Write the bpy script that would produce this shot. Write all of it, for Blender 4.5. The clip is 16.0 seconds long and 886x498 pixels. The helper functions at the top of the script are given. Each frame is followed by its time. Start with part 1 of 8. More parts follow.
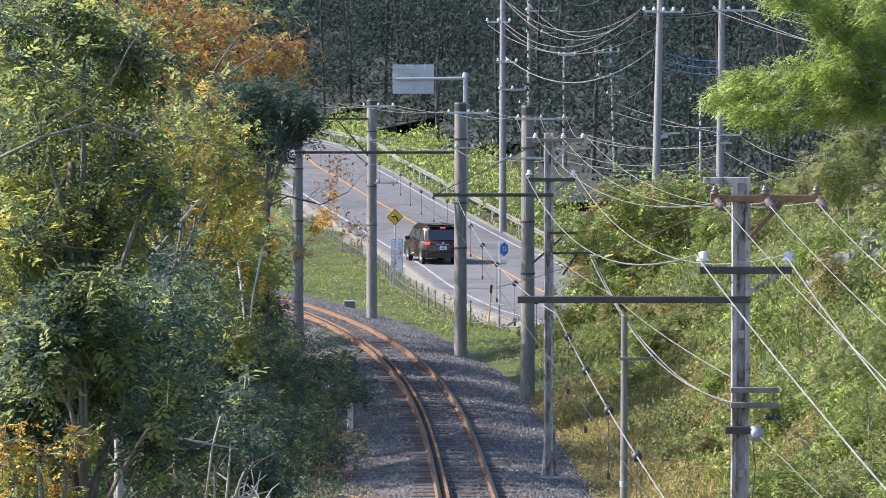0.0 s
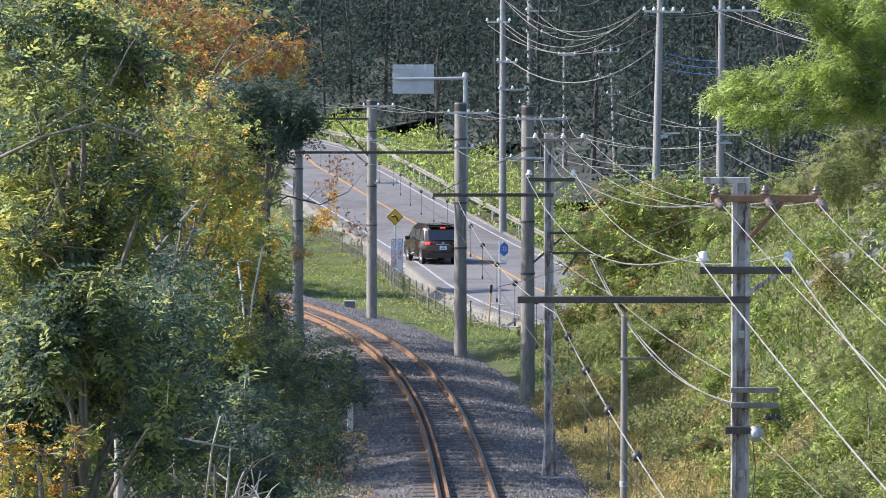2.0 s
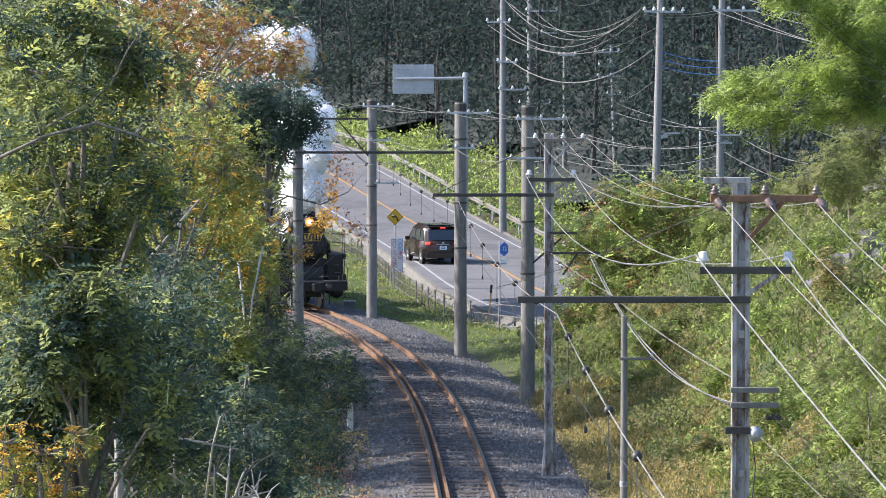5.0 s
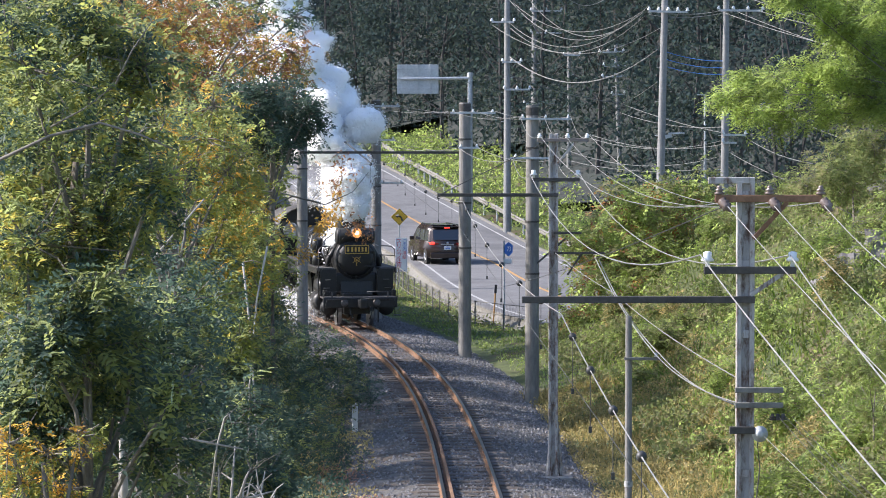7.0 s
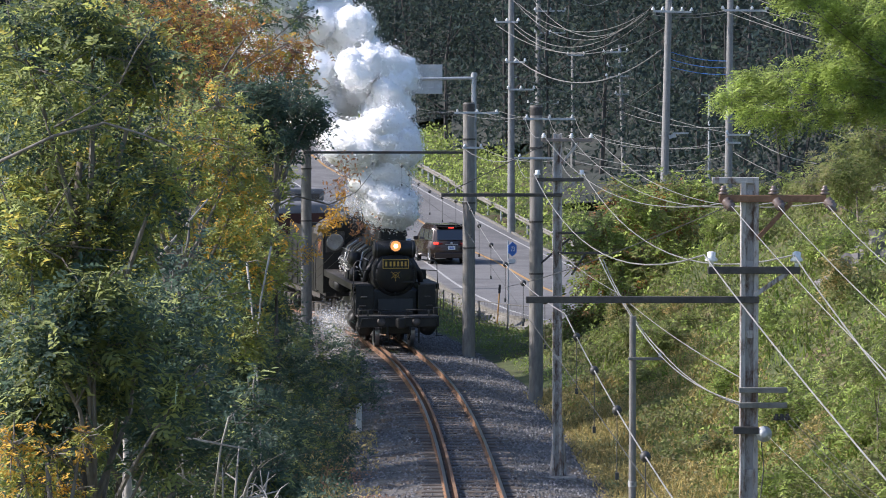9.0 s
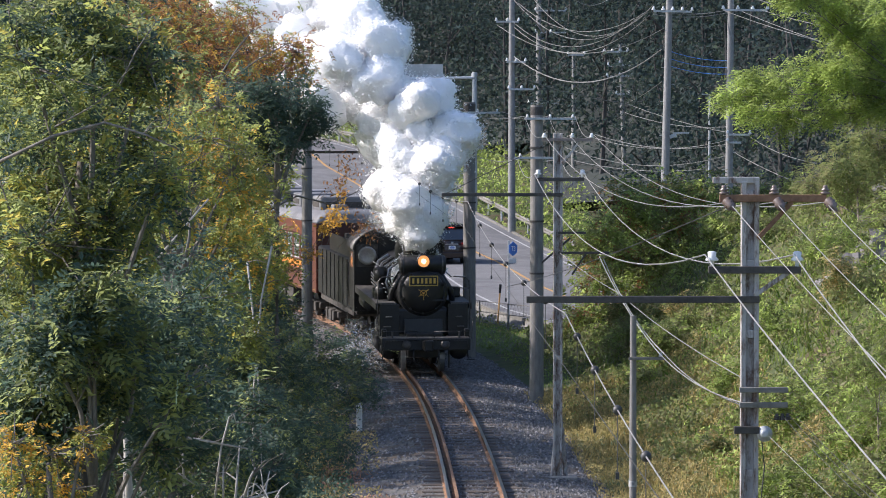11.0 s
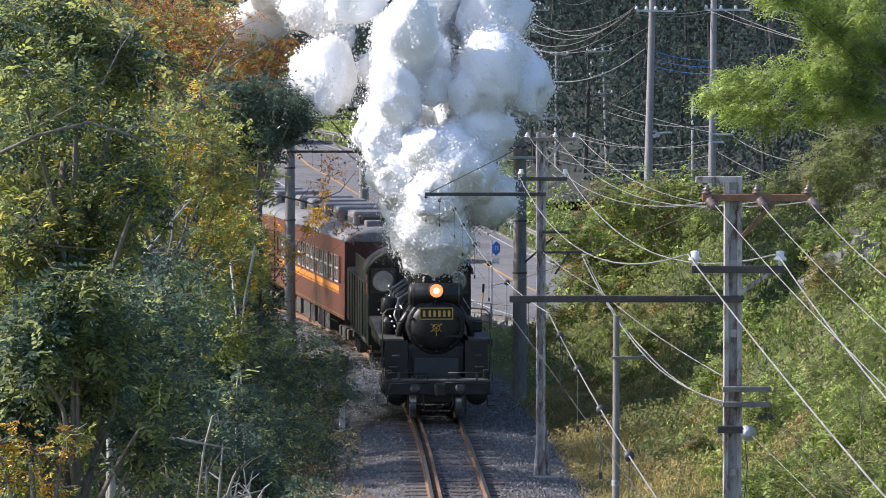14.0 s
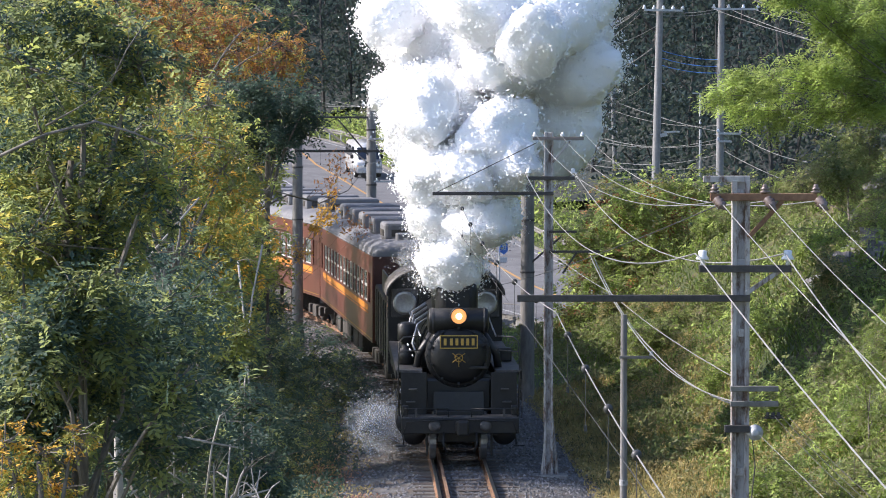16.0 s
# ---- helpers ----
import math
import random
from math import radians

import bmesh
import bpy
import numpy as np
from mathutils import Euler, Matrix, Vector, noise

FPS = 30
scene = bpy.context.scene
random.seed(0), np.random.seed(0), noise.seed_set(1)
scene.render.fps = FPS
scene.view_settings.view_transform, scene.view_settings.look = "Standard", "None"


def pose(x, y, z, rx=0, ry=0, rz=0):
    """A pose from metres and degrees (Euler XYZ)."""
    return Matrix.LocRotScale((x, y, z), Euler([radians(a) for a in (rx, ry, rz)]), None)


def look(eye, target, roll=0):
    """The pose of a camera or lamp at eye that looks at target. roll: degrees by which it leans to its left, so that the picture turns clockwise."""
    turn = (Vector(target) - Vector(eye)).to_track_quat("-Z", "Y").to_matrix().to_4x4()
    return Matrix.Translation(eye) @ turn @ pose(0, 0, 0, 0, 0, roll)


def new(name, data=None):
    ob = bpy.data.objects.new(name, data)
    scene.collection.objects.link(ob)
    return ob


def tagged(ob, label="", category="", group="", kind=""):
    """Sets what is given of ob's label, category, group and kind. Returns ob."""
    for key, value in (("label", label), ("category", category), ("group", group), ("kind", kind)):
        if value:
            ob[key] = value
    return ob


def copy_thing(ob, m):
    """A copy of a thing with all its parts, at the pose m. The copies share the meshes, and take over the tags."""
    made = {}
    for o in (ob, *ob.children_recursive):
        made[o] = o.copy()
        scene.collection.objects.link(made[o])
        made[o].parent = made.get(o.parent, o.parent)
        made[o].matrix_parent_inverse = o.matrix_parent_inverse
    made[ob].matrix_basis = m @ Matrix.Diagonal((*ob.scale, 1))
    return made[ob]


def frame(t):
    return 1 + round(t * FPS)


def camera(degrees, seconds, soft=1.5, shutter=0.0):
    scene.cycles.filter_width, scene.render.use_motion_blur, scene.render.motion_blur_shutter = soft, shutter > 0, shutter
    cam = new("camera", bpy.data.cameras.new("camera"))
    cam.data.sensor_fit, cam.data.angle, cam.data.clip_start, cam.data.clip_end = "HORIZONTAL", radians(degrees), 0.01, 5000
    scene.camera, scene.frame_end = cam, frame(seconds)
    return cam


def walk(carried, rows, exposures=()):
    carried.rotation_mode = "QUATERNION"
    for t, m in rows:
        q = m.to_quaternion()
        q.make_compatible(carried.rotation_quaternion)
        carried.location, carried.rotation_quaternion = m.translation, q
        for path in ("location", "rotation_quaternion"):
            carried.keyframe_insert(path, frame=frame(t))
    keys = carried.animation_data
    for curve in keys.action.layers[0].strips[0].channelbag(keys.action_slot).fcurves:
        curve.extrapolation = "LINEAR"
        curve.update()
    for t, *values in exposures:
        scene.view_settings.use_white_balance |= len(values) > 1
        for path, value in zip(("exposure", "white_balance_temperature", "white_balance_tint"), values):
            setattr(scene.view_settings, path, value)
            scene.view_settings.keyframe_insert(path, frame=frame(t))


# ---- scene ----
cam = camera(14.0, 16.0, 1.0)
EYE = (0.0, 0.0, 8.3)


def aim(right, up=0.0):
    """The camera's pose, panned by parts of a degree."""
    return pose(*EYE, 90 - 2.654 + up, 0, right)


PAN = 0.008973
walk(cam, [(t, aim(px * PAN, py * PAN)) for t, px, py in (
    (0, 0, 0), (2, 0, 0), (4, 0, 0), (4.6, 0, 0), (6.0, 0.5, 0), (6.5, 1.6, 0), (7, 8, 0), (7.5, 9, 0), (8, 17, 0), (8.5, 35, 0), (9, 15, 0),
    (9.6, 13, 0), (10.5, 14, 0), (11.0, 16, -0.5), (11.5, 18, -1), (12, 12, -1), (12.5, 14, -1.3), (13, -2, -1.5), (13.5, -23, -1.3), (14, -14, -1.3), (14.5, -12.5, -0.5),
    (15, -3, 0), (15.5, 3, 0), (16, -0.5, -2.5))],
    [(0, 0.93, 6000, 15), (4.2, 0.93, 6000, 15), (6.5, 0.93, 6000, 15), (8.0, 0.78, 6000, 16), (8.5, 0.58, 6000, 16), (9.0, 0.56, 6000, 16), (13.0, 0.58, 6000, 17), (16.0, 0.74, 6000, 17)])

# ---- world and sun ----
SUN = Vector((-0.80, 0.10, 0.59)).normalized()
world = bpy.data.worlds.new("world")
scene.world = world
world.use_nodes = True
wn = world.node_tree.nodes
sky = wn.new("ShaderNodeTexSky")
sky.sky_type = "NISHITA"
sky.sun_disc = False
sky.sun_elevation = math.asin(SUN.z)
sky.sun_rotation = math.atan2(SUN.x, SUN.y) % (2 * math.pi)
wn["Background"].inputs["Strength"].default_value = 0.15
world.node_tree.links.new(sky.outputs["Color"], wn["Background"].inputs["Color"])
sun_data = bpy.data.lights.new("sun", "SUN")
sun_data.energy = 4.8
sun_data.angle = radians(0.5)
sun_data.color = (1.0, 0.91, 0.78)
sun = new("sun", sun_data)
sun.matrix_world = look(SUN * 100, (0, 0, 0))
scene.view_settings.exposure = 0.85


# ---- materials ----
def surface(name, dark, light, scale=8.0, rough=0.8, metal=0.0, bump=0.3, spots=None, spot_scale=3.0, spot_amount=0.5, stretch=(1, 1, 1), vary=0.0, island=False, gloss=0.5):
    """Two tones mixed by grain at two scales, with optional stains of a third colour and a fine relief."""
    m = bpy.data.materials.new(name)
    m.use_nodes = True
    nt = m.node_tree
    n, lk = nt.nodes, nt.links
    bsdf = n["Principled BSDF"]
    co = n.new("ShaderNodeTexCoord")
    mp = n.new("ShaderNodeMapping")
    mp.inputs["Scale"].default_value = stretch
    lk.new(co.outputs["Object"], mp.inputs["Vector"])
    n1 = n.new("ShaderNodeTexNoise")
    n1.inputs["Scale"].default_value = scale
    n1.inputs["Detail"].default_value = 6
    n1.inputs["Roughness"].default_value = 0.7
    lk.new(mp.outputs[0], n1.inputs["Vector"])
    n2 = n.new("ShaderNodeTexNoise")
    n2.inputs["Scale"].default_value = scale * 0.12
    n2.inputs["Detail"].default_value = 3
    lk.new(mp.outputs[0], n2.inputs["Vector"])
    add = n.new("ShaderNodeMath")
    add.operation = "MULTIPLY_ADD"
    add.inputs[1].default_value = 0.6
    lk.new(n1.outputs["Fac"], add.inputs[0])
    half = n.new("ShaderNodeMath")
    half.operation = "MULTIPLY"
    half.inputs[1].default_value = 0.4
    lk.new(n2.outputs["Fac"], half.inputs[0])
    lk.new(half.outputs[0], add.inputs[2])
    ramp = n.new("ShaderNodeValToRGB")
    ramp.color_ramp.elements[0].position, ramp.color_ramp.elements[1].position = 0.36, 0.64
    ramp.color_ramp.elements[0].color = (*dark, 1)
    ramp.color_ramp.elements[1].color = (*light, 1)
    lk.new(add.outputs[0], ramp.inputs[0])
    colour = ramp.outputs[0]
    if spots:
        n3 = n.new("ShaderNodeTexNoise")
        n3.inputs["Scale"].default_value = spot_scale
        n3.inputs["Detail"].default_value = 7
        n3.inputs["Roughness"].default_value = 0.75
        lk.new(mp.outputs[0], n3.inputs["Vector"])
        r3 = n.new("ShaderNodeValToRGB")
        r3.color_ramp.elements[0].position, r3.color_ramp.elements[1].position = 1 - spot_amount - 0.06, 1 - spot_amount + 0.06
        lk.new(n3.outputs["Fac"], r3.inputs[0])
        mix = n.new("ShaderNodeMix")
        mix.data_type = "RGBA"
        lk.new(r3.outputs[0], mix.inputs["Factor"])
        lk.new(colour, mix.inputs["A"])
        mix.inputs["B"].default_value = (*spots, 1)
        colour = mix.outputs["Result"]
    if vary:
        if island:
            src = n.new("ShaderNodeNewGeometry").outputs["Random Per Island"]
        else:
            src = n.new("ShaderNodeObjectInfo").outputs["Random"]
        mr = n.new("ShaderNodeMapRange")
        mr.inputs["To Min"].default_value, mr.inputs["To Max"].default_value = 1 - vary, 1 + vary
        lk.new(src, mr.inputs["Value"])
        hsv = n.new("ShaderNodeHueSaturation")
        lk.new(mr.outputs[0], hsv.inputs["Value"])
        lk.new(colour, hsv.inputs["Color"])
        colour = hsv.outputs[0]
    lk.new(colour, bsdf.inputs["Base Color"])
    bsdf.inputs["Roughness"].default_value = rough
    bsdf.inputs["Metallic"].default_value = metal
    bsdf.inputs["Specular IOR Level"].default_value = gloss
    if bump:
        b = n.new("ShaderNodeBump")
        b.inputs["Strength"].default_value = bump
        b.inputs["Distance"].default_value = 0.02
        lk.new(n1.outputs["Fac"], b.inputs["Height"])
        lk.new(b.outputs[0], bsdf.inputs["Normal"])
    return m


def leafage(name, colours, through_light=0.6, rough=0.55, gloss=0.35):
    """Leaves: a colour of its own for each leaf, and light that shines through them."""
    m = bpy.data.materials.new(name)
    m.use_nodes = True
    nt = m.node_tree
    n, lk = nt.nodes, nt.links
    bsdf, out = n["Principled BSDF"], n["Material Output"]
    geo = n.new("ShaderNodeNewGeometry")
    ramp = n.new("ShaderNodeValToRGB")
    el = ramp.color_ramp.elements
    while len(el) < len(colours):
        el.new(0.5)
    for i, c in enumerate(colours):
        el[i].position = i / max(1, len(colours) - 1)
        el[i].color = (*c, 1)
    co = n.new("ShaderNodeTexCoord")
    patch = n.new("ShaderNodeTexNoise")
    patch.inputs["Scale"].default_value = 0.9
    patch.inputs["Detail"].default_value = 3
    lk.new(co.outputs["Object"], patch.inputs["Vector"])
    wide = n.new("ShaderNodeMapRange")
    wide.inputs["From Min"].default_value, wide.inputs["From Max"].default_value = 0.32, 0.68
    wide.inputs["To Max"].default_value = 0.5
    lk.new(patch.outputs["Fac"], wide.inputs["Value"])
    tone = n.new("ShaderNodeMath")
    tone.operation = "MULTIPLY_ADD"
    tone.inputs[1].default_value = 0.5
    lk.new(geo.outputs["Random Per Island"], tone.inputs[0])
    lk.new(wide.outputs[0], tone.inputs[2])
    lk.new(tone.outputs[0], ramp.inputs[0])
    no = n.new("ShaderNodeTexNoise")
    no.inputs["Scale"].default_value = 1.2
    lk.new(co.outputs["Object"], no.inputs["Vector"])
    mr = n.new("ShaderNodeMapRange")
    mr.inputs["From Min"].default_value, mr.inputs["From Max"].default_value = 0.3, 0.7
    mr.inputs["To Min"].default_value, mr.inputs["To Max"].default_value = 0.75, 1.3
    lk.new(no.outputs["Fac"], mr.inputs["Value"])
    hsv = n.new("ShaderNodeHueSaturation")
    lk.new(mr.outputs[0], hsv.inputs["Value"])
    lk.new(ramp.outputs[0], hsv.inputs["Color"])
    lk.new(hsv.outputs[0], bsdf.inputs["Base Color"])
    bsdf.inputs["Roughness"].default_value = rough
    bsdf.inputs["Specular IOR Level"].default_value = gloss
    tr = n.new("ShaderNodeBsdfTranslucent")
    h2 = n.new("ShaderNodeHueSaturation")
    h2.inputs["Saturation"].default_value = 0.92
    h2.inputs["Value"].default_value = 2.1
    lk.new(hsv.outputs[0], h2.inputs["Color"])
    lk.new(h2.outputs[0], tr.inputs["Color"])
    mix = n.new("ShaderNodeMixShader")
    mix.inputs[0].default_value = through_light
    lk.new(bsdf.outputs[0], mix.inputs[1])
    lk.new(tr.outputs[0], mix.inputs[2])
    lk.new(mix.outputs[0], out.inputs["Surface"])
    return m


def steam(name, through_light, thin=0.0, white=0.985):
    """White vapour that lets part of the light through; thin: how far one can see through a scrap of it."""
    m = bpy.data.materials.new(name)
    m.use_nodes = True
    nt = m.node_tree
    n, lk = nt.nodes, nt.links
    bsdf, out = n["Principled BSDF"], n["Material Output"]
    bsdf.inputs["Base Color"].default_value = (white, white, white, 1)
    bsdf.inputs["Roughness"].default_value = 1.0
    bsdf.inputs["Specular IOR Level"].default_value = 0.0
    co = n.new("ShaderNodeTexCoord")
    no = n.new("ShaderNodeTexNoise")
    no.inputs["Scale"].default_value = 2.6
    no.inputs["Detail"].default_value = 7
    no.inputs["Roughness"].default_value = 0.65
    lk.new(co.outputs["Object"], no.inputs["Vector"])
    b = n.new("ShaderNodeBump")
    b.inputs["Strength"].default_value = 0.35
    b.inputs["Distance"].default_value = 0.15
    lk.new(no.outputs["Fac"], b.inputs["Height"])
    lk.new(b.outputs[0], bsdf.inputs["Normal"])
    tl = n.new("ShaderNodeBsdfTranslucent")
    tl.inputs["Color"].default_value = (white, white, white, 1)
    mix = n.new("ShaderNodeMixShader")
    mix.inputs[0].default_value = through_light
    lk.new(bsdf.outputs[0], mix.inputs[1])
    lk.new(tl.outputs[0], mix.inputs[2])
    last = mix
    if thin:
        clear = n.new("ShaderNodeBsdfTransparent")
        last = n.new("ShaderNodeMixShader")
        last.inputs[0].default_value = thin
        lk.new(mix.outputs[0], last.inputs[1])
        lk.new(clear.outputs[0], last.inputs[2])
    lk.new(last.outputs[0], out.inputs["Surface"])
    return m


def glowing(name, colour, strength):
    m = bpy.data.materials.new(name)
    m.use_nodes = True
    b = m.node_tree.nodes["Principled BSDF"]
    b.inputs["Base Color"].default_value = (*colour, 1)
    b.inputs["Emission Color"].default_value = (*colour, 1)
    b.inputs["Emission Strength"].default_value = strength
    return m


GRASS_SOIL = surface("soil_and_grass", (0.035, 0.05, 0.015), (0.10, 0.12, 0.035), 3.0, 0.95, 0, 0.6, (0.12, 0.085, 0.05), 0.5, 0.42)
BALLAST = surface("ballast_stone", (0.075, 0.075, 0.078), (0.25, 0.245, 0.25), 30, 0.9, 0, 0.8, vary=0.45, island=True)
BALLAST_BED = surface("ballast_bed", (0.045, 0.042, 0.04), (0.16, 0.155, 0.15), 14, 0.95, 0, 1.0, (0.09, 0.065, 0.045), 0.9, 0.45)
SLEEPER = surface("weathered_sleeper_wood", (0.06, 0.05, 0.045), (0.19, 0.155, 0.13), 9, 0.9, 0, 0.6, stretch=(0.5, 6, 6), vary=0.4)
RAIL_RUST = surface("rusty_rail_side", (0.13, 0.075, 0.05), (0.27, 0.15, 0.08), 14, 0.85, 0.0, 0.3)
RAIL_TOP = surface("polished_rail_head", (0.42, 0.41, 0.40), (0.62, 0.61, 0.60), 20, 0.28, 1.0, 0.05, stretch=(1, 0.05, 1))
ASPHALT = surface("asphalt", (0.12, 0.12, 0.125), (0.19, 0.19, 0.195), 18, 0.9, 0, 0.3, (0.11, 0.11, 0.115), 0.25, 0.45)
ROAD_WHITE = surface("white_road_paint", (0.3, 0.3, 0.3), (0.5, 0.5, 0.49), 20, 0.8, 0, 0.1, (0.18, 0.18, 0.18), 6, 0.42)
ROAD_ORANGE = surface("orange_road_paint", (0.36, 0.20, 0.07), (0.48, 0.28, 0.09), 20, 0.8, 0, 0.1, (0.2, 0.17, 0.14), 6, 0.3)
CONCRETE = surface("pole_concrete", (0.15, 0.145, 0.14), (0.29, 0.275, 0.255), 10, 0.9, 0, 0.3, (0.15, 0.13, 0.11), 2.0, 0.32, (1, 1, 0.25))
KERB = surface("kerb_concrete", (0.12, 0.115, 0.10), (0.24, 0.23, 0.21), 10, 0.9, 0, 0.3, (0.16, 0.15, 0.12), 2.0, 0.38)
OLD_STEEL = surface("flaking_white_steel", (0.30, 0.285, 0.28), (0.50, 0.48, 0.46), 9, 0.7, 0.0, 0.3, (0.12, 0.075, 0.055), 6.0, 0.47, (1, 1, 0.3))
DARK_STEEL = surface("dark_steel", (0.04, 0.038, 0.036), (0.10, 0.09, 0.085), 12, 0.6, 0.3, 0.2, (0.16, 0.08, 0.05), 4, 0.3)
GALV = surface("galvanised_steel", (0.36, 0.38, 0.40), (0.54, 0.56, 0.58), 10, 0.5, 0.4, 0.1)
WIRE = surface("weathered_wire", (0.17, 0.17, 0.17), (0.32, 0.32, 0.31), 12, 0.5, 0.2, 0.0)
WIRE_DARK = surface("black_wire", (0.02, 0.02, 0.02), (0.06, 0.06, 0.06), 12, 0.5, 0.0, 0.0)
WIRE_BLUE = surface("blue_cable", (0.05, 0.16, 0.5), (0.10, 0.3, 0.75), 12, 0.5, 0.0, 0.0)
PORCELAIN = surface("porcelain", (0.66, 0.68, 0.70), (0.82, 0.83, 0.83), 12, 0.2, 0.0, 0.05)
PORCELAIN_BROWN = surface("brown_porcelain", (0.11, 0.08, 0.07), (0.25, 0.20, 0.18), 12, 0.25, 0.0, 0.05)
BARK = surface("bark", (0.07, 0.06, 0.05), (0.22, 0.19, 0.16), 9, 0.95, 0, 0.8, stretch=(1, 1, 0.3))
PALE_BARK = surface("pale_bare_wood", (0.26, 0.24, 0.22), (0.50, 0.47, 0.43), 9, 0.9, 0, 0.6, stretch=(1, 1, 0.3))
ROCK = surface("grey_rock", (0.14, 0.13, 0.13), (0.40, 0.38, 0.37), 4, 0.95, 0, 0.9, (0.07, 0.09, 0.035), 2, 0.4, vary=0.3)

LEAF_GREEN = leafage("green_leaves", [(0.10, 0.13, 0.06), (0.13, 0.16, 0.065), (0.19, 0.215, 0.065), (0.11, 0.145, 0.07)])
# Deep green with the dark, bluish tint of shade put into it.
LEAF_DEEP_SHADE = leafage("deep_green_shade_toned_leaves", [(0.034, 0.064, 0.056), (0.047, 0.082, 0.063), (0.07, 0.105, 0.068), (0.042, 0.073, 0.068)], 0.4)
LEAF_YELLOW = leafage("yellowing_leaves", [(0.15, 0.20, 0.05), (0.24, 0.26, 0.05), (0.15, 0.19, 0.055), (0.33, 0.27, 0.045), (0.18, 0.22, 0.05)])
LEAF_ORANGE = leafage("orange_autumn_leaves", [(0.17, 0.075, 0.05), (0.14, 0.07, 0.05), (0.24, 0.10, 0.035), (0.19, 0.10, 0.05), (0.34, 0.16, 0.03), (0.15, 0.13, 0.04), (0.40, 0.20, 0.03)], 0.5)
LEAF_GOLD = leafage("golden_leaves", [(0.40, 0.20, 0.02), (0.44, 0.27, 0.03), (0.34, 0.20, 0.03)])
LEAF_BRIGHT = leafage("bright_green_leaves", [(0.17, 0.24, 0.05), (0.23, 0.29, 0.06), (0.15, 0.20, 0.055), (0.26, 0.29, 0.085)], 0.58)
LEAF_VINE = leafage("vine_leaves", [(0.08, 0.11, 0.035), (0.12, 0.15, 0.045), (0.15, 0.17, 0.055), (0.18, 0.16, 0.075), (0.09, 0.11, 0.05)], 0.45)
LEAF_DRY = leafage("dry_grass_blades", [(0.27, 0.22, 0.09), (0.36, 0.27, 0.11), (0.22, 0.20, 0.08), (0.38, 0.29, 0.10), (0.17, 0.18, 0.06)], 0.4)
LEAF_GRASS = leafage("grass_blades", [(0.08, 0.14, 0.02), (0.12, 0.19, 0.03), (0.17, 0.21, 0.04), (0.10, 0.15, 0.03)], 0.4)
# The far hillside's blue-grey shade is put into these leaf colours.
LEAF_FOREST_SHADE = leafage("shade_toned_forest_leaves", [(0.035, 0.05, 0.05), (0.045, 0.058, 0.055), (0.03, 0.05, 0.05), (0.05, 0.068, 0.048), (0.055, 0.062, 0.062)], 0.25, 0.9, 0.05)
LEAF_RUSSET = leafage("russet_weeds", [(0.28, 0.12, 0.08), (0.36, 0.20, 0.13), (0.22, 0.10, 0.07)], 0.3)


# ---- building helpers ----
def part(name, bm, material, parent=None, label="", smooth=False):
    """Links a bmesh as one mesh object under its thing."""
    me = bpy.data.meshes.new(name)
    bmesh.ops.recalc_face_normals(bm, faces=bm.faces[:])
    bm.to_mesh(me)
    bm.free()
    for m in (material if isinstance(material, (list, tuple)) else [material]):
        me.materials.append(m)
    if smooth:
        me.shade_smooth()
    ob = new(name, me)
    ob.parent = parent
    return tagged(ob, label)


def from_lists(name, verts, faces, material, parent=None, label=""):
    me = bpy.data.meshes.new(name)
    me.from_pydata(verts, [], faces)
    me.materials.append(material)
    ob = new(name, me)
    ob.parent = parent
    return tagged(ob, label)


def thing(name, m, label, category, group="", kind=""):
    ob = new(name)
    ob.matrix_basis = m
    return tagged(ob, label, category, group, kind)


def box(bm, centre, size, rot=None, bevel=0.0, mat=0):
    m = Matrix.Translation(centre) @ (rot or Matrix()) @ Matrix.Diagonal((*size, 1))
    g = bmesh.ops.create_cube(bm, size=1, matrix=m)
    if bevel:
        es = list({e for v in g["verts"] for e in v.link_edges})
        r = bmesh.ops.bevel(bm, geom=es, offset=bevel, segments=2, affect="EDGES", profile=0.5)
        fs = r["faces"]
    if mat:
        for f in {f for v in g["verts"] if v.is_valid for f in v.link_faces}:
            f.material_index = mat
    return g


def rod(bm, a, b, r0, r1=None, seg=8):
    a, b = Vector(a), Vector(b)
    d = b - a
    m = Matrix.Translation((a + b) / 2) @ d.to_track_quat("Z", "Y").to_matrix().to_4x4()
    return bmesh.ops.create_cone(bm, cap_ends=True, segments=seg, radius1=r0, radius2=r0 if r1 is None else r1, depth=max(d.length, 1e-4), matrix=m)


def tube(bm, pts, radii, seg=6):
    """A bent, tapered tube through the points."""
    rings = []
    pts = [Vector(p) for p in pts]
    for i, p in enumerate(pts):
        d = (pts[min(i + 1, len(pts) - 1)] - pts[max(i - 1, 0)]).normalized()
        q = d.to_track_quat("Z", "Y").to_matrix()
        r = radii[i] if isinstance(radii, (list, tuple)) else radii
        rings.append([bm.verts.new(p + q @ Vector((r * math.cos(2 * math.pi * k / seg), r * math.sin(2 * math.pi * k / seg), 0))) for k in range(seg)])
    for a, b in zip(rings, rings[1:]):
        for k in range(seg):
            bm.faces.new((a[k], a[(k + 1) % seg], b[(k + 1) % seg], b[k]))
    bm.faces.new(rings[0][::-1])
    bm.faces.new(rings[-1])


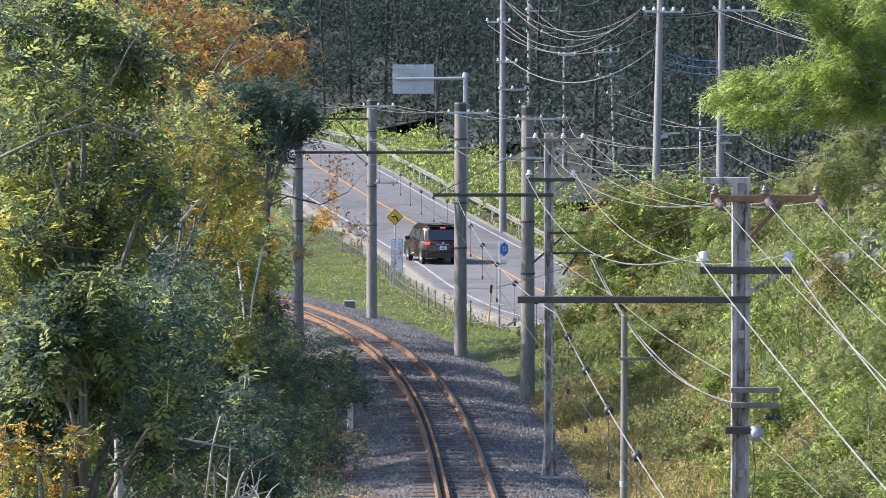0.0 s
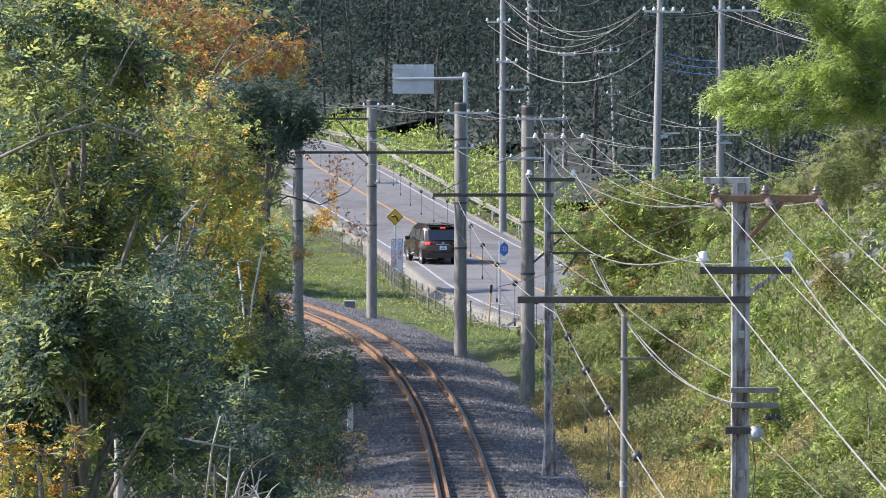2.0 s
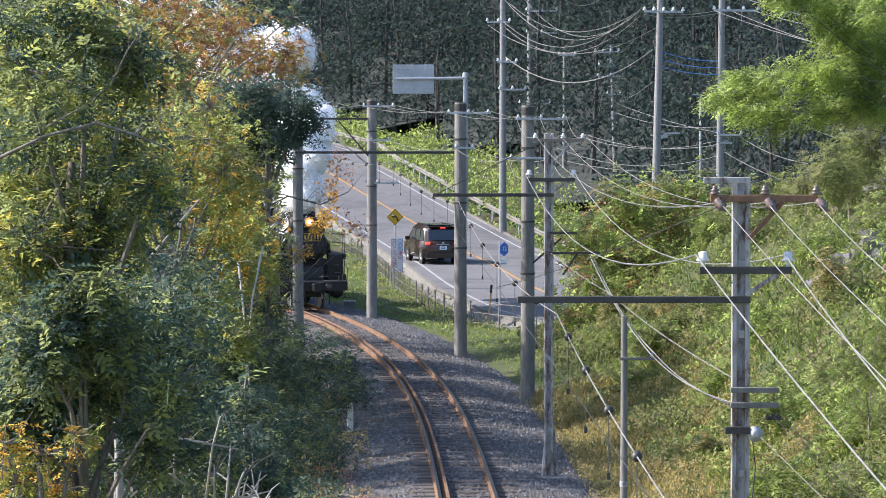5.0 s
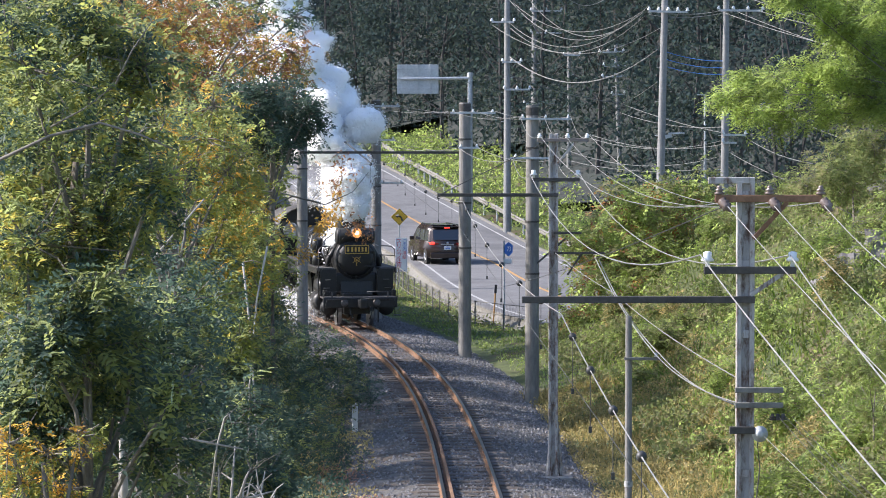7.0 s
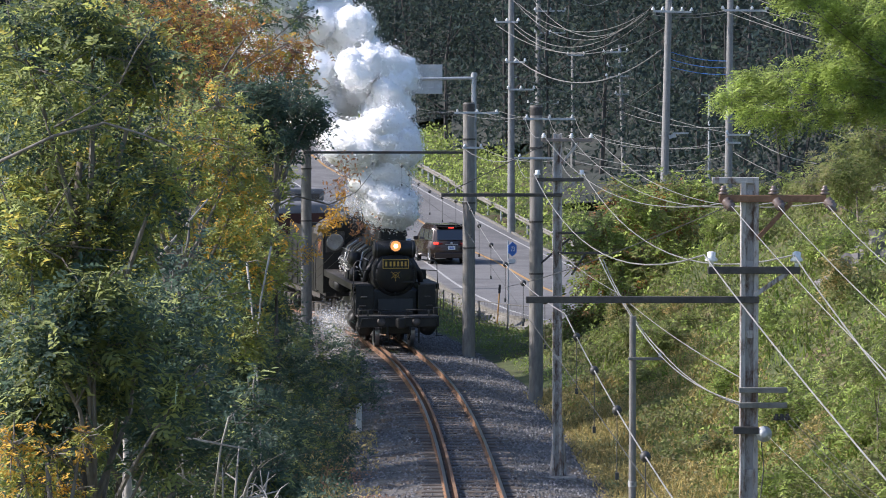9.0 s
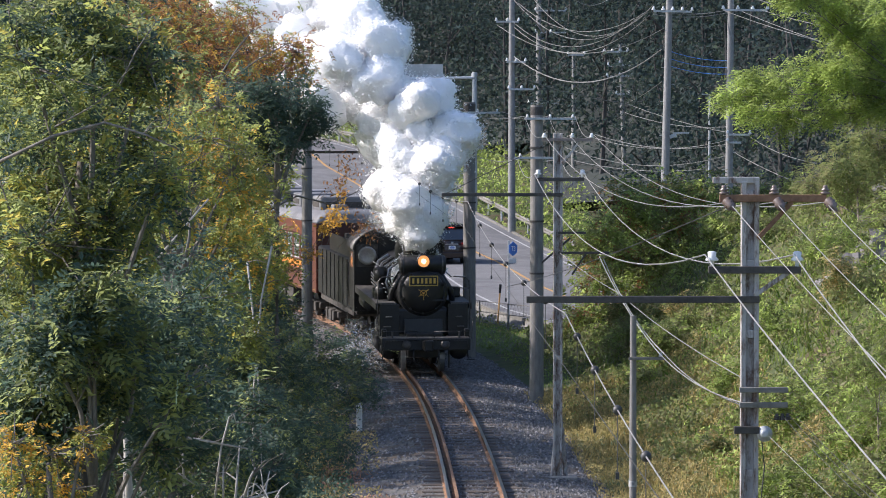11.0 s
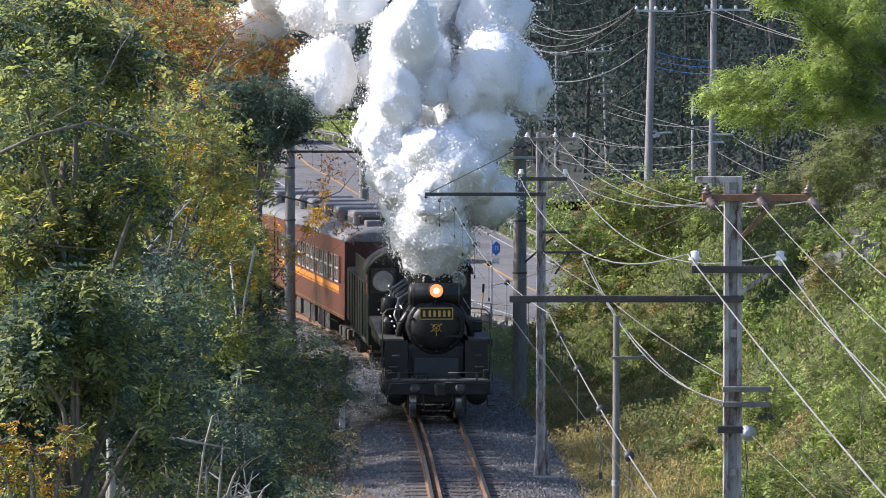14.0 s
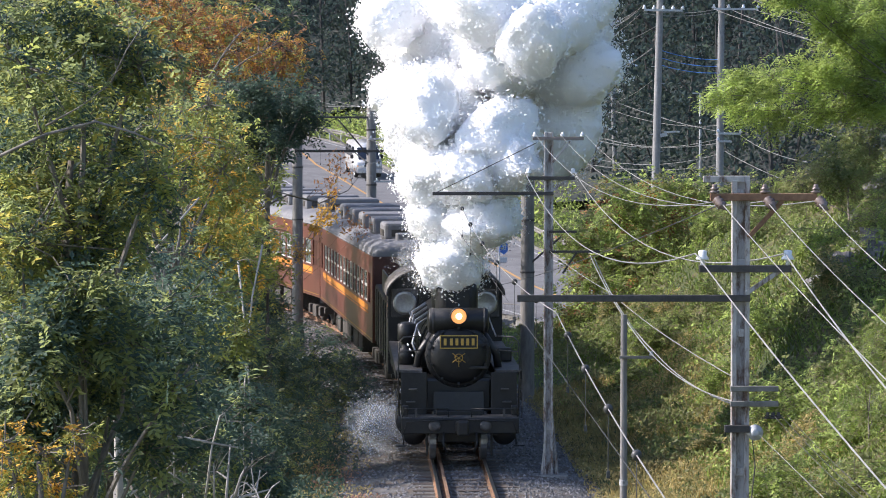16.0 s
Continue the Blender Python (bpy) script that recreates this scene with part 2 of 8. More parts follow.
def lathe(bm, profile, seg=24, m=Matrix()):
    """A turned shape: (radius, height) pairs round the z axis."""
    rings = [[bm.verts.new(m @ Vector((r * math.cos(2 * math.pi * k / seg), r * math.sin(2 * math.pi * k / seg), z))) for k in range(seg)] for r, z in profile]
    for a, b in zip(rings, rings[1:]):
        for k in range(seg):
            bm.faces.new((a[k], a[(k + 1) % seg], b[(k + 1) % seg], b[k]))
    bm.faces.new(rings[0][::-1])
    bm.faces.new(rings[-1])


def curve_wire(name, pts, r, material, parent=None, label=""):
    bm = bmesh.new()
    tube(bm, pts, r, 4)
    return part(name, bm, material, parent, label)


def sagging(a, b, sag, n=12):
    a, b = Vector(a), Vector(b)
    return [a.lerp(b, i / n) - Vector((0, 0, 4 * sag * (i / n) * (1 - i / n))) for i in range(n + 1)]


# ---- lines of track and road ----
def track_x(y):
    u = min(y, 140.0) - 100
    x = -1.672e-5 * u ** 3 - 1.519e-3 * u ** 2 - 0.0695 * u - 0.617
    return x


def lay_track():
    pts = [(track_x(10 + i), 10.0 + i) for i in range(131)]
    x, y = pts[-1]
    a = math.atan2(x - pts[-2][0], y - pts[-2][1])
    for _ in range(150):
        a -= 0.0055
        x, y = x + math.sin(a), y + math.cos(a)
        pts.append((x, y))
    out, s = [], 0.0
    for i, p in enumerate(pts):
        if i:
            s += math.hypot(p[0] - pts[i - 1][0], p[1] - pts[i - 1][1])
        out.append((s, *p))
    return out


TRACK = lay_track()
TS, TX, TY = (np.array(c) for c in zip(*TRACK))


def on_track(s):
    return float(np.interp(s, TS, TX)), float(np.interp(s, TS, TY))


def track_frame(s):
    x, y = on_track(s)
    x2, y2 = on_track(s + 0.5)
    x1, y1 = on_track(s - 0.5)
    d = Vector((x2 - x1, y2 - y1)).normalized()
    return Vector((x, y)), d, Vector((d.y, -d.x))


def s_at(y):
    return float(np.interp(y, TY[:135], TS[:135]))


ROAD = [(-150, 330, 7.0), (-90, 300, 6.6), (-50, 276, 6.2), (-25, 252, 5.6), (-11.0, 226, 4.55), (-7.4, 211, 3.34), (-5.75, 203, 2.74), (-4.0, 196, 2.0), (-1.43, 187, 0.92), (0.85, 178, 0.0), (2.1, 170.6, -0.25), (3.4, 153.7, -0.25), (4.4, 143.5, -0.25), (6.3, 131, -0.25), (10.5, 121, -0.25), (18, 114.5, -0.25), (30, 111, -0.25), (60, 108, -0.25)]


def smooth_line(pts, step):
    """An even, rounded line through the points."""
    P = [Vector(p) for p in pts]
    out = []
    for i in range(len(P) - 1):
        p0, p1, p2, p3 = P[max(i - 1, 0)], P[i], P[i + 1], P[min(i + 2, len(P) - 1)]
        n = max(2, int((p2 - p1).length / step))
        m1, m2 = (p2 - p0) / 2, (p3 - p1) / 2
        for k in range(n):
            t = k / n
            out.append(p1 * (2 * t ** 3 - 3 * t * t + 1) + m1 * (t ** 3 - 2 * t * t + t) + p2 * (-2 * t ** 3 + 3 * t * t) + m2 * (t ** 3 - t * t))
    out.append(P[-1])
    return out


ROAD_LINE = smooth_line(ROAD, 4.0)
RX, RY = np.array([p.x for p in ROAD_LINE]), np.array([p.y for p in ROAD_LINE])
RZ = np.array([p.z for p in ROAD_LINE])
ROAD_Z = -0.25


def strip(name, line, offsets, material, parent=None, label=""):
    """A band along a line: (sideways, height) for each of its edges."""
    verts, faces, k = [], [], len(offsets)
    for i, p in enumerate(line):
        d = (line[min(i + 1, len(line) - 1)] - line[max(i - 1, 0)]).to_2d().normalized()
        side = Vector((-d.y, d.x)) if len(p) == 3 else Vector((d.y, -d.x))
        lift = p.z - ROAD_Z if len(p) == 3 else 0.0
        for o, z in offsets:
            q = p.to_2d() + side * o
            verts.append((q.x, q.y, z + lift))
    for i in range(len(line) - 1):
        for j in range(k - 1):
            a = i * k + j
            faces.append((a, a + 1, a + k + 1, a + k))
    return from_lists(name, verts, faces, material, parent, label)


# ---- ground ----
HILL_X = np.array([-60, 3.0, 5.5, 8.0, 9.5, 12.5, 20, 45, 120])
HILL_Z = np.array([-0.45, -0.42, 0.1, 2.0, 3.4, 5.0, 9, 19, 30])


def road_gap(x, y):
    """Sideways distance from the road's middle, positive on its right as it comes."""
    i = np.argmin((RX[None, :] - np.asarray(x).reshape(-1, 1)) ** 2 + (RY[None, :] - np.asarray(y).reshape(-1, 1)) ** 2, axis=1)
    j = np.clip(i, 1, len(RX) - 2)
    tx, ty = RX[j + 1] - RX[j - 1], RY[j + 1] - RY[j - 1]
    ln = np.hypot(tx, ty)
    dx, dy = np.asarray(x).ravel() - RX[j], np.asarray(y).ravel() - RY[j]
    return -(dx * ty - dy * tx) / ln


def smoothstep(a, b, v):
    t = np.clip((v - a) / (b - a), 0, 1)
    return t * t * (3 - 2 * t)


def road_level(x, y):
    i = np.argmin((RX[None, :] - np.asarray(x).reshape(-1, 1)) ** 2 + (RY[None, :] - np.asarray(y).reshape(-1, 1)) ** 2, axis=1)
    return RZ[i]


def ground_z(x, y):
    x, y = np.atleast_1d(np.asarray(x, float)), np.atleast_1d(np.asarray(y, float))
    tx = np.interp(y, TY, TX)
    tx = np.where(y > TY.max(), TX[-1], tx)
    off = x - tx
    hill = np.interp(off, HILL_X, HILL_Z)
    gap = road_gap(x, y)
    z = np.full_like(x, -0.45)
    mask = 1 - smoothstep(112, 126, y + np.clip(x - 8, 0, 60) * 0.25)
    z = z + np.where(off > 3, (hill + 0.45) * mask, 0)
    left = smoothstep(3.0, 14.0, -off)
    z = z - np.where(y < 150, left * 1.2 * (1 - smoothstep(130, 150, y)), 0)
    lift = road_level(x, y) + 0.25
    z = z + lift * np.where(gap > 0, 1.0, np.exp(-np.clip(-gap - 5, 0, 100) / 4.0) * smoothstep(3, 7, off))
    far = np.clip(gap - 13, 0, 200) * 0.55 * smoothstep(135, 190, y)
    z = z + np.where(y > 120, far, 0)
    z = z + np.clip(y - 330, 0, 900) * 0.5
    # Steep ridge out of view on the left, added to shade the woods.
    across_sun = 0.30 * x + 0.954 * y
    z = z + 190 * smoothstep(212, 236, across_sun) * smoothstep(90, 190, -x)
    mound = np.array([noise.noise((a * 0.22, b * 0.16, 3.3)) + 0.5 * noise.noise((a * 0.55, b * 0.45, 8.3)) for a, b in zip(x, y)]) if len(x) < 200000 else 0
    z = z + np.where((off > 4) & (y < 125), mound * 0.8 * smoothstep(4.5, 8, off), 0)
    near = 1 - smoothstep(4.6, 6.0, np.abs(gap))
    z = z * (1 - near) + (road_level(x, y) - 0.32) * near
    return z


def gz(x, y):
    return float(ground_z(x, y)[0])


def build_ground():
    xs = np.concatenate([np.arange(-600, -60, 30), np.arange(-60, -28, 4), np.arange(-28, 26, 0.75), np.arange(26, 70, 4), np.arange(70, 640, 30)])
    ys = np.concatenate([np.arange(-200, 0, 25), np.arange(0, 60, 5), np.arange(60, 250, 1.5), np.arange(250, 600, 8), np.arange(600, 1500, 60)])
    X, Y = np.meshgrid(xs, ys)
    Z = ground_z(X.ravel(), Y.ravel())
    rough = np.array([noise.noise((a * 0.6, b * 0.6, 0.0)) for a, b in zip(X.ravel(), Y.ravel())])
    tx = np.interp(Y.ravel(), TY, TX)
    keep = (np.abs(road_gap(X, Y)) > 5.5) & (np.abs(X.ravel() - tx) > 3.2)
    Z = Z + rough * 0.13 * keep
    nx = len(xs)
    faces = [(j * nx + i, j * nx + i + 1, (j + 1) * nx + i + 1, (j + 1) * nx + i) for j in range(len(ys) - 1) for i in range(nx - 1)]
    g = from_lists("ground", list(zip(X.ravel().tolist(), Y.ravel().tolist(), Z.tolist())), faces, GRASS_SOIL)
    g.data.shade_smooth()
    tagged(g, "grassy earth ground rising to a bank, wooded hills and an added unseen ridge", "ground", kind="structure")


build_ground()


def build_road():
    road = strip("road", ROAD_LINE, [(-3.9, ROAD_Z - 0.14), (-3.85, ROAD_Z), (0, ROAD_Z + 0.04), (3.7, ROAD_Z), (3.75, ROAD_Z - 0.14)], ASPHALT)
    tagged(road, "grey asphalt two-lane road with an orange centre line", "road", kind="structure")
    for o, w, m, lab, nm in ((-3.3, 0.12, ROAD_WHITE, "worn white edge line", "edge_line"), (3.2, 0.11, ROAD_WHITE, "worn white edge line", "edge_line"), (0, 0.15, ROAD_ORANGE, "orange centre line", "centre_line")):
        zz = ROAD_Z + 0.046 - abs(o) * 0.0105
        strip(nm, ROAD_LINE, [(o - w / 2, zz), (o + w / 2, zz)], m, road, lab)
    kerb = strip("kerb", ROAD_LINE[:], [(-4.7, -0.75), (-4.05, -0.3), (-4.05, -0.19), (-3.91, -0.19), (-3.90, -0.5)], KERB)
    kerb2 = strip("kerb", ROAD_LINE[:], [(3.76, -0.5), (3.77, -0.19), (3.91, -0.19), (3.92, -0.3), (4.7, -0.75)], KERB)
    for k in (kerb, kerb2):
        tagged(k, "low weathered concrete kerb along the asphalt road", "kerb", kind="structure")


build_road()


def build_track():
    line = [Vector(on_track(s)) for s in np.arange(0, 270, 1.5)]
    bed = strip("track_bed", line, [(-3.1, -0.6), (-2.3, -0.30), (-1.35, -0.19), (-0.95, -0.152), (-0.2, -0.16), (0.2, -0.16), (0.95, -0.152), (1.45, -0.18), (2.5, -0.30), (3.6, -0.6)], BALLAST_BED)
    tagged(bed, "grey crushed-stone railway ballast bed", "track bed", kind="structure")
    rails = tagged(new("railway_track"), "curved single railway track with rusty rails on wooden sleepers", "railway track", kind="structure")
    prof_side = [(-0.065, -0.15), (-0.06, -0.135), (-0.012, -0.12), (-0.012, -0.045), (-0.033, -0.035), (-0.033, -0.004), (-0.03, -0.001)]
    prof = prof_side + [(-x, z) for x, z in reversed(prof_side)]
    for off in (-0.566, 0.566):
        strip("rail", line, [(off + x, z) for x, z in prof], RAIL_RUST, rails, "rusty steel rail")
        strip("rail_head", line, [(off - 0.034, 0.003), (off + 0.034, 0.003)], RAIL_TOP, rails, "polished running surface")
    strip("guard_rail", line, [(-0.40 + x, z + 0.004) for x, z in prof], RAIL_RUST, rails, "rusty guard rail beside the running rail")
    rng = random.Random(5)
    shared = []
    for k in range(4):
        bm = bmesh.new()
        box(bm, (0, 0, 0), (2.1, 0.2, 0.14), None, 0.012)
        for v in bm.verts:
            v.co += Vector((rng.uniform(-0.02, 0.02), rng.uniform(-0.008, 0.008), rng.uniform(-0.006, 0.006)))
        me = bpy.data.meshes.new("sleeper")
        bm.to_mesh(me)
        bm.free()
        me.materials.append(SLEEPER)
        shared.append(me)
    s = 30.0
    while s < 165:
        p, d, side = track_frame(s)
        ob = new("sleeper", shared[rng.randrange(4)])
        ob.parent = rails
        ob.matrix_basis = pose(p.x + side.x * rng.uniform(-0.06, 0.06), p.y + side.y * 0.02, -0.205, 0, 0, math.degrees(math.atan2(-d.x, d.y)) + rng.uniform(-1.5, 1.5))
        s += 0.66
    # loose stones on the bed
    verts, faces = [], []
    for _ in range(32000):
        s = rng.uniform(55, 150)
        p, d, side = track_frame(s)
        o = rng.choice((rng.uniform(0.85, 3.3), rng.uniform(-2.9, -0.85), rng.uniform(0.85, 3.3), rng.uniform(-0.5, 0.5)))
        z = np.interp(o, [-3.1, -2.3, -1.35, -0.95, 0, 0.95, 1.45, 2.5, 3.6], [-0.6, -0.30, -0.19, -0.15, -0.16, -0.15, -0.18, -0.30, -0.6])
        c = p + side * o
        r = rng.uniform(0.025, 0.05)
        b = len(verts)
        a0 = rng.uniform(0, 6.28)
        for k in range(4):
            a = a0 + k * 1.57 + rng.uniform(-0.3, 0.3)
            verts.append((c.x + r * math.cos(a), c.y + r * math.sin(a), z + rng.uniform(-0.01, 0.01)))
        verts.append((c.x + rng.uniform(-0.015, 0.015), c.y + rng.uniform(-0.015, 0.015), z + r * rng.uniform(0.7, 1.2)))
        faces += [(b + k, b + (k + 1) % 4, b + 4) for k in range(4)]
    st = from_lists("ballast_stones", verts, faces, BALLAST)
    tagged(st, "loose crushed grey ballast stones", "ballast", kind="stuff")


build_track()


# ---- poles ----
def concrete_pole(x, y, top, r, label, z0=None):
    z0 = gz(x, y) - 0.15 if z0 is None else z0
    t = thing("concrete_pole", Matrix.Translation((x, y, z0)), label, "pole", "poles beside the railway")
    bm = bmesh.new()
    h = top - z0
    rod(bm, (0, 0, 0), (0, 0, h), r * 1.08, r * 0.94, 20)
    part("shaft", bm, CONCRETE, t, smooth=False)
    bm = bmesh.new()
    lathe(bm, [(r * 0.98, h - 0.26), (r * 1.0, h - 0.05), (r * 0.8, h + 0.01)], 20)
    part("cap", bm, DARK_STEEL, t, "dark rusty cap")
    for k in (0.86, 0.62, 0.45):
        bm = bmesh.new()
        lathe(bm, [(r * 1.02, h * k), (r * 1.1, h * k), (r * 1.1, h * k + 0.05), (r * 1.02, h * k + 0.05)], 20)
        part("band", bm, DARK_STEEL, t, "steel band")
    return t


def insulator(parent, at, s=1.0, material=None, axis="Z"):
    bm = bmesh.new()
    prof = [(0.02, 0), (0.075, 0.01), (0.085, 0.035), (0.04, 0.05), (0.065, 0.065), (0.07, 0.085), (0.035, 0.10), (0.045, 0.12), (0.03, 0.15)]
    m = Matrix.Translation(at) @ (Matrix.Rotation(radians(90), 4, axis) if axis != "Z" else Matrix()) @ Matrix.Diagonal((s, s, s, 1))
    lathe(bm, prof, 10, m)
    part("insulator", bm, material or PORCELAIN, parent, "" if material else "white porcelain insulator", smooth=True)


def arm(parent, a, b, w=0.06, h=0.07, material=None, name="crossarm", label=""):
    a, b = Vector(a), Vector(b)
    bm = bmesh.new()
    d = b - a
    box(bm, (0, 0, 0), (d.length, w, h), None, 0.006)
    bmesh.ops.transform(bm, verts=bm.verts, matrix=Matrix.Translation((a + b) / 2) @ d.to_track_quat("X", "Z").to_matrix().to_4x4())
    part(name, bm, material or DARK_STEEL, parent, label)


def catenary_pole(x, y, low, label, reach, big):
    """A square built-up steel post with flaking paint, a bracket over the track and arms for the feeders."""
    z0 = gz(x, y) - 0.2
    t = thing("catenary_pole", Matrix.Translation((x, y, 0)), label, "pole", "steel poles beside the railway")
    top = 7.19
    bm = bmesh.new()
    for sx in (-0.072, 0.072):
        box(bm, (sx, 0, (top + z0) / 2), (0.055, 0.15, top - z0), None, 0.008)
    part("shaft", bm, OLD_STEEL, t)
    bm = bmesh.new()
    box(bm, (0, 0.01, (top + z0) / 2), (0.10, 0.06, top - z0 - 0.02))
    part("web", bm, OLD_STEEL, t)
    for k in range(9):
        bm = bmesh.new()
        box(bm, (0, -0.045, 0.8 + k * 0.78), (0.10, 0.02, 0.09), None, 0.005)
        part("batten", bm, OLD_STEEL, t)
    arm(t, (-reach, -0.1, 5.87), (0.1, -0.1, 5.87), 0.07, 0.075, DARK_STEEL, "bracket", "dark steel bracket over the track")
    arm(t, (-0.47, -0.1, 6.20), (0.56, -0.1, 6.20), 0.07, 0.08, DARK_STEEL)
    for sx in (-0.43, 0.52):
        bm = bmesh.new()
        rod(bm, (sx, -0.1, 6.24), (sx, -0.1, 6.33), 0.025, None, 8)
        lathe(bm, [(0.07, 6.30), (0.075, 6.32), (0.045, 6.35), (0.05, 6.40), (0.02, 6.41)], 12, Matrix.Translation((sx, -0.1, 0)))
        part("insulator", bm, PORCELAIN, t, "white porcelain insulator", True)
    arm(t, (0.05, -0.1, 5.92), (0.42, -0.1, 6.17), 0.04, 0.05, OLD_STEEL, "brace")
    if big:
        arm(t, (-0.35, -0.1, 7.0), (0.84, -0.1, 7.0), 0.07, 0.08, RUSTY)
        arm(t, (0.08, -0.1, 6.55), (0.46, -0.1, 6.96), 0.04, 0.05, RUSTY, "brace")
        for sx in (-0.3, 0.26, 0.83):
            insulator(t, (sx, -0.1, 7.04), 0.7, PORCELAIN_BROWN)
            bm = bmesh.new()
            d = Matrix.Translation((sx + 0.02, -0.12, 6.98)) @ Matrix.Rotation(radians(125), 4, Vector((0.8, 0.55, 0)))
            lathe(bm, [(0.015, 0), (0.06, 0.02), (0.035, 0.04), (0.065, 0.07), (0.035, 0.09), (0.06, 0.12), (0.03, 0.14), (0.012, 0.2)], 12, d)
            part("strain_insulator", bm, PORCELAIN_BROWN, t, "ribbed brown porcelain strain insulator", True)
        arm(t, (-0.42, -0.03, 7.2), (0.1, -0.03, 7.2), 0.08, 0.07, OLD_STEEL, "top_plate")
        for z in (4.86, 4.69):
            arm(t, (-0.12, -0.12, z), (0.42, -0.12, z), 0.06, 0.06, KERB)
        for sx in (0.30, 0.36, 0.42):
            insulator(t, (sx, -0.12, 4.52), 0.5, DARK_STEEL)
        arm(t, (-0.18, -0.12, 4.41), (0.1, -0.12, 4.41), 0.08, 0.08, DARK_STEEL)
        bm = bmesh.new()
        lathe(bm, [(0.03, 0), (0.09, 0.005), (0.09, 0.03), (0.05, 0.035), (0.05, 0.06), (0.02, 0.065)], 18, Matrix.Translation((0.16, -0.12, 4.37)) @ Matrix.Rotation(radians(90), 4, "X"))
        part("pulley", bm, GALV, t, "grey tension pulley", True)
        bm = bmesh.new()
        tube(bm, [(0.13, -0.13, 4.28), (0.16, -0.14, 4.0), (0.12, -0.13, 3.6), (0.12, -0.13, 2.6)], 0.008, 5)
        part("loop_cable", bm, WIRE_DARK, t)
    else:
        arm(t, (-0.35, -0.1, 7.05), (0.75, -0.1, 7.05), 0.06, 0.07, CROSS)
        arm(t, (0.05, -0.1, 6.5), (0.45, -0.1, 7.0), 0.04, 0.05, OLD_STEEL, "brace")
        for sx in (-0.3, 0.3, 0.72):
            insulator(t, (sx, -0.1, 7.09), 0.7)
        arm(t, (0, -0.1, 5.05), (0.6, -0.1, 5.05), 0.05, 0.05, DARK_STEEL)
        arm(t, (0, -0.1, 4.62), (1.1, -0.1, 4.62), 0.05, 0.05, DARK_STEEL)
        arm(t, (0.3, -0.1, 4.15), (0.6, -0.1, 4.6), 0.04, 0.04, DARK_STEEL, "brace")
        bm = bmesh.new()
        rod(bm, (0.03, 0, 1.4), (-0.16, 0.05, z0), 0.045, 0.05, 8)
        part("stay", bm, OLD_STEEL, t)
        bm = bmesh.new()
        rod(bm, (0.03, 0, 1.4), (0.22, 0.05, z0), 0.045, 0.05, 8)
        part("stay", bm, OLD_STEEL, t)
        bm = bmesh.new()
        box(bm, (0.05, 0, z0 + 0.2), (0.75, 0.6, 0.5), None, 0.03)
        part("footing", bm, CONCRETE, t, "concrete footing")
    return t


RUSTY = surface("rusty_steel", (0.14, 0.075, 0.045), (0.30, 0.17, 0.10), 10, 0.85, 0.1, 0.3)
CROSS = surface("weathered_steel_arm", (0.16, 0.13, 0.12), (0.28, 0.24, 0.22), 10, 0.8, 0.1, 0.2)


catenary_pole(3.33, 40.3, 0, "square steel pole with flaking white paint and rusty crossarms", 2.5, True)
catenary_pole(2.28, 77.6, 0, "square steel pole with flaking white paint and splayed feet", 2.5, False)
POLE_A = concrete_pole(2.28, 97, 7.66, 0.18, "round grey concrete pole with a rusty cap beside the track")
POLE_B = concrete_pole(0.54, 112.2, 7.65, 0.19, "round grey concrete pole with crossarms beside the track")
POLE_C = concrete_pole(-2.57, 130, 7.65, 0.18, "round grey concrete pole beside the ballast")
POLE_D = concrete_pole(-4.71, 117, 6.45, 0.17, "round grey concrete pole on the inner side of the curve")
POLE_E = concrete_pole(-7.4, 150, 7.0, 0.17, "round grey concrete pole half hidden by leaves")


# ---- the train ----
LOCO_BLACK = surface("sooty_black_paint", (0.007, 0.007, 0.008), (0.017, 0.017, 0.018), 9, 0.45, 0.0, 0.2, (0.032, 0.029, 0.026), 3.0, 0.36)
LOCO_WORN = surface("worn_grey_steel_plate", (0.05, 0.048, 0.047), (0.12, 0.11, 0.105), 8, 0.55, 0.2, 0.2, (0.20, 0.18, 0.16), 4, 0.4)
BRASS = surface("brass", (0.50, 0.32, 0.08), (0.70, 0.48, 0.15), 20, 0.35, 0.9, 0.05)
STEEL = surface("bright_steel", (0.30, 0.30, 0.31), (0.50, 0.50, 0.50), 14, 0.35, 0.9, 0.05)
COAL = surface("coal", (0.008, 0.008, 0.008), (0.03, 0.03, 0.03), 12, 0.6, 0, 1.0)
LAMP_GLOW = glowing("headlamp_glass", (1.0, 0.42, 0.12), 0.6)
LAMP_CORE = glowing("headlamp_filament", (1.0, 0.72, 0.36), 2.6)
MAROON = surface("maroon_coach_paint", (0.105, 0.032, 0.025), (0.155, 0.048, 0.035), 3, 0.3, 0.0, 0.05, (0.085, 0.035, 0.027), 1.5, 0.36)
ORANGE = surface("orange_stripe_paint", (0.62, 0.22, 0.03), (0.72, 0.28, 0.05), 6, 0.4, 0.0, 0.05)
ROOF_GREY = surface("grey_roof_paint", (0.13, 0.13, 0.14), (0.22, 0.22, 0.23), 4, 0.6, 0.0, 0.1, (0.14, 0.14, 0.14), 1.0, 0.4)
SASH = surface("pale_sash_aluminium", (0.50, 0.50, 0.46), (0.62, 0.62, 0.58), 8, 0.5, 0.3, 0.05)
# Dark maroon for the doors, and for the shade on the coach ends.
DOOR_END_SHADE = surface("dark_maroon_door_and_end_shade_paint", (0.06, 0.02, 0.016), (0.09, 0.03, 0.022), 5, 0.4)
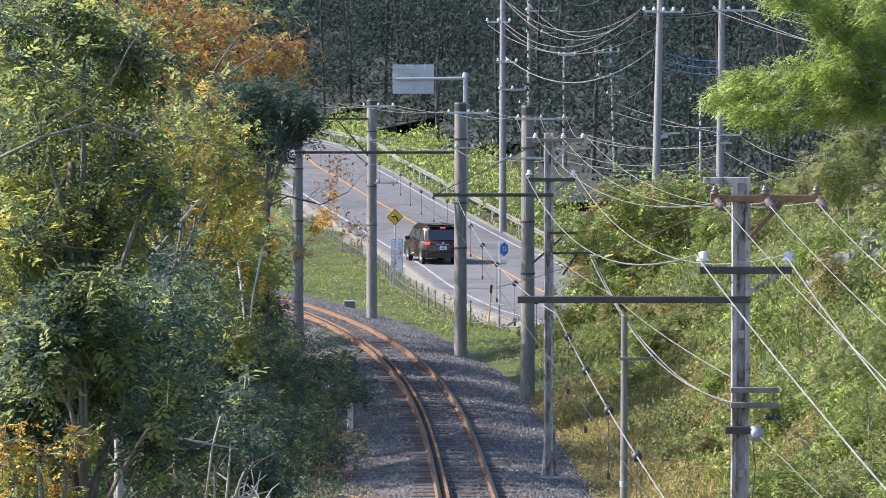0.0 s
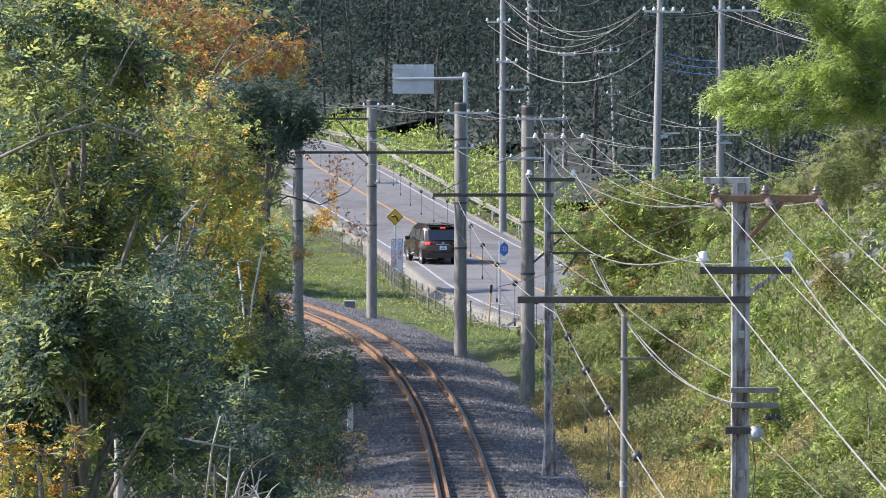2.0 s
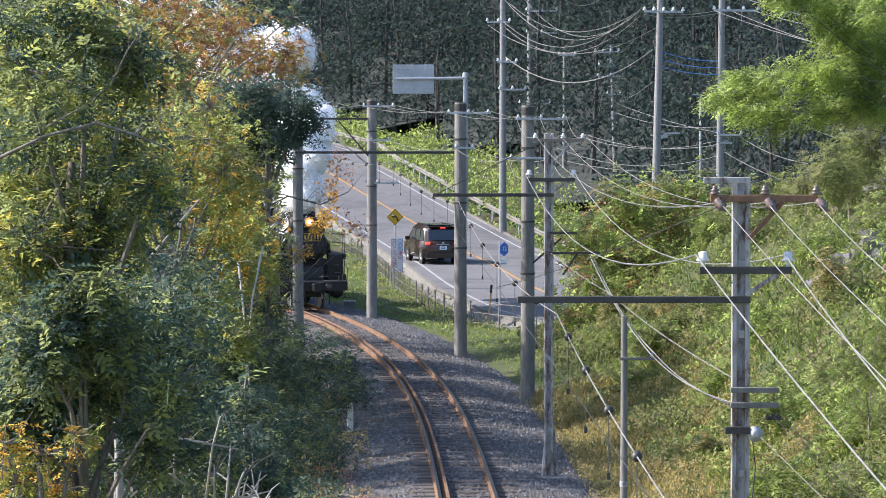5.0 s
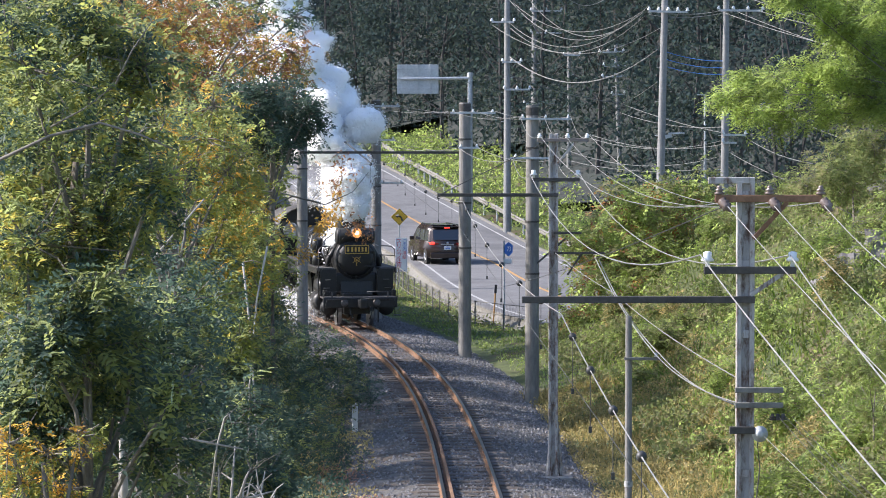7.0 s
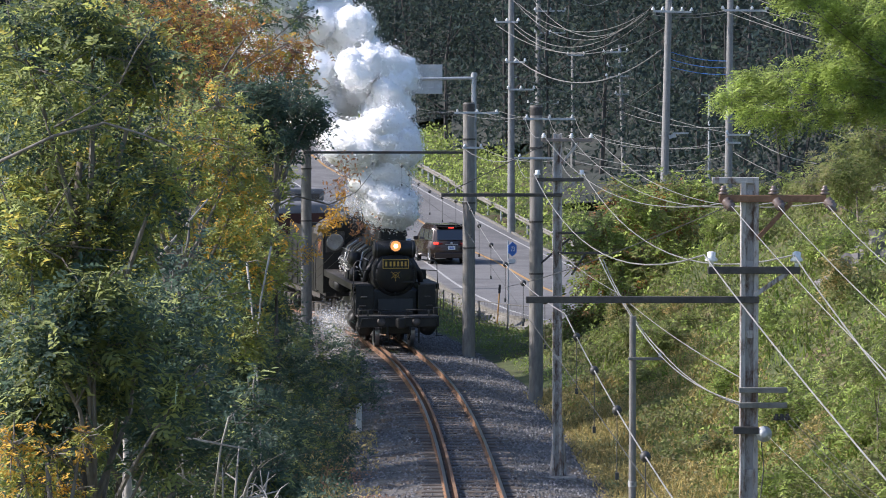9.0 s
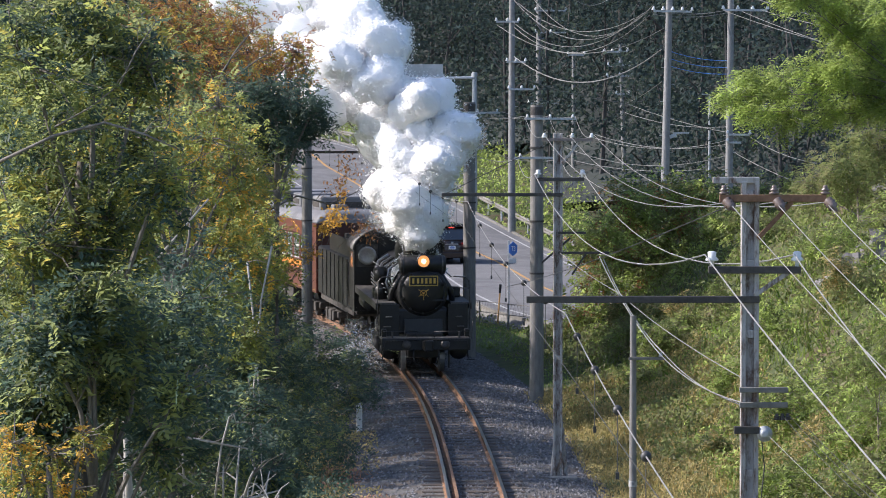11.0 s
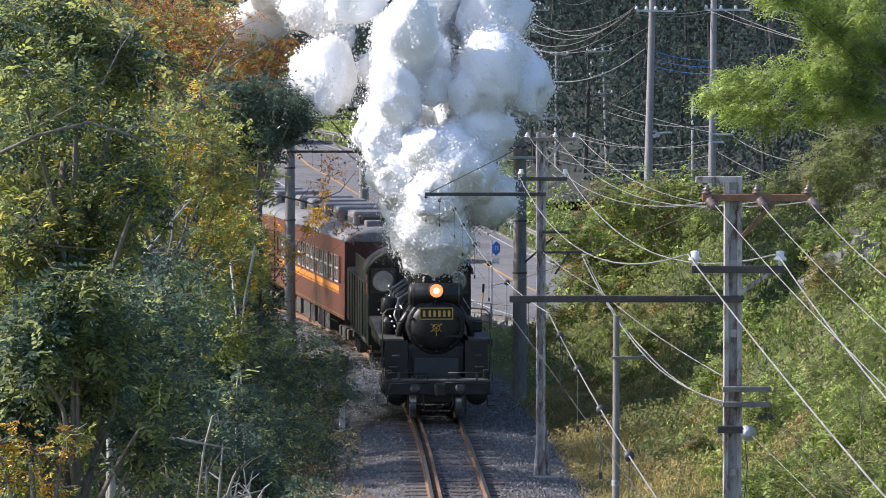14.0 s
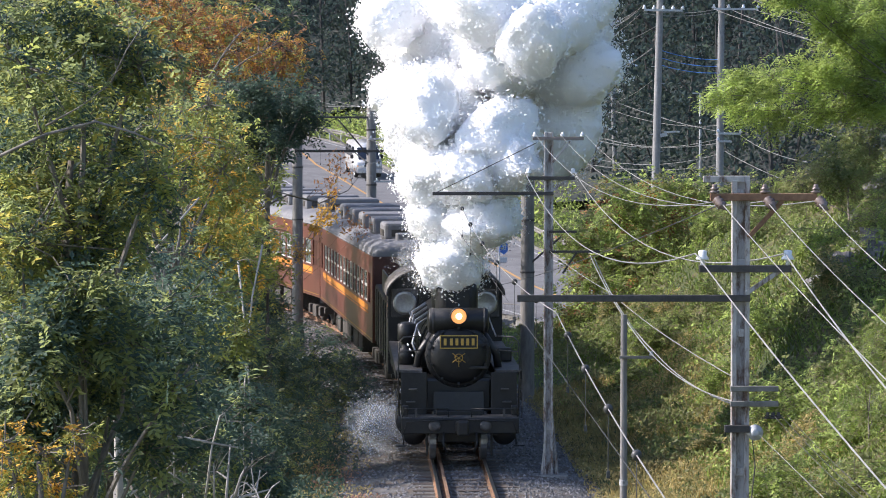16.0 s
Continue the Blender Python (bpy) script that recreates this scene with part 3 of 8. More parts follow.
UNDER = surface("underframe_grime_and_dim_interior", (0.03, 0.027, 0.025), (0.09, 0.08, 0.07), 8, 0.85, 0.0, 0.3)


def glass(name, tint, rough=0.06):
    m = bpy.data.materials.new(name)
    m.use_nodes = True
    b = m.node_tree.nodes["Principled BSDF"]
    b.inputs["Base Color"].default_value = (*tint, 1)
    b.inputs["Roughness"].default_value = rough
    b.inputs["Specular IOR Level"].default_value = 0.8
    return m


WINDOW = glass("coach_window_glass", (0.10, 0.12, 0.11))
CAR_GLASS = glass("tinted_car_glass", (0.03, 0.035, 0.05))


def across(bm, r, half, at, seg=28, bulge=0.0):
    """A drum that lies across the vehicle."""
    prof = [(r * 0.6, -half - bulge), (r * 0.9, -half - bulge * 0.5), (r, -half), (r, half), (r * 0.9, half + bulge * 0.5), (r * 0.6, half + bulge)]
    lathe(bm, prof, seg, Matrix.Translation(at) @ Matrix.Rotation(radians(90), 4, "Y"))


def along(bm, prof, at, seg=36):
    """A turned shape round the vehicle's length: (radius, distance back)."""
    lathe(bm, prof, seg, Matrix.Translation(at) @ Matrix.Rotation(radians(-90), 4, "X"))


def simple(name, parent, material, centre, size, bevel=0.01, label="", rot=None):
    bm = bmesh.new()
    box(bm, (0, 0, 0), size, None, bevel)
    bmesh.ops.transform(bm, verts=bm.verts, matrix=Matrix.Translation(centre) @ (rot or Matrix()))
    return part(name, bm, material, parent, label)


def pipe(name, parent, material, pts, r, label="", seg=8):
    bm = bmesh.new()
    tube(bm, pts, r, seg)
    return part(name, bm, material, parent, label, True)


def train_wheel(parent, x, y, r, spokes, material):
    """A spoked wheel with tyre and flange on its own axle line."""
    s = 1 if x > 0 else -1
    bm = bmesh.new()
    across(bm, r * 0.2, 0.09, (0, 0, 0), 12)
    w = part("wheel", bm, material, parent)
    w.matrix_basis = Matrix.Translation((x, y, r))
    bm = bmesh.new()
    lathe(bm, [(r * 0.86, -0.05), (r, -0.06), (r, 0.05), (r + 0.028, 0.055), (r + 0.028, 0.08), (r * 0.86, 0.08)], 28, Matrix.Rotation(radians(-90 * s), 4, "Y"))
    part("tyre", bm, STEEL if r < 0.5 else material, w)
    for k in range(spokes):
        a = 2 * math.pi * k / spokes
        bm = bmesh.new()
        rod(bm, (0, math.cos(a) * r * 0.15, math.sin(a) * r * 0.15), (0, math.cos(a) * r * 0.9, math.sin(a) * r * 0.9), 0.035, 0.03, 6)
        part("spoke", bm, material, w)
    simple("balance_weight", w, material, (0, 0, -r * 0.62), (0.07, r * 0.9, r * 0.4), 0.02)
    return w


def locomotive():
    t = thing("locomotive", Matrix(), "black steam locomotive with a lit headlamp on the track", "locomotive")
    bm = bmesh.new()
    along(bm, [(0.5, 0.3), (0.70, 0.32), (0.72, 2.6), (0.80, 4.2), (0.82, 8.2), (0.5, 8.22)], (0, 0, 2.30))
    part("boiler", bm, LOCO_BLACK, t, "", True)
    for y in (1.2, 2.4, 3.6, 4.8, 6.2, 7.4):
        bm = bmesh.new()
        along(bm, [(0.70, y), (0.745 + 0.012 * min(y, 5), y + 0.004), (0.745 + 0.012 * min(y, 5), y + 0.06), (0.70, y + 0.064)], (0, 0, 2.30))
        part("boiler_band", bm, LOCO_BLACK, t)
    bm = bmesh.new()
    along(bm, [(0.62, -0.42), (0.70, -0.40), (0.715, -0.36), (0.715, 0.5), (0.6, 0.52)], (0, 0, 2.30))
    part("smokebox", bm, LOCO_BLACK, t, "", True)
    bm = bmesh.new()
    along(bm, [(0.02, -0.60), (0.25, -0.585), (0.45, -0.54), (0.60, -0.46), (0.62, -0.41)], (0, 0, 2.30))
    door = part("smokebox_door", bm, LOCO_BLACK, t, "round domed smokebox door", True)
    for z in (2.05, 2.55):
        simple("hinge", door, LOCO_BLACK, (0.42, -0.55, z), (0.42, 0.03, 0.06))
    plate = simple("number_plate", door, LOCO_BLACK, (0, -0.645, 2.62), (0.80, 0.03, 0.28), 0.008, "black plate with a brass rim and raised brass strokes")
    for c, sz in (((0, 2.755), (0.82, 0.022)), ((0, 2.485), (0.82, 0.022)), ((-0.40, 2.62), (0.022, 0.27)), ((0.40, 2.62), (0.022, 0.27))):
        simple("rim", plate, BRASS, (c[0], -0.668, c[1]), (sz[0], 0.018, sz[1]), 0.003)
    for k in range(6):
        x = -0.30 + 0.118 * k + (0.02 if k else 0)
        simple("bar", plate, BRASS, (x, -0.668, 2.62), (0.062, 0.018, 0.15), 0.004)
    bm = bmesh.new()
    for a in (35, 90, 145, 215, 325):
        c, s = math.cos(radians(a)), math.sin(radians(a))
        rod(bm, (0, -0.63, 2.27), (c * 0.17, -0.63, 2.27 - abs(s) * 0.2 if a == 90 else 2.27 + s * 0.17), 0.009, None, 5)
    ring = [(0.085 * math.cos(k * 0.5236), -0.63, 2.27 + 0.085 * math.sin(k * 0.5236)) for k in range(13)]
    tube(bm, ring, 0.009, 5)
    part("emblem", bm, BRASS, door, "brass ring and crossed bars")
    bm = bmesh.new()
    across(bm, 0.275, 0.62, (0, -0.22, 3.06), 30, 0.05)
    part("feedwater_heater", bm, LOCO_BLACK, t, "black drum across the smokebox", True)
    for sx in (-0.56, 0.56):
        bm = bmesh.new()
        across(bm, 0.282, 0.02, (sx, -0.22, 3.06), 30)
        part("drum_band", bm, LOCO_WORN, t)
    bm = bmesh.new()
    along(bm, [(0.10, -0.42), (0.19, -0.46), (0.20, -0.62), (0.185, -0.70), (0.17, -0.70), (0.16, -0.60)], (0, 0, 3.18))
    lamp = part("headlamp", bm, LOCO_BLACK, t, "round headlamp housing", True)
    bm = bmesh.new()
    along(bm, [(0.01, -0.69), (0.10, -0.685), (0.165, -0.66), (0.168, -0.63)], (0, 0, 3.18))
    part("lens", bm, LAMP_GLOW, lamp, "glowing warm headlamp glass", True)
    bm = bmesh.new()
    along(bm, [(0.01, -0.715), (0.05, -0.71), (0.07, -0.692)], (0, 0, 3.18))
    part("bulb", bm, LAMP_CORE, lamp, "bright lit bulb", True)
    # smoke hood on the chimney
    bm = bmesh.new()
    box(bm, (0, 0.75, 3.42), (0.92, 0.95, 0.98), None, 0.20)
    part("smoke_hood", bm, LOCO_BLACK, t, "rounded black smoke hood over the chimney", True)
    simple("hood_front", t, LOCO_BLACK, (0, 0.262, 3.36), (0.54, 0.03, 0.66), 0.01)
    bm = bmesh.new()
    lathe(bm, [(0.24, 3.6), (0.25, 3.96), (0.28, 4.0), (0.22, 4.01), (0.2, 3.8)], 20, Matrix.Translation((0, 0.75, 0)))
    part("chimney", bm, LOCO_BLACK, t, "", True)
    bm = bmesh.new()
    box(bm, (0, 3.3, 3.25), (0.95, 1.9, 1.0), None, 0.36)
    part("steam_dome", bm, LOCO_BLACK, t, "", True)
    for s in (-1, 1):
        simple("running_board", t, LOCO_WORN, (s * 1.08, 3.75, 1.98), (0.58, 8.7, 0.05), 0.01, "worn steel running board")
        simple("valance", t, LOCO_BLACK, (s * 1.36, 3.75, 1.90), (0.03, 8.7, 0.2), 0.008)
        simple("front_plate", t, LOCO_BLACK, (s * 0.98, -0.66, 1.48), (0.56, 0.04, 0.96), 0.01)
        simple("step", t, LOCO_WORN, (s * 1.0, -0.74, 1.60), (0.18, 0.14, 0.03), 0.004)
        simple("step", t, LOCO_WORN, (s * 1.05, -0.74, 1.32), (0.2, 0.14, 0.03), 0.004)
        simple("footstep", t, LOCO_BLACK, (s * 1.28, -1.2, 0.42), (0.22, 0.25, 0.03), 0.004)
        pipe("footstep_bar", t, LOCO_BLACK, [(s * 1.2, -1.2, 0.75), (s * 1.22, -1.2, 0.43)], 0.015)
        pipe("handrail", t, LOCO_WORN, [(s * 1.30, -0.6, 1.0), (s * 1.32, -0.65, 2.0), (s * 1.30, -0.62, 2.62), (s * 1.2, -0.6, 2.72), (s * 0.86, -0.5, 2.74)], 0.018, "thin steel handrail")
        pipe("handrail", t, LOCO_WORN, [(s * 1.30, -0.6, 2.4), (s * 0.82, -0.3, 2.42)], 0.014)
        pipe("handrail", t, LOCO_WORN, [(s * 1.35, -0.9, 0.98), (s * 1.38, -0.92, 1.5), (s * 1.35, -0.7, 1.6)], 0.014)
        pipe("boiler_rail", t, STEEL, [(s * 0.82, -0.3, 2.72), (s * 0.86, 3, 2.78), (s * 0.92, 6.4, 2.82)], 0.018)
        bm = bmesh.new()
        along(bm, [(0.2, 0.1), (0.33, 0.12), (0.34, 1.2), (0.2, 1.22)], (s * 1.02, 0, 0.80), 24)
        part("cylinder", bm, LOCO_BLACK, t, "", True)
        bm = bmesh.new()
        along(bm, [(0.1, 0.0), (0.20, 0.02), (0.21, 1.35), (0.1, 1.37)], (s * 0.98, 0, 1.36), 20)
        part("valve_chest", bm, LOCO_BLACK, t, "", True)
        simple("slide_bar", t, STEEL, (s * 1.02, 2.0, 0.98), (0.08, 1.5, 0.06), 0.01)
        bm = bmesh.new()
        along(bm, [(0.1, 4.2), (0.24, 4.22), (0.24, 6.6), (0.1, 6.62)], (s * 1.12, 0, 1.66), 20)
        part("air_reservoir", bm, LOCO_BLACK, t, "", True)
        simple("cab_side", t, LOCO_BLACK, (s * 1.36, 9.45, 2.15), (0.05, 2.3, 1.9), 0.01)
        simple("cab_window", t, CAR_GLASS, (s * 1.362, 9.3, 2.75), (0.06, 1.0, 0.5), 0.01)
        bm = bmesh.new()
        along(bm, [(0.20, -0.02), (0.27, -0.04), (0.29, -0.02), (0.27, 0.02)], (s * 0.98, 8.24, 2.92), 24)
        simple("window_plate", t, LOCO_WORN, (s * 0.98, 8.275, 2.92), (0.66, 0.03, 0.70), 0.03, "square steel plate round the cab window")
        wf = part("window_frame", bm, STEEL, t, "round cab window frame", True)
        bm = bmesh.new()
        along(bm, [(0.01, -0.01), (0.22, -0.005), (0.22, 0.02)], (s * 0.98, 8.24, 2.92), 24)
        part("pane", bm, WINDOW, wf, "", True)
    # air pump, pipes and fittings on the boiler's side
    rng = random.Random(3)
    for k in range(7):
        y = 0.6 + k * 0.75
        pipe("pipe", t, LOCO_WORN if k % 2 else STEEL, [(-0.80, y, 2.05 + 0.1 * (k % 3)), (-0.98, y + 0.1, 2.5), (-0.86, y + 0.25, 2.9), (-0.55, y + 0.3, 3.1)], 0.028)
    for k in range(4):
        pipe("pipe", t, STEEL, [(-0.92 - 0.05 * k, 0.5, 2.10 + 0.12 * k), (-0.96 - 0.05 * k, 3.0, 2.12 + 0.13 * k), (-0.98, 6.5, 2.2 + 0.1 * k)], 0.02)
    bm = bmesh.new()
    lathe(bm, [(0.1, 2.0), (0.19, 2.02), (0.19, 2.35), (0.12, 2.4), (0.12, 2.5), (0.2, 2.55), (0.2, 2.9), (0.1, 2.95)], 18, Matrix.Translation((-1.1, 1.0, 0)))
    part("air_pump", bm, LOCO_BLACK, t, "", True)
    # rivets and clamps round the smokebox, lamp irons, lubricator and levers
    for k in range(28):
        a = 2 * math.pi * k / 28
        bm = bmesh.new()
        bmesh.ops.create_icosphere(bm, subdivisions=1, radius=0.018, matrix=Matrix.Translation((0.675 * math.cos(a), -0.42, 2.30 + 0.675 * math.sin(a))))
        part("rivet", bm, LOCO_BLACK, t)
    for k in range(10):
        a = 2 * math.pi * (k + 0.5) / 10
        simple("clamp", door, LOCO_BLACK, (0.61 * math.cos(a), -0.47, 2.30 + 0.61 * math.sin(a)), (0.06, 0.06, 0.06), 0.012)
    for s in (-1, 1):
        simple("lamp_iron", t, LOCO_WORN, (s * 0.95, -1.33, 1.12), (0.05, 0.05, 0.2), 0.006)
        simple("lubricator", t, LOCO_BLACK, (s * 1.12, 1.9, 2.16), (0.3, 0.42, 0.3), 0.03)
        simple("sand_pipe_box", t, LOCO_WORN, (s * 1.08, 3.1, 2.1), (0.25, 0.3, 0.2), 0.03)
        pipe("uncoupling_lever", t, LOCO_BLACK, [(s * 0.15, -1.46, 1.0), (s * 0.6, -1.47, 0.98), (s * 1.15, -1.46, 0.96), (s * 1.22, -1.5, 0.72)], 0.014)
        pipe("steam_pipe", t, LOCO_BLACK, [(s * 0.5, 0.1, 2.85), (s * 0.85, 0.1, 2.3), (s * 0.95, 0.3, 1.6)], 0.09)
        simple("side_lamp", t, LOCO_BLACK, (s * 1.18, -1.2, 1.18), (0.14, 0.16, 0.22), 0.03)
    # saddle, deck and beam
    simple("saddle", t, LOCO_BLACK, (0, 0.1, 1.45), (1.5, 1.0, 0.75), 0.08)
    simple("apron", t, LOCO_BLACK, (0, -0.62, 1.28), (1.10, 0.05, 0.5), 0.01, "", Matrix.Rotation(radians(-8), 4, "X"))
    simple("front_deck", t, LOCO_WORN, (0, -0.95, 1.02), (2.52, 0.75, 0.05), 0.01, "worn steel front deck")
    beam = simple("buffer_beam", t, LOCO_BLACK, (0, -1.34, 0.86), (2.54, 0.14, 0.34), 0.02)
    for s in (-1, 1):
        bm = bmesh.new()
        lathe(bm, [(0.01, 0), (0.12, 0.01), (0.13, 0.05), (0.06, 0.06)], 16, Matrix.Translation((s * 0.55, -1.41, 0.86)) @ Matrix.Rotation(radians(90), 4, "X"))
        part("boss", bm, LOCO_WORN, beam, "", True)
        pipe("deck_rail", t, LOCO_BLACK, [(s * 0.25, -1.3, 1.03), (s * 0.25, -1.32, 1.22), (s * 1.2, -1.32, 1.22), (s * 1.25, -1.3, 1.03)], 0.014)
        pipe("brake_hose", t, LOCO_BLACK, [(s * 0.35, -1.42, 0.72), (s * 0.36, -1.52, 0.5), (s * 0.30, -1.5, 0.3)], 0.025)
        bm = bmesh.new()
        lathe(bm, [(0.05, 0), (0.27, 0.02), (0.27, 0.3), (0.05, 0.32)], 20, Matrix.Translation((s * 0.98, -0.5, 0.66)) @ Matrix.Rotation(radians(90), 4, "X"))
        part("cylinder_cover", bm, LOCO_BLACK, t, "", True)
        simple("guard_iron", t, LOCO_BLACK, (s * 0.70, -0.85, 0.40), (0.05, 0.05, 0.5), 0.01)
    bm = bmesh.new()
    box(bm, (0, -1.52, 0.84), (0.20, 0.36, 0.26), None, 0.04)
    box(bm, (0.05, -1.74, 0.84), (0.26, 0.16, 0.34), None, 0.05)
    part("coupler", bm, LOCO_BLACK, t, "heavy steel knuckle coupler")
    simple("frame", t, LOCO_BLACK, (0, 4.8, 0.92), (1.0, 11.4, 0.45), 0.02)
    simple("pilot_frame", t, LOCO_BLACK, (0, 0.0, 0.55), (0.9, 1.3, 0.25), 0.03)
    # cab
    bm = bmesh.new()
    prof = [(-1.38, 1.2), (1.38, 1.2), (1.38, 3.12)] + [(1.38 * math.cos(a), 3.12 + 0.70 * math.sin(a)) for a in [k * math.pi / 14 for k in range(1, 14)]] + [(-1.38, 3.12)]
    f1 = [bm.verts.new((x, 8.28, z)) for x, z in prof]
    f2 = [bm.verts.new((x, 8.34, z)) for x, z in prof]
    bm.faces.new(f1)
    bm.faces.new(f2[::-1])
    for k in range(len(prof)):
        j = (k + 1) % len(prof)
        bm.faces.new((f1[k], f2[k], f2[j], f1[j]))
    part("cab_front", bm, LOCO_BLACK, t)
    bm = bmesh.new()
    arc = [(1.45 * math.cos(a), 3.12 + 0.74 * math.sin(a)) for a in [k * math.pi / 16 for k in range(17)]]
    r1 = [[bm.verts.new((x * k, y, z + (k - 1) * 0.6)) for x, z in arc] for y in (8.05, 11.0) for k in (1.0, 0.965)]
    for a, b in ((0, 2), (3, 1), (1, 0), (2, 3)):
        for k in range(16):
            bm.faces.new((r1[a][k], r1[a][k + 1], r1[b][k + 1], r1[b][k]))
    part("cab_roof", bm, LOCO_WORN, t, "arched cab roof", True)
    simple("cab_rear", t, LOCO_BLACK, (0, 10.6, 2.0), (2.7, 0.05, 1.7), 0.01)
    simple("cab_floor", t, LOCO_BLACK, (0, 9.5, 1.15), (2.6, 2.5, 0.12), 0.01)
    for k, x in enumerate((-0.55, -0.2, 0.35)):
        bm = bmesh.new()
        lathe(bm, [(0.05, 3.78), (0.06, 3.95), (0.08, 3.97), (0.03, 4.02)], 12, Matrix.Translation((x, 8.2, 0)))
        part("whistle", bm, LOCO_WORN, t, "", True)
    wheels = []
    for s in (-1, 1):
        wheels.append((train_wheel(t, s * 0.566, 0.0, 0.43, 9, STEEL), 0.43))
        for y in (2.75, 4.5, 6.25):
            wheels.append((train_wheel(t, s * 0.566, y, 0.76, 14, LOCO_BLACK), 0.76))
        wheels.append((train_wheel(t, s * 0.566, 9.6, 0.43, 9, LOCO_BLACK), 0.43))
    rods = []
    for s in (-1, 1):
        bm = bmesh.new()
        box(bm, (0, 0, 0), (0.06, 3.9, 0.13), None, 0.02)
        rods.append(part("side_rod", bm, STEEL, t, "bright steel side rod"))
        rods[-1].matrix_basis = Matrix.Translation((s * 0.78, 4.5, 0.46))
    return t, wheels, rods


def bogie(parent, y):
    fr = simple("bogie", parent, UNDER, (0, y, 0.48), (1.9, 2.6, 0.22), 0.04)
    for s in (-1, 1):
        for dy in (-1.0, 1.0):
            bm = bmesh.new()
            across(bm, 0.43, 0.06, (s * 0.566, y + dy, 0.43), 20)
            part("wheel", bm, UNDER, fr)
            simple("axle_box", fr, UNDER, (s * 0.98, y + dy, 0.45), (0.22, 0.32, 0.32), 0.03)
        simple("spring", fr, UNDER, (s * 1.0, y, 0.42), (0.18, 0.7, 0.4), 0.04)


def make_tender():
    t = thing("tender", Matrix(), "black coal tender behind the steam locomotive", "tender")
    simple("tank", t, LOCO_BLACK, (0, 4.8, 1.9), (2.62, 9.4, 1.6), 0.06)
    simple("underframe", t, UNDER, (0, 4.8, 1.0), (2.4, 9.5, 0.25), 0.02)
    for s in (-1, 1):
        simple("coal_board", t, LOCO_BLACK, (s * 1.2, 3.6, 2.95), (0.05, 6.2, 0.6), 0.01)
        pipe("handrail", t, LOCO_WORN, [(s * 1.34, 0.1, 1.2), (s * 1.36, 0.08, 2.6)], 0.015)
        for k in range(7):
            simple("rib", t, LOCO_BLACK, (s * 1.32, 0.8 + k * 1.2, 1.9), (0.03, 0.08, 1.5), 0.006)
    rng = random.Random(9)
    bm = bmesh.new()
    bmesh.ops.create_grid(bm, x_segments=14, y_segments=24, size=1)
    for v in bm.verts:
        v.co = Vector((v.co.x * 1.15, 3.6 + v.co.y * 3.05, 2.72 + 0.35 * (1 - v.co.x ** 2) + rng.uniform(-0.05, 0.09)))
    part("coal", bm, COAL, t, "heaped black coal")
    simple("tool_box", t, LOCO_BLACK, (0, 8.2, 2.82), (1.8, 0.6, 0.3), 0.03)
    for y in (1.6, 8.0):
        bogie(t, y)
    return t


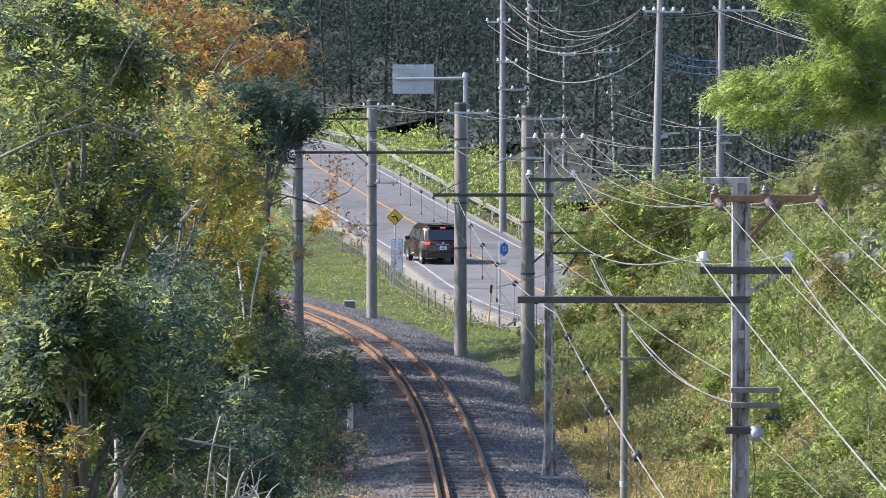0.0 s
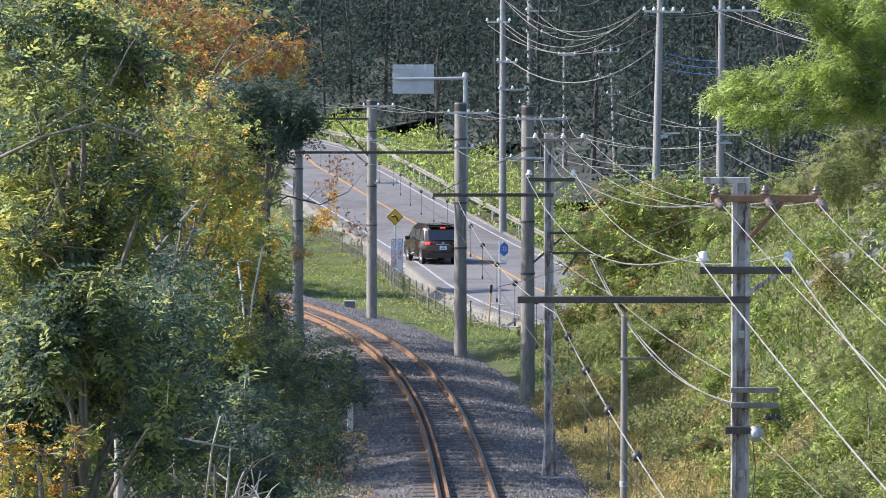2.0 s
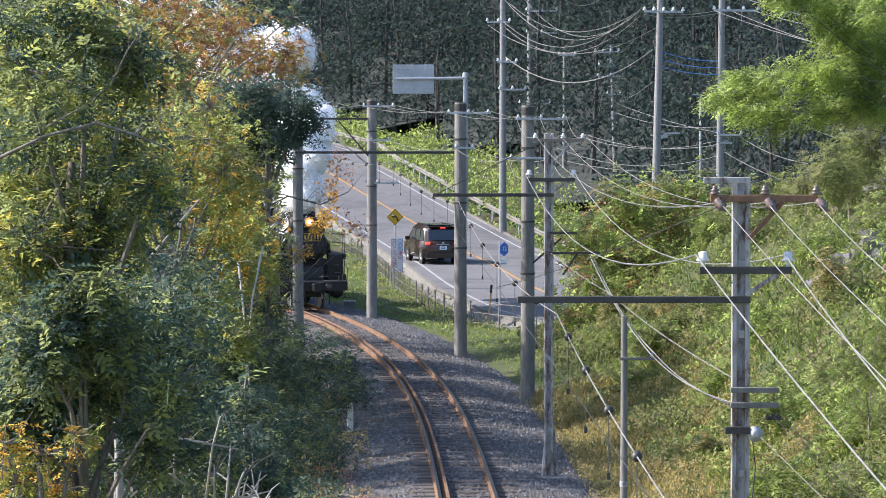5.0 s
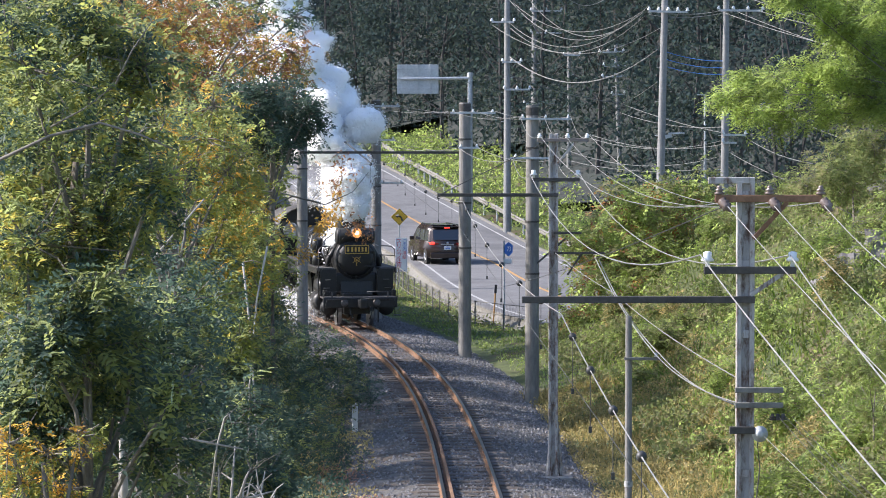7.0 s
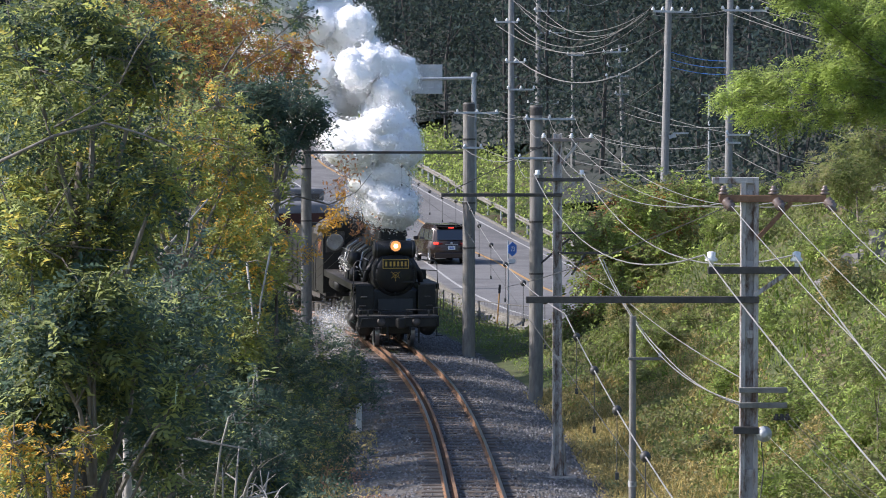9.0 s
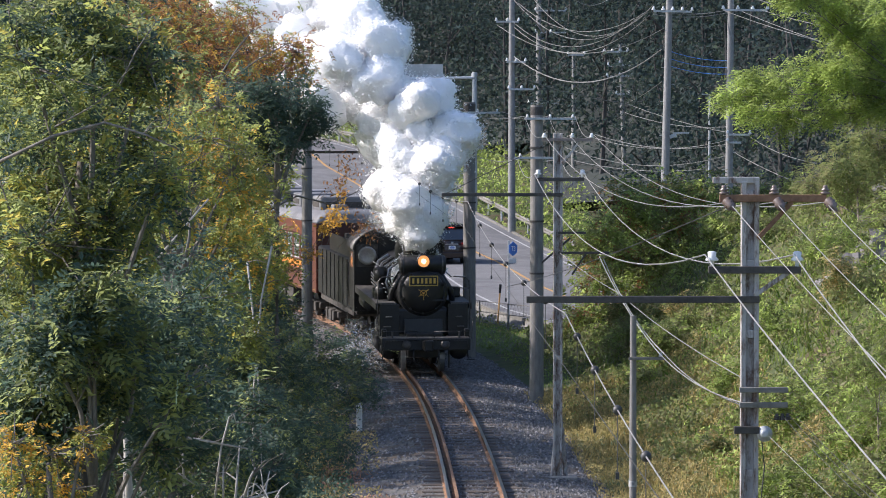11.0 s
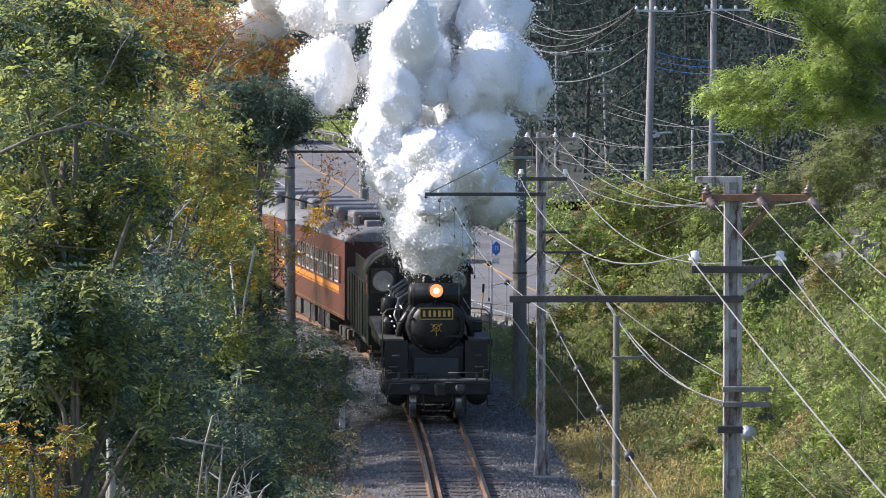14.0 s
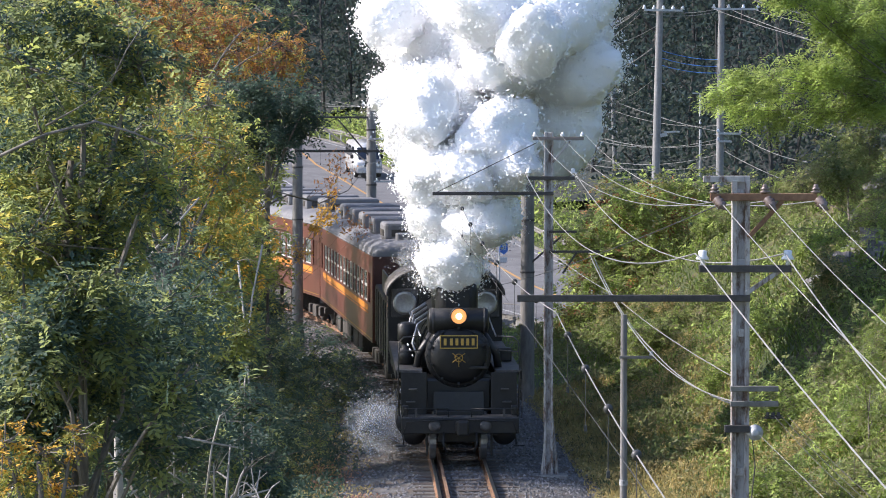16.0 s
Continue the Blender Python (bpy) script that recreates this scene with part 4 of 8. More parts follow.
def make_coach():
    """A saloon coach: plated sides with real window openings, sashes, roof units and running gear."""
    t = thing("passenger_coach", Matrix(), "maroon passenger coach with an orange stripe and grey roof", "railway coach", "coaches of the train")
    L, W = 20.3, 1.42
    for s in (-1, 1):
        side = simple("side_wall", t, MAROON, (s * W, L / 2, 1.56), (0.06, L, 1.06), 0.01)
        simple("upper_panel", side, MAROON, (s * W, L / 2, 3.19), (0.06, L, 0.52), 0.01)
        simple("pillar", side, MAROON, (s * W, 0.28, 2.51), (0.06, 0.55, 0.86), 0.004)
        simple("door", t, DOOR_END_SHADE, (s * (W - 0.03), 0.95, 2.05), (0.05, 0.78, 2.0), 0.01, "dark recessed coach door")
        n, y0, y1 = 13, 1.75, L - 1.75
        pitch = (y1 - y0) / n
        simple("pillar", side, MAROON, (s * W, 1.55, 2.51), (0.06, 0.42, 0.86), 0.004)
        for k in range(n):
            yc = y0 + pitch * (k + 0.5)
            ww = pitch - 0.28
            simple("pillar", side, MAROON, (s * W, y0 + pitch * (k + 1), 2.51), (0.06, 0.28, 0.86), 0.004)
            win = simple("window", t, WINDOW, (s * (W - 0.02), yc, 2.51), (0.012, ww, 0.86), 0.002)
            for z, h in ((2.10, 0.05), (2.52, 0.06), (2.93, 0.05)):
                simple("sash", win, SASH, (s * (W - 0.004), yc, z), (0.022, ww, h), 0.003)
            for dy in (-1, 1):
                simple("sash", win, SASH, (s * (W - 0.004), yc + dy * (ww / 2 - 0.02), 2.51), (0.02, 0.035, 0.8), 0.003)
        simple("pillar", side, MAROON, (s * W, L - 1.6, 2.51), (0.06, 0.4, 0.86), 0.004)
        simple("pillar", side, MAROON, (s * W, L - 0.28, 2.51), (0.06, 0.55, 0.86), 0.004)
        simple("door", t, DOOR_END_SHADE, (s * (W - 0.03), L - 0.95, 2.05), (0.05, 0.78, 2.0), 0.01, "dark recessed coach door")
        simple("stripe", t, ORANGE, (s * (W + 0.033), L / 2, 1.93), (0.008, L - 2.8, 0.17), 0.002, "orange waist stripe")
        simple("pinstripe", t, ORANGE, (s * (W + 0.033), L / 2, 1.79), (0.008, L - 2.8, 0.035), 0.002, "thin orange line")
        simple("pinstripe", t, BRASS, (s * (W + 0.033), L / 2, 1.13), (0.008, L - 0.4, 0.03), 0.002, "thin gold line")
        pipe("gutter", t, ROOF_GREY, [(s * (W + 0.03), 0.0, 3.45), (s * (W + 0.03), L, 3.45)], 0.02)
    simple("interior_floor", t, UNDER, (0, L / 2, 1.08), (2.78, L - 0.1, 0.1), 0.01)
    # Solid filler block; the interior's dimness is put into its dark colour.
    simple("interior_core", t, UNDER, (0, L / 2, 1.75), (1.9, L - 2.6, 1.2), 0.05, "added dark block for the dim coach interior")
    for y in (0.03, L - 0.03):
        # Shadow on the end wall is put into its darker maroon.
        simple("end_wall", t, DOOR_END_SHADE, (0, y, 2.24), (2.8, 0.06, 2.42), 0.01)
        simple("gangway", t, UNDER, (0, y + (-0.2 if y < 1 else 0.2), 2.1), (0.95, 0.36, 2.0), 0.03, "black gangway bellows")
    bm = bmesh.new()
    arc = [(1.46 * math.copysign(abs(math.cos(a)) ** 0.7, math.cos(a)), 3.43 + 0.44 * math.sin(a) ** 0.9) for a in [k * math.pi / 18 for k in range(19)]]
    rings = []
    for y, k in ((-0.02, 0.0), (0.0, 0.62), (0.12, 0.88), (0.3, 1.0), (L - 0.3, 1.0), (L - 0.12, 0.88), (L, 0.62), (L + 0.02, 0.0)):
        rings.append([bm.verts.new((x, y, 3.43 + (z - 3.43) * k)) for x, z in arc])
    for a, b in zip(rings, rings[1:]):
        for k in range(18):
            bm.faces.new((a[k], a[k + 1], b[k + 1], b[k]))
    part("roof", bm, ROOF_GREY, t, "grey arched coach roof", True)
    for y in (0.55, 4.4, 8.2, 12.0, 15.8, 19.6):
        bm = bmesh.new()
        rib = [(x * 1.008, z + 0.015) for x, z in arc]
        r1 = [bm.verts.new((x, y, z)) for x, z in rib]
        r2 = [bm.verts.new((x, y + 0.06, z)) for x, z in rib]
        for k in range(18):
            bm.faces.new((r1[k], r1[k + 1], r2[k + 1], r2[k]))
        part("roof_rib", bm, ROOF_GREY, t)
    for k in range(5):
        y = 2.6 + k * 3.75
        u = simple("roof_unit", t, ROOF_GREY, (0, y, 4.04), (1.9, 1.5, 0.5), 0.09, "grey roof cooling unit")
        simple("grille", u, UNDER, (-0.0, y - 0.755, 4.0), (1.5, 0.02, 0.2), 0.004)
        simple("grille", u, UNDER, (-0.955, y, 4.0), (0.02, 1.1, 0.18), 0.004)
    for y in (0.95, 19.4):
        simple("roof_vent", t, ROOF_GREY, (-0.45, y, 3.92), (0.5, 0.6, 0.24), 0.05)
    for y in (3.2, 17.1):
        bogie(t, y)
    for k, (y, l) in enumerate(((5.6, 1.2), (7.4, 1.6), (9.6, 1.1), (11.4, 1.8), (13.9, 1.2))):
        for s in (-1, 1):
            simple("equipment_box", t, UNDER, (s * 0.95, y, 0.68), (0.75, l, 0.55), 0.03)
    return t



LOCO, LOCO_WHEELS, LOCO_RODS = locomotive()
TENDER = make_tender()
COACH = [make_coach()]
for _ in range(2):
    COACH.append(copy_thing(COACH[0], Matrix()))
tagged(COACH[0], "maroon passenger coach with orange stripe coupled behind the tender")

# ---- smoke and steam ----
SMOKE = steam("thick_white_smoke", 0.06)
SKIN = steam("feathered_white_smoke", 0.35)
WISP = steam("thin_white_vapour", 0.5, 0.8)


def flakes(rng, centres, out, size, jitter):
    """One small ragged scrap of vapour at each centre, turned roughly outwards."""
    n = len(centres)
    nrm = out + rng.normal(size=(n, 3)) * jitter
    nrm /= np.linalg.norm(nrm, axis=1)[:, None]
    a = np.cross(nrm, rng.normal(size=(n, 3)))
    a /= np.linalg.norm(a, axis=1)[:, None]
    b = np.cross(nrm, a)
    ln = (size * rng.uniform(0.5, 1.5, n))[:, None]
    v = np.stack([centres + a * ln, centres - a * ln * 0.6 + b * ln, centres - a * ln * 0.6 - b * ln], 1)
    return v.reshape(-1, 3)


def puff_mesh(seed, material, count, core=True):
    """A billow: a lumpy body with a torn, feathered skin; without a core, a loose wisp."""
    rng = np.random.default_rng(seed + 300)
    off = Vector((seed * 7.3, seed * 3.1, seed * 1.7))

    def reach(n):
        d = sum(a * (1 - 2.2 * abs(noise.noise(n * f + off))) for f, a in ((1.3, 0.26), (3.0, 0.24), (6.5, 0.17)))
        return (0.78 + d * 0.75) * 0.96

    bm = bmesh.new()
    verts, faces = [], []
    if core:
        bmesh.ops.create_icosphere(bm, subdivisions=3, radius=1.0)
        for v in bm.verts:
            n = v.co.normalized()
            v.co = n * reach(n) * 0.93
        bm.verts.index_update()
        verts = [tuple(v.co) for v in bm.verts]
        faces = [tuple(v.index for v in f.verts) for f in bm.faces]
    bm.free()
    d = rng.normal(size=(count, 3))
    d /= np.linalg.norm(d, axis=1)[:, None]
    lump = np.array([reach(Vector(q)) for q in d])
    if core:
        r = lump * (0.90 + np.abs(rng.normal(size=count)) * 0.13)
        fl = flakes(rng, d * r[:, None], d, 0.033, 0.45)
    else:
        r = lump * np.abs(rng.normal(size=count)) * 0.62
        fl = flakes(rng, d * r[:, None], d, 0.06, 1.2)
    b, body = len(verts), len(faces)
    verts += [tuple(q) for q in fl.tolist()]
    faces += [(b + 3 * k, b + 3 * k + 1, b + 3 * k + 2) for k in range(count)]
    me = bpy.data.meshes.new("puff")
    me.from_pydata([(x, y * 1.25, z) for x, y, z in verts], [], faces)
    me.materials.append(material)
    if core:
        me.materials.append(SKIN)
        me.polygons.foreach_set("material_index", [0] * body + [1] * count)
    me.shade_smooth()
    return me


PUFFS = [puff_mesh(k, SMOKE, 2500) for k in range(6)]
WISPS = [puff_mesh(k + 6, WISP, 1500, False) for k in range(3)]


# ---- arms on the concrete poles ----
def feeder_arms(t, x, y, z0, rows):
    """Crossarms with porcelain insulators; rows: height, from, to."""
    for z, a, b, n in rows:
        arm(t, (a, -0.2, z - z0), (b, -0.2, z - z0), 0.06, 0.06, GALV)
        for k in range(n):
            insulator(t, (a + (b - a) * (k + 0.15) / max(1, n - 0.7), -0.2, z - z0 + 0.03), 0.6)


def pole_base(x, y):
    return gz(x, y) - 0.15


feeder_arms(POLE_A, 0, 0, POLE_A.location.z, ((7.3, -0.35, 1.05, 3), (6.25, -0.6, 0.7, 2)))
feeder_arms(POLE_B, 0, 0, POLE_B.location.z, ((7.33, -0.45, 0.95, 3), (6.25, -0.2, 0.45, 2)))
feeder_arms(POLE_C, 0, 0, POLE_C.location.z, ((7.42, -0.35, 0.85, 3), (6.2, -0.1, 0.7, 2), (4.66, 0.1, 1.0, 2)))
arm(POLE_B, (-5.15, 0.3, 6.1 - POLE_B.location.z), (0.1, 0.1, 6.1 - POLE_B.location.z), 0.08, 0.08, DARK_STEEL, "beam", "dark steel beam across the track")
arm(POLE_C, (-2.3, -0.1, 6.97 - POLE_C.location.z), (0.0, -0.1, 6.97 - POLE_C.location.z), 0.06, 0.07, DARK_STEEL, "bracket")
arm(POLE_C, (-1.2, -0.1, 6.9 - POLE_C.location.z), (-0.1, -0.1, 5.6 - POLE_C.location.z), 0.05, 0.05, DARK_STEEL, "brace")
arm(POLE_A, (0.1, -0.1, 4.0), (0.9, -0.1, 4.7), 0.05, 0.05, DARK_STEEL, "brace")


def small_pole():
    t = thing("telephone_pole", Matrix.Translation((3.12, 62, gz(3.12, 62) - 0.2)), "thin weathered wooden pole with a small steel arm", "pole")
    h = 4.27 - t.location.z
    bm = bmesh.new()
    rod(bm, (0, 0, 0), (0, 0, h), 0.07, 0.055, 14)
    part("shaft", bm, CONCRETE, t)
    arm(t, (-0.08, -0.08, h - 0.73), (0.55, -0.08, h - 0.73), 0.04, 0.05, KERB)
    insulator(t, (0.47, -0.08, h - 0.70), 0.5, GALV)
    bm = bmesh.new()
    lathe(bm, [(0.068, h - 2.95), (0.074, h - 2.95), (0.074, h - 2.85), (0.068, h - 2.85)], 14)
    part("plate", bm, ROAD_WHITE, t, "white marking band")


small_pole()


def utility_pole(x, y, r, top, label, arms, lean=0.0):
    z0 = gz(x, y) - 0.3
    t = thing("utility_pole", pose(x, y, z0, 0, lean, 0), label, "utility pole", "utility poles beyond the road")
    h = top - z0
    bm = bmesh.new()
    rod(bm, (0, 0, 0), (0, 0, h), r * 1.2, r * 0.8, 16)
    part("shaft", bm, CONCRETE_BLUE, t)
    for z, a, b, n in arms:
        arm(t, (a, -r - 0.05, z - z0), (b, -r - 0.05, z - z0), 0.08, 0.09, GALV)
        for k in range(n):
            insulator(t, (a + (b - a) * k / max(1, n - 1), -r - 0.05, z - z0 + 0.04), 1.1)
    for k in range(7):
        bm = bmesh.new()
        s = 1 if k % 2 else -1
        rod(bm, (s * r * 0.8, 0, h * 0.35 + k * 0.75), (s * (r + 0.14), 0, h * 0.35 + k * 0.75), 0.012, None, 5)
        part("step_bolt", bm, GALV, t)
    return t


CONCRETE_BLUE = surface("smooth_pole_concrete", (0.19, 0.19, 0.19), (0.29, 0.29, 0.285), 8, 0.85, 0, 0.15, (0.22, 0.22, 0.22), 1.5, 0.4)
U1 = utility_pole(3.06, 185, 0.17, 14.0, "tall grey concrete utility pole beyond the road", ((11.35, -0.8, 0.35, 3), (9.3, -0.25, 0.7, 3), (7.9, -0.15, 1.15, 3)))
U2 = utility_pole(5.17, 215, 0.17, 15.0, "tall grey concrete utility pole among dark trees", ((12.5, -0.2, 1.6, 3), (11.2, -0.2, 1.6, 3), (7.0, -0.6, 1.2, 2)))
U3 = utility_pole(9.35, 160, 0.17, 14.0, "tall grey utility pole with a street lamp beside the bank", ((11.4, -0.7, 1.0, 5),), 1.2)
U4 = utility_pole(12.25, 160, 0.16, 14.0, "tall grey utility pole carrying several cables", ((11.45, -0.35, 1.6, 4), (5.95, -0.1, 0.9, 2), (5.6, -0.1, 0.5, 1)), 0.4)
U5 = utility_pole(9.6, 200, 0.12, 10.4, "slender utility pole with many small fittings", ((9.95, -0.9, 0.4, 4), (9.2, -0.7, 0.5, 3), (8.6, -0.8, 0.6, 3), (7.6, -0.3, 0.4, 2)), -2.0)
U6 = utility_pole(6.9, 205, 0.12, 10.0, "slender grey utility pole among dark trees", ((9.8, -0.3, 0.6, 2),))
arm(U3, (0.15, -0.1, 5.85 - U3.location.z), (0.45, -0.1, 5.95 - U3.location.z), 0.1, 0.16, GALV, "lamp_arm")
arm(U3, (0.3, -0.1, 6.02 - U3.location.z), (1.0, -0.1, 6.05 - U3.location.z), 0.16, 0.07, GALV, "lamp_head", "flat grey street lamp head")


def street_lamp():
    z0 = gz(12.49, 175) - 0.2
    t = thing("street_lamp", Matrix.Translation((12.49, 175, z0)), "slim grey street lamp on a straight pole", "street lamp")
    bm = bmesh.new()
    rod(bm, (0, 0, 0), (0, 0, 7.62 - z0), 0.075, 0.06, 12)
    part("pole", bm, GALV, t)
    arm(t, (-0.42, 0, 7.68 - z0), (0.08, 0, 7.66 - z0), 0.16, 0.06, GALV, "lamp_head")


street_lamp()


def gantry_sign():
    z0 = gz(1.2, 192) - 0.2
    t = thing("gantry_sign", Matrix.Translation((1.2, 192, z0)), "overhead road sign on a grey steel pole, seen from behind", "road sign")
    bm = bmesh.new()
    rod(bm, (0, 0, 0), (0, 0, 8.8 - z0), 0.15, 0.13, 16)
    lathe(bm, [(0.17, 8.55 - z0), (0.17, 8.75 - z0)], 16)
    part("pole", bm, GALV, t)
    bm = bmesh.new()
    rod(bm, (0, -0.05, 8.5 - z0), (-3.7, -0.05, 8.45 - z0), 0.075, 0.065, 12)
    part("mast_arm", bm, GALV, t)
    b = simple("board", t, GALV, (-2.78, 0.12, 8.44 - z0), (2.2, 0.03, 1.55), 0.01, "pale grey back of the sign board")
    for z in (7.95, 8.45, 9.0):
        simple("rail", b, GALV, (-2.78, 0.085, z - z0), (2.2, 0.04, 0.06), 0.005)
    for x in (-3.4, -2.78, -2.1):
        simple("rail", b, GALV, (x, 0.06, 8.44 - z0), (0.06, 0.05, 1.6), 0.005)


def text(name, body, size, at, rot, material, parent, label):
    """Raised lettering, turned into a mesh."""
    cu = bpy.data.curves.new(name, "FONT")
    cu.body, cu.size, cu.extrude, cu.align_x, cu.align_y = body, size, 0.002, "CENTER", "CENTER"
    tmp = bpy.data.objects.new(name, cu)
    scene.collection.objects.link(tmp)
    bpy.context.view_layer.update()
    me = bpy.data.meshes.new_from_object(tmp.evaluated_get(bpy.context.evaluated_depsgraph_get()))
    bpy.data.objects.remove(tmp)
    bpy.data.curves.remove(cu)
    me.materials.clear()
    me.materials.append(material)
    ob = new(name, me)
    ob.parent = parent
    ob.matrix_basis = Matrix.Translation(at) @ rot
    return tagged(ob, label)


SIGN_YELLOW = surface("yellow_sign_paint", (0.62, 0.36, 0.02), (0.72, 0.44, 0.03), 8, 0.5, 0, 0.02)
SIGN_BLACK = surface("black_sign_paint", (0.015, 0.015, 0.015), (0.03, 0.03, 0.03), 8, 0.5, 0, 0.02)
SIGN_WHITE = surface("white_sign_paint", (0.66, 0.66, 0.66), (0.80, 0.80, 0.79), 8, 0.5, 0, 0.02, (0.5, 0.48, 0.45), 4, 0.3)
SIGN_RED = surface("red_sign_paint", (0.50, 0.03, 0.05), (0.60, 0.05, 0.07), 8, 0.5, 0, 0.02)
SIGN_BLUE = surface("blue_sign_paint", (0.03, 0.12, 0.42), (0.05, 0.16, 0.50), 8, 0.5, 0, 0.02)
UPRIGHT = Matrix.Rotation(radians(90), 4, "X")


def roadside_signs():
    z0 = gz(-2.08, 156) - 0.2
    t = thing("warning_sign", Matrix.Translation((-2.08, 156, z0)), "yellow diamond warning sign with a left-curve arrow", "road sign")
    bm = bmesh.new()
    rod(bm, (0, 0.06, 0), (0, 0.06, 2.7 - z0), 0.035, None, 10)
    part("post", bm, GALV, t)
    face = simple("panel", t, SIGN_YELLOW, (0, 0, 2.46 - z0), (0.53, 0.02, 0.53), 0.006, "", Matrix.Rotation(radians(45), 4, "Y"))
    bm = bmesh.new()
    for k in range(4):
        c, s = math.cos(k * math.pi / 2), math.sin(k * math.pi / 2)
        c2, s2 = math.cos((k + 1) * math.pi / 2), math.sin((k + 1) * math.pi / 2)
        rod(bm, (c * 0.345, -0.015, 2.46 - z0 + s * 0.345), (c2 * 0.345, -0.015, 2.46 - z0 + s2 * 0.345), 0.01, None, 5)
    part("border", bm, SIGN_BLACK, face)
    bm = bmesh.new()
    tube(bm, [(0.12, -0.02, 2.28 - z0), (0.10, -0.02, 2.40 - z0), (0.04, -0.02, 2.47 - z0), (-0.06, -0.02, 2.50 - z0)], 0.035, 6)
    rod(bm, (-0.05, -0.02, 2.50 - z0), (-0.19, -0.02, 2.52 - z0), 0.10, 0.005, 8)
    part("arrow", bm, SIGN_BLACK, face, "black left-curving arrow")
    z1 = gz(-1.97, 154) - 0.2
    t = thing("notice_board", Matrix.Translation((-1.97, 154, z1)), "white upright notice board with red and blue vertical lettering", "sign")
    for x in (-0.2, 0.2):
        simple("post", t, GALV, (x, 0.04, (1.6 - z1) / 2), (0.03, 0.03, 1.6 - z1), 0.004)
    b = simple("panel", t, SIGN_WHITE, (0, 0, 0.9 - z1), (0.50, 0.02, 1.45), 0.006)
    for sx in (-0.235, 0.235):
        simple("edge", b, SIGN_BLUE, (sx, -0.012, 0.9 - z1), (0.015, 0.008, 1.4), 0.001)
    left, right = "\u30b9\u30ea\u30c3\u30d7\u6ce8\u610f", "\u3053\u306e\u5148\u51cd\u7d50"
    for k, ch in enumerate(left):
        text("lettering", ch, 0.25, (-0.11, -0.013, 1.48 - z1 - k * 0.205), UPRIGHT, SIGN_RED, b, "red lettering")
    for k, ch in enumerate(right):
        text("lettering", ch, 0.19, (0.13, -0.013, 1.50 - z1 - k * 0.175), UPRIGHT, SIGN_RED if k > 2 else SIGN_BLUE, b, "blue and red lettering")
    simple("bar", b, SIGN_BLUE, (0.0, -0.013, 0.23 - z1), (0.34, 0.006, 0.03), 0.001)
    x, y = 2.15, 130.5
    z2 = gz(x, y) - 0.2
    t = thing("route_sign", Matrix.Translation((x, y, z2)), "blue hexagonal route sign on a thin grey post", "road sign")
    bm = bmesh.new()
    rod(bm, (-0.1, 0, 0), (-0.1, 0, 2.55 - z2), 0.035, None, 10)
    part("post", bm, GALV, t)
    turn = Matrix.Rotation(radians(50), 4, "Z")
    bm = bmesh.new()
    lathe(bm, [(0.26, 0), (0.26, 0.02)], 6, turn @ UPRIGHT @ Matrix.Rotation(radians(30), 4, "Z"))
    hexa = part("panel", bm, SIGN_BLUE, t)
    hexa.matrix_basis = Matrix.Translation((0.05, -0.05, 2.25 - z2))
    text("lettering", "73", 0.24, turn @ Vector((0, -0.03, 0)), turn @ UPRIGHT, SIGN_WHITE, hexa, "white route number")
    simple("sub_panel", t, SIGN_WHITE, (0.04, -0.05, 1.82 - z2), (0.26, 0.02, 0.17), 0.004)
    x, y = 1.66, 131.5
    z3 = gz(x, y) - 0.1
    t = thing("delineator", pose(x, y, z3, 0, 4, 0), "thin roadside delineator post with a dark reflector", "road post")
    bm = bmesh.new()
    rod(bm, (0, 0, 0), (0, 0, 1.3), 0.03, None, 8)
    part("post", bm, ROAD_ORANGE, t)
    simple("reflector", t, SIGN_BLACK, (0, -0.03, 1.42), (0.09, 0.04, 0.32), 0.01)
    t = thing("distance_post", Matrix.Translation((-2.28, 88.5, gz(-2.28, 88.5) - 0.1)), "short white concrete marker post beside the ballast", "marker post")
    simple("post", t, SIGN_WHITE, (0, 0, 0.5), (0.14, 0.12, 0.9), 0.02)
    t = thing("cable_box", Matrix.Translation((-3.55, 137, -0.45)), "small pale grey box beside the ballast", "box")
    simple("body", t, KERB, (0, 0, 0.2), (0.42, 0.3, 0.42), 0.02)
    simple("lid", t, GALV, (0, 0, 0.42), (0.46, 0.34, 0.04), 0.01)


gantry_sign()


# ---- fence and guard rail ----
FENCE_GREY = surface("dull_fence_wire", (0.10, 0.10, 0.095), (0.18, 0.175, 0.165), 10, 0.7, 0.2, 0.0)

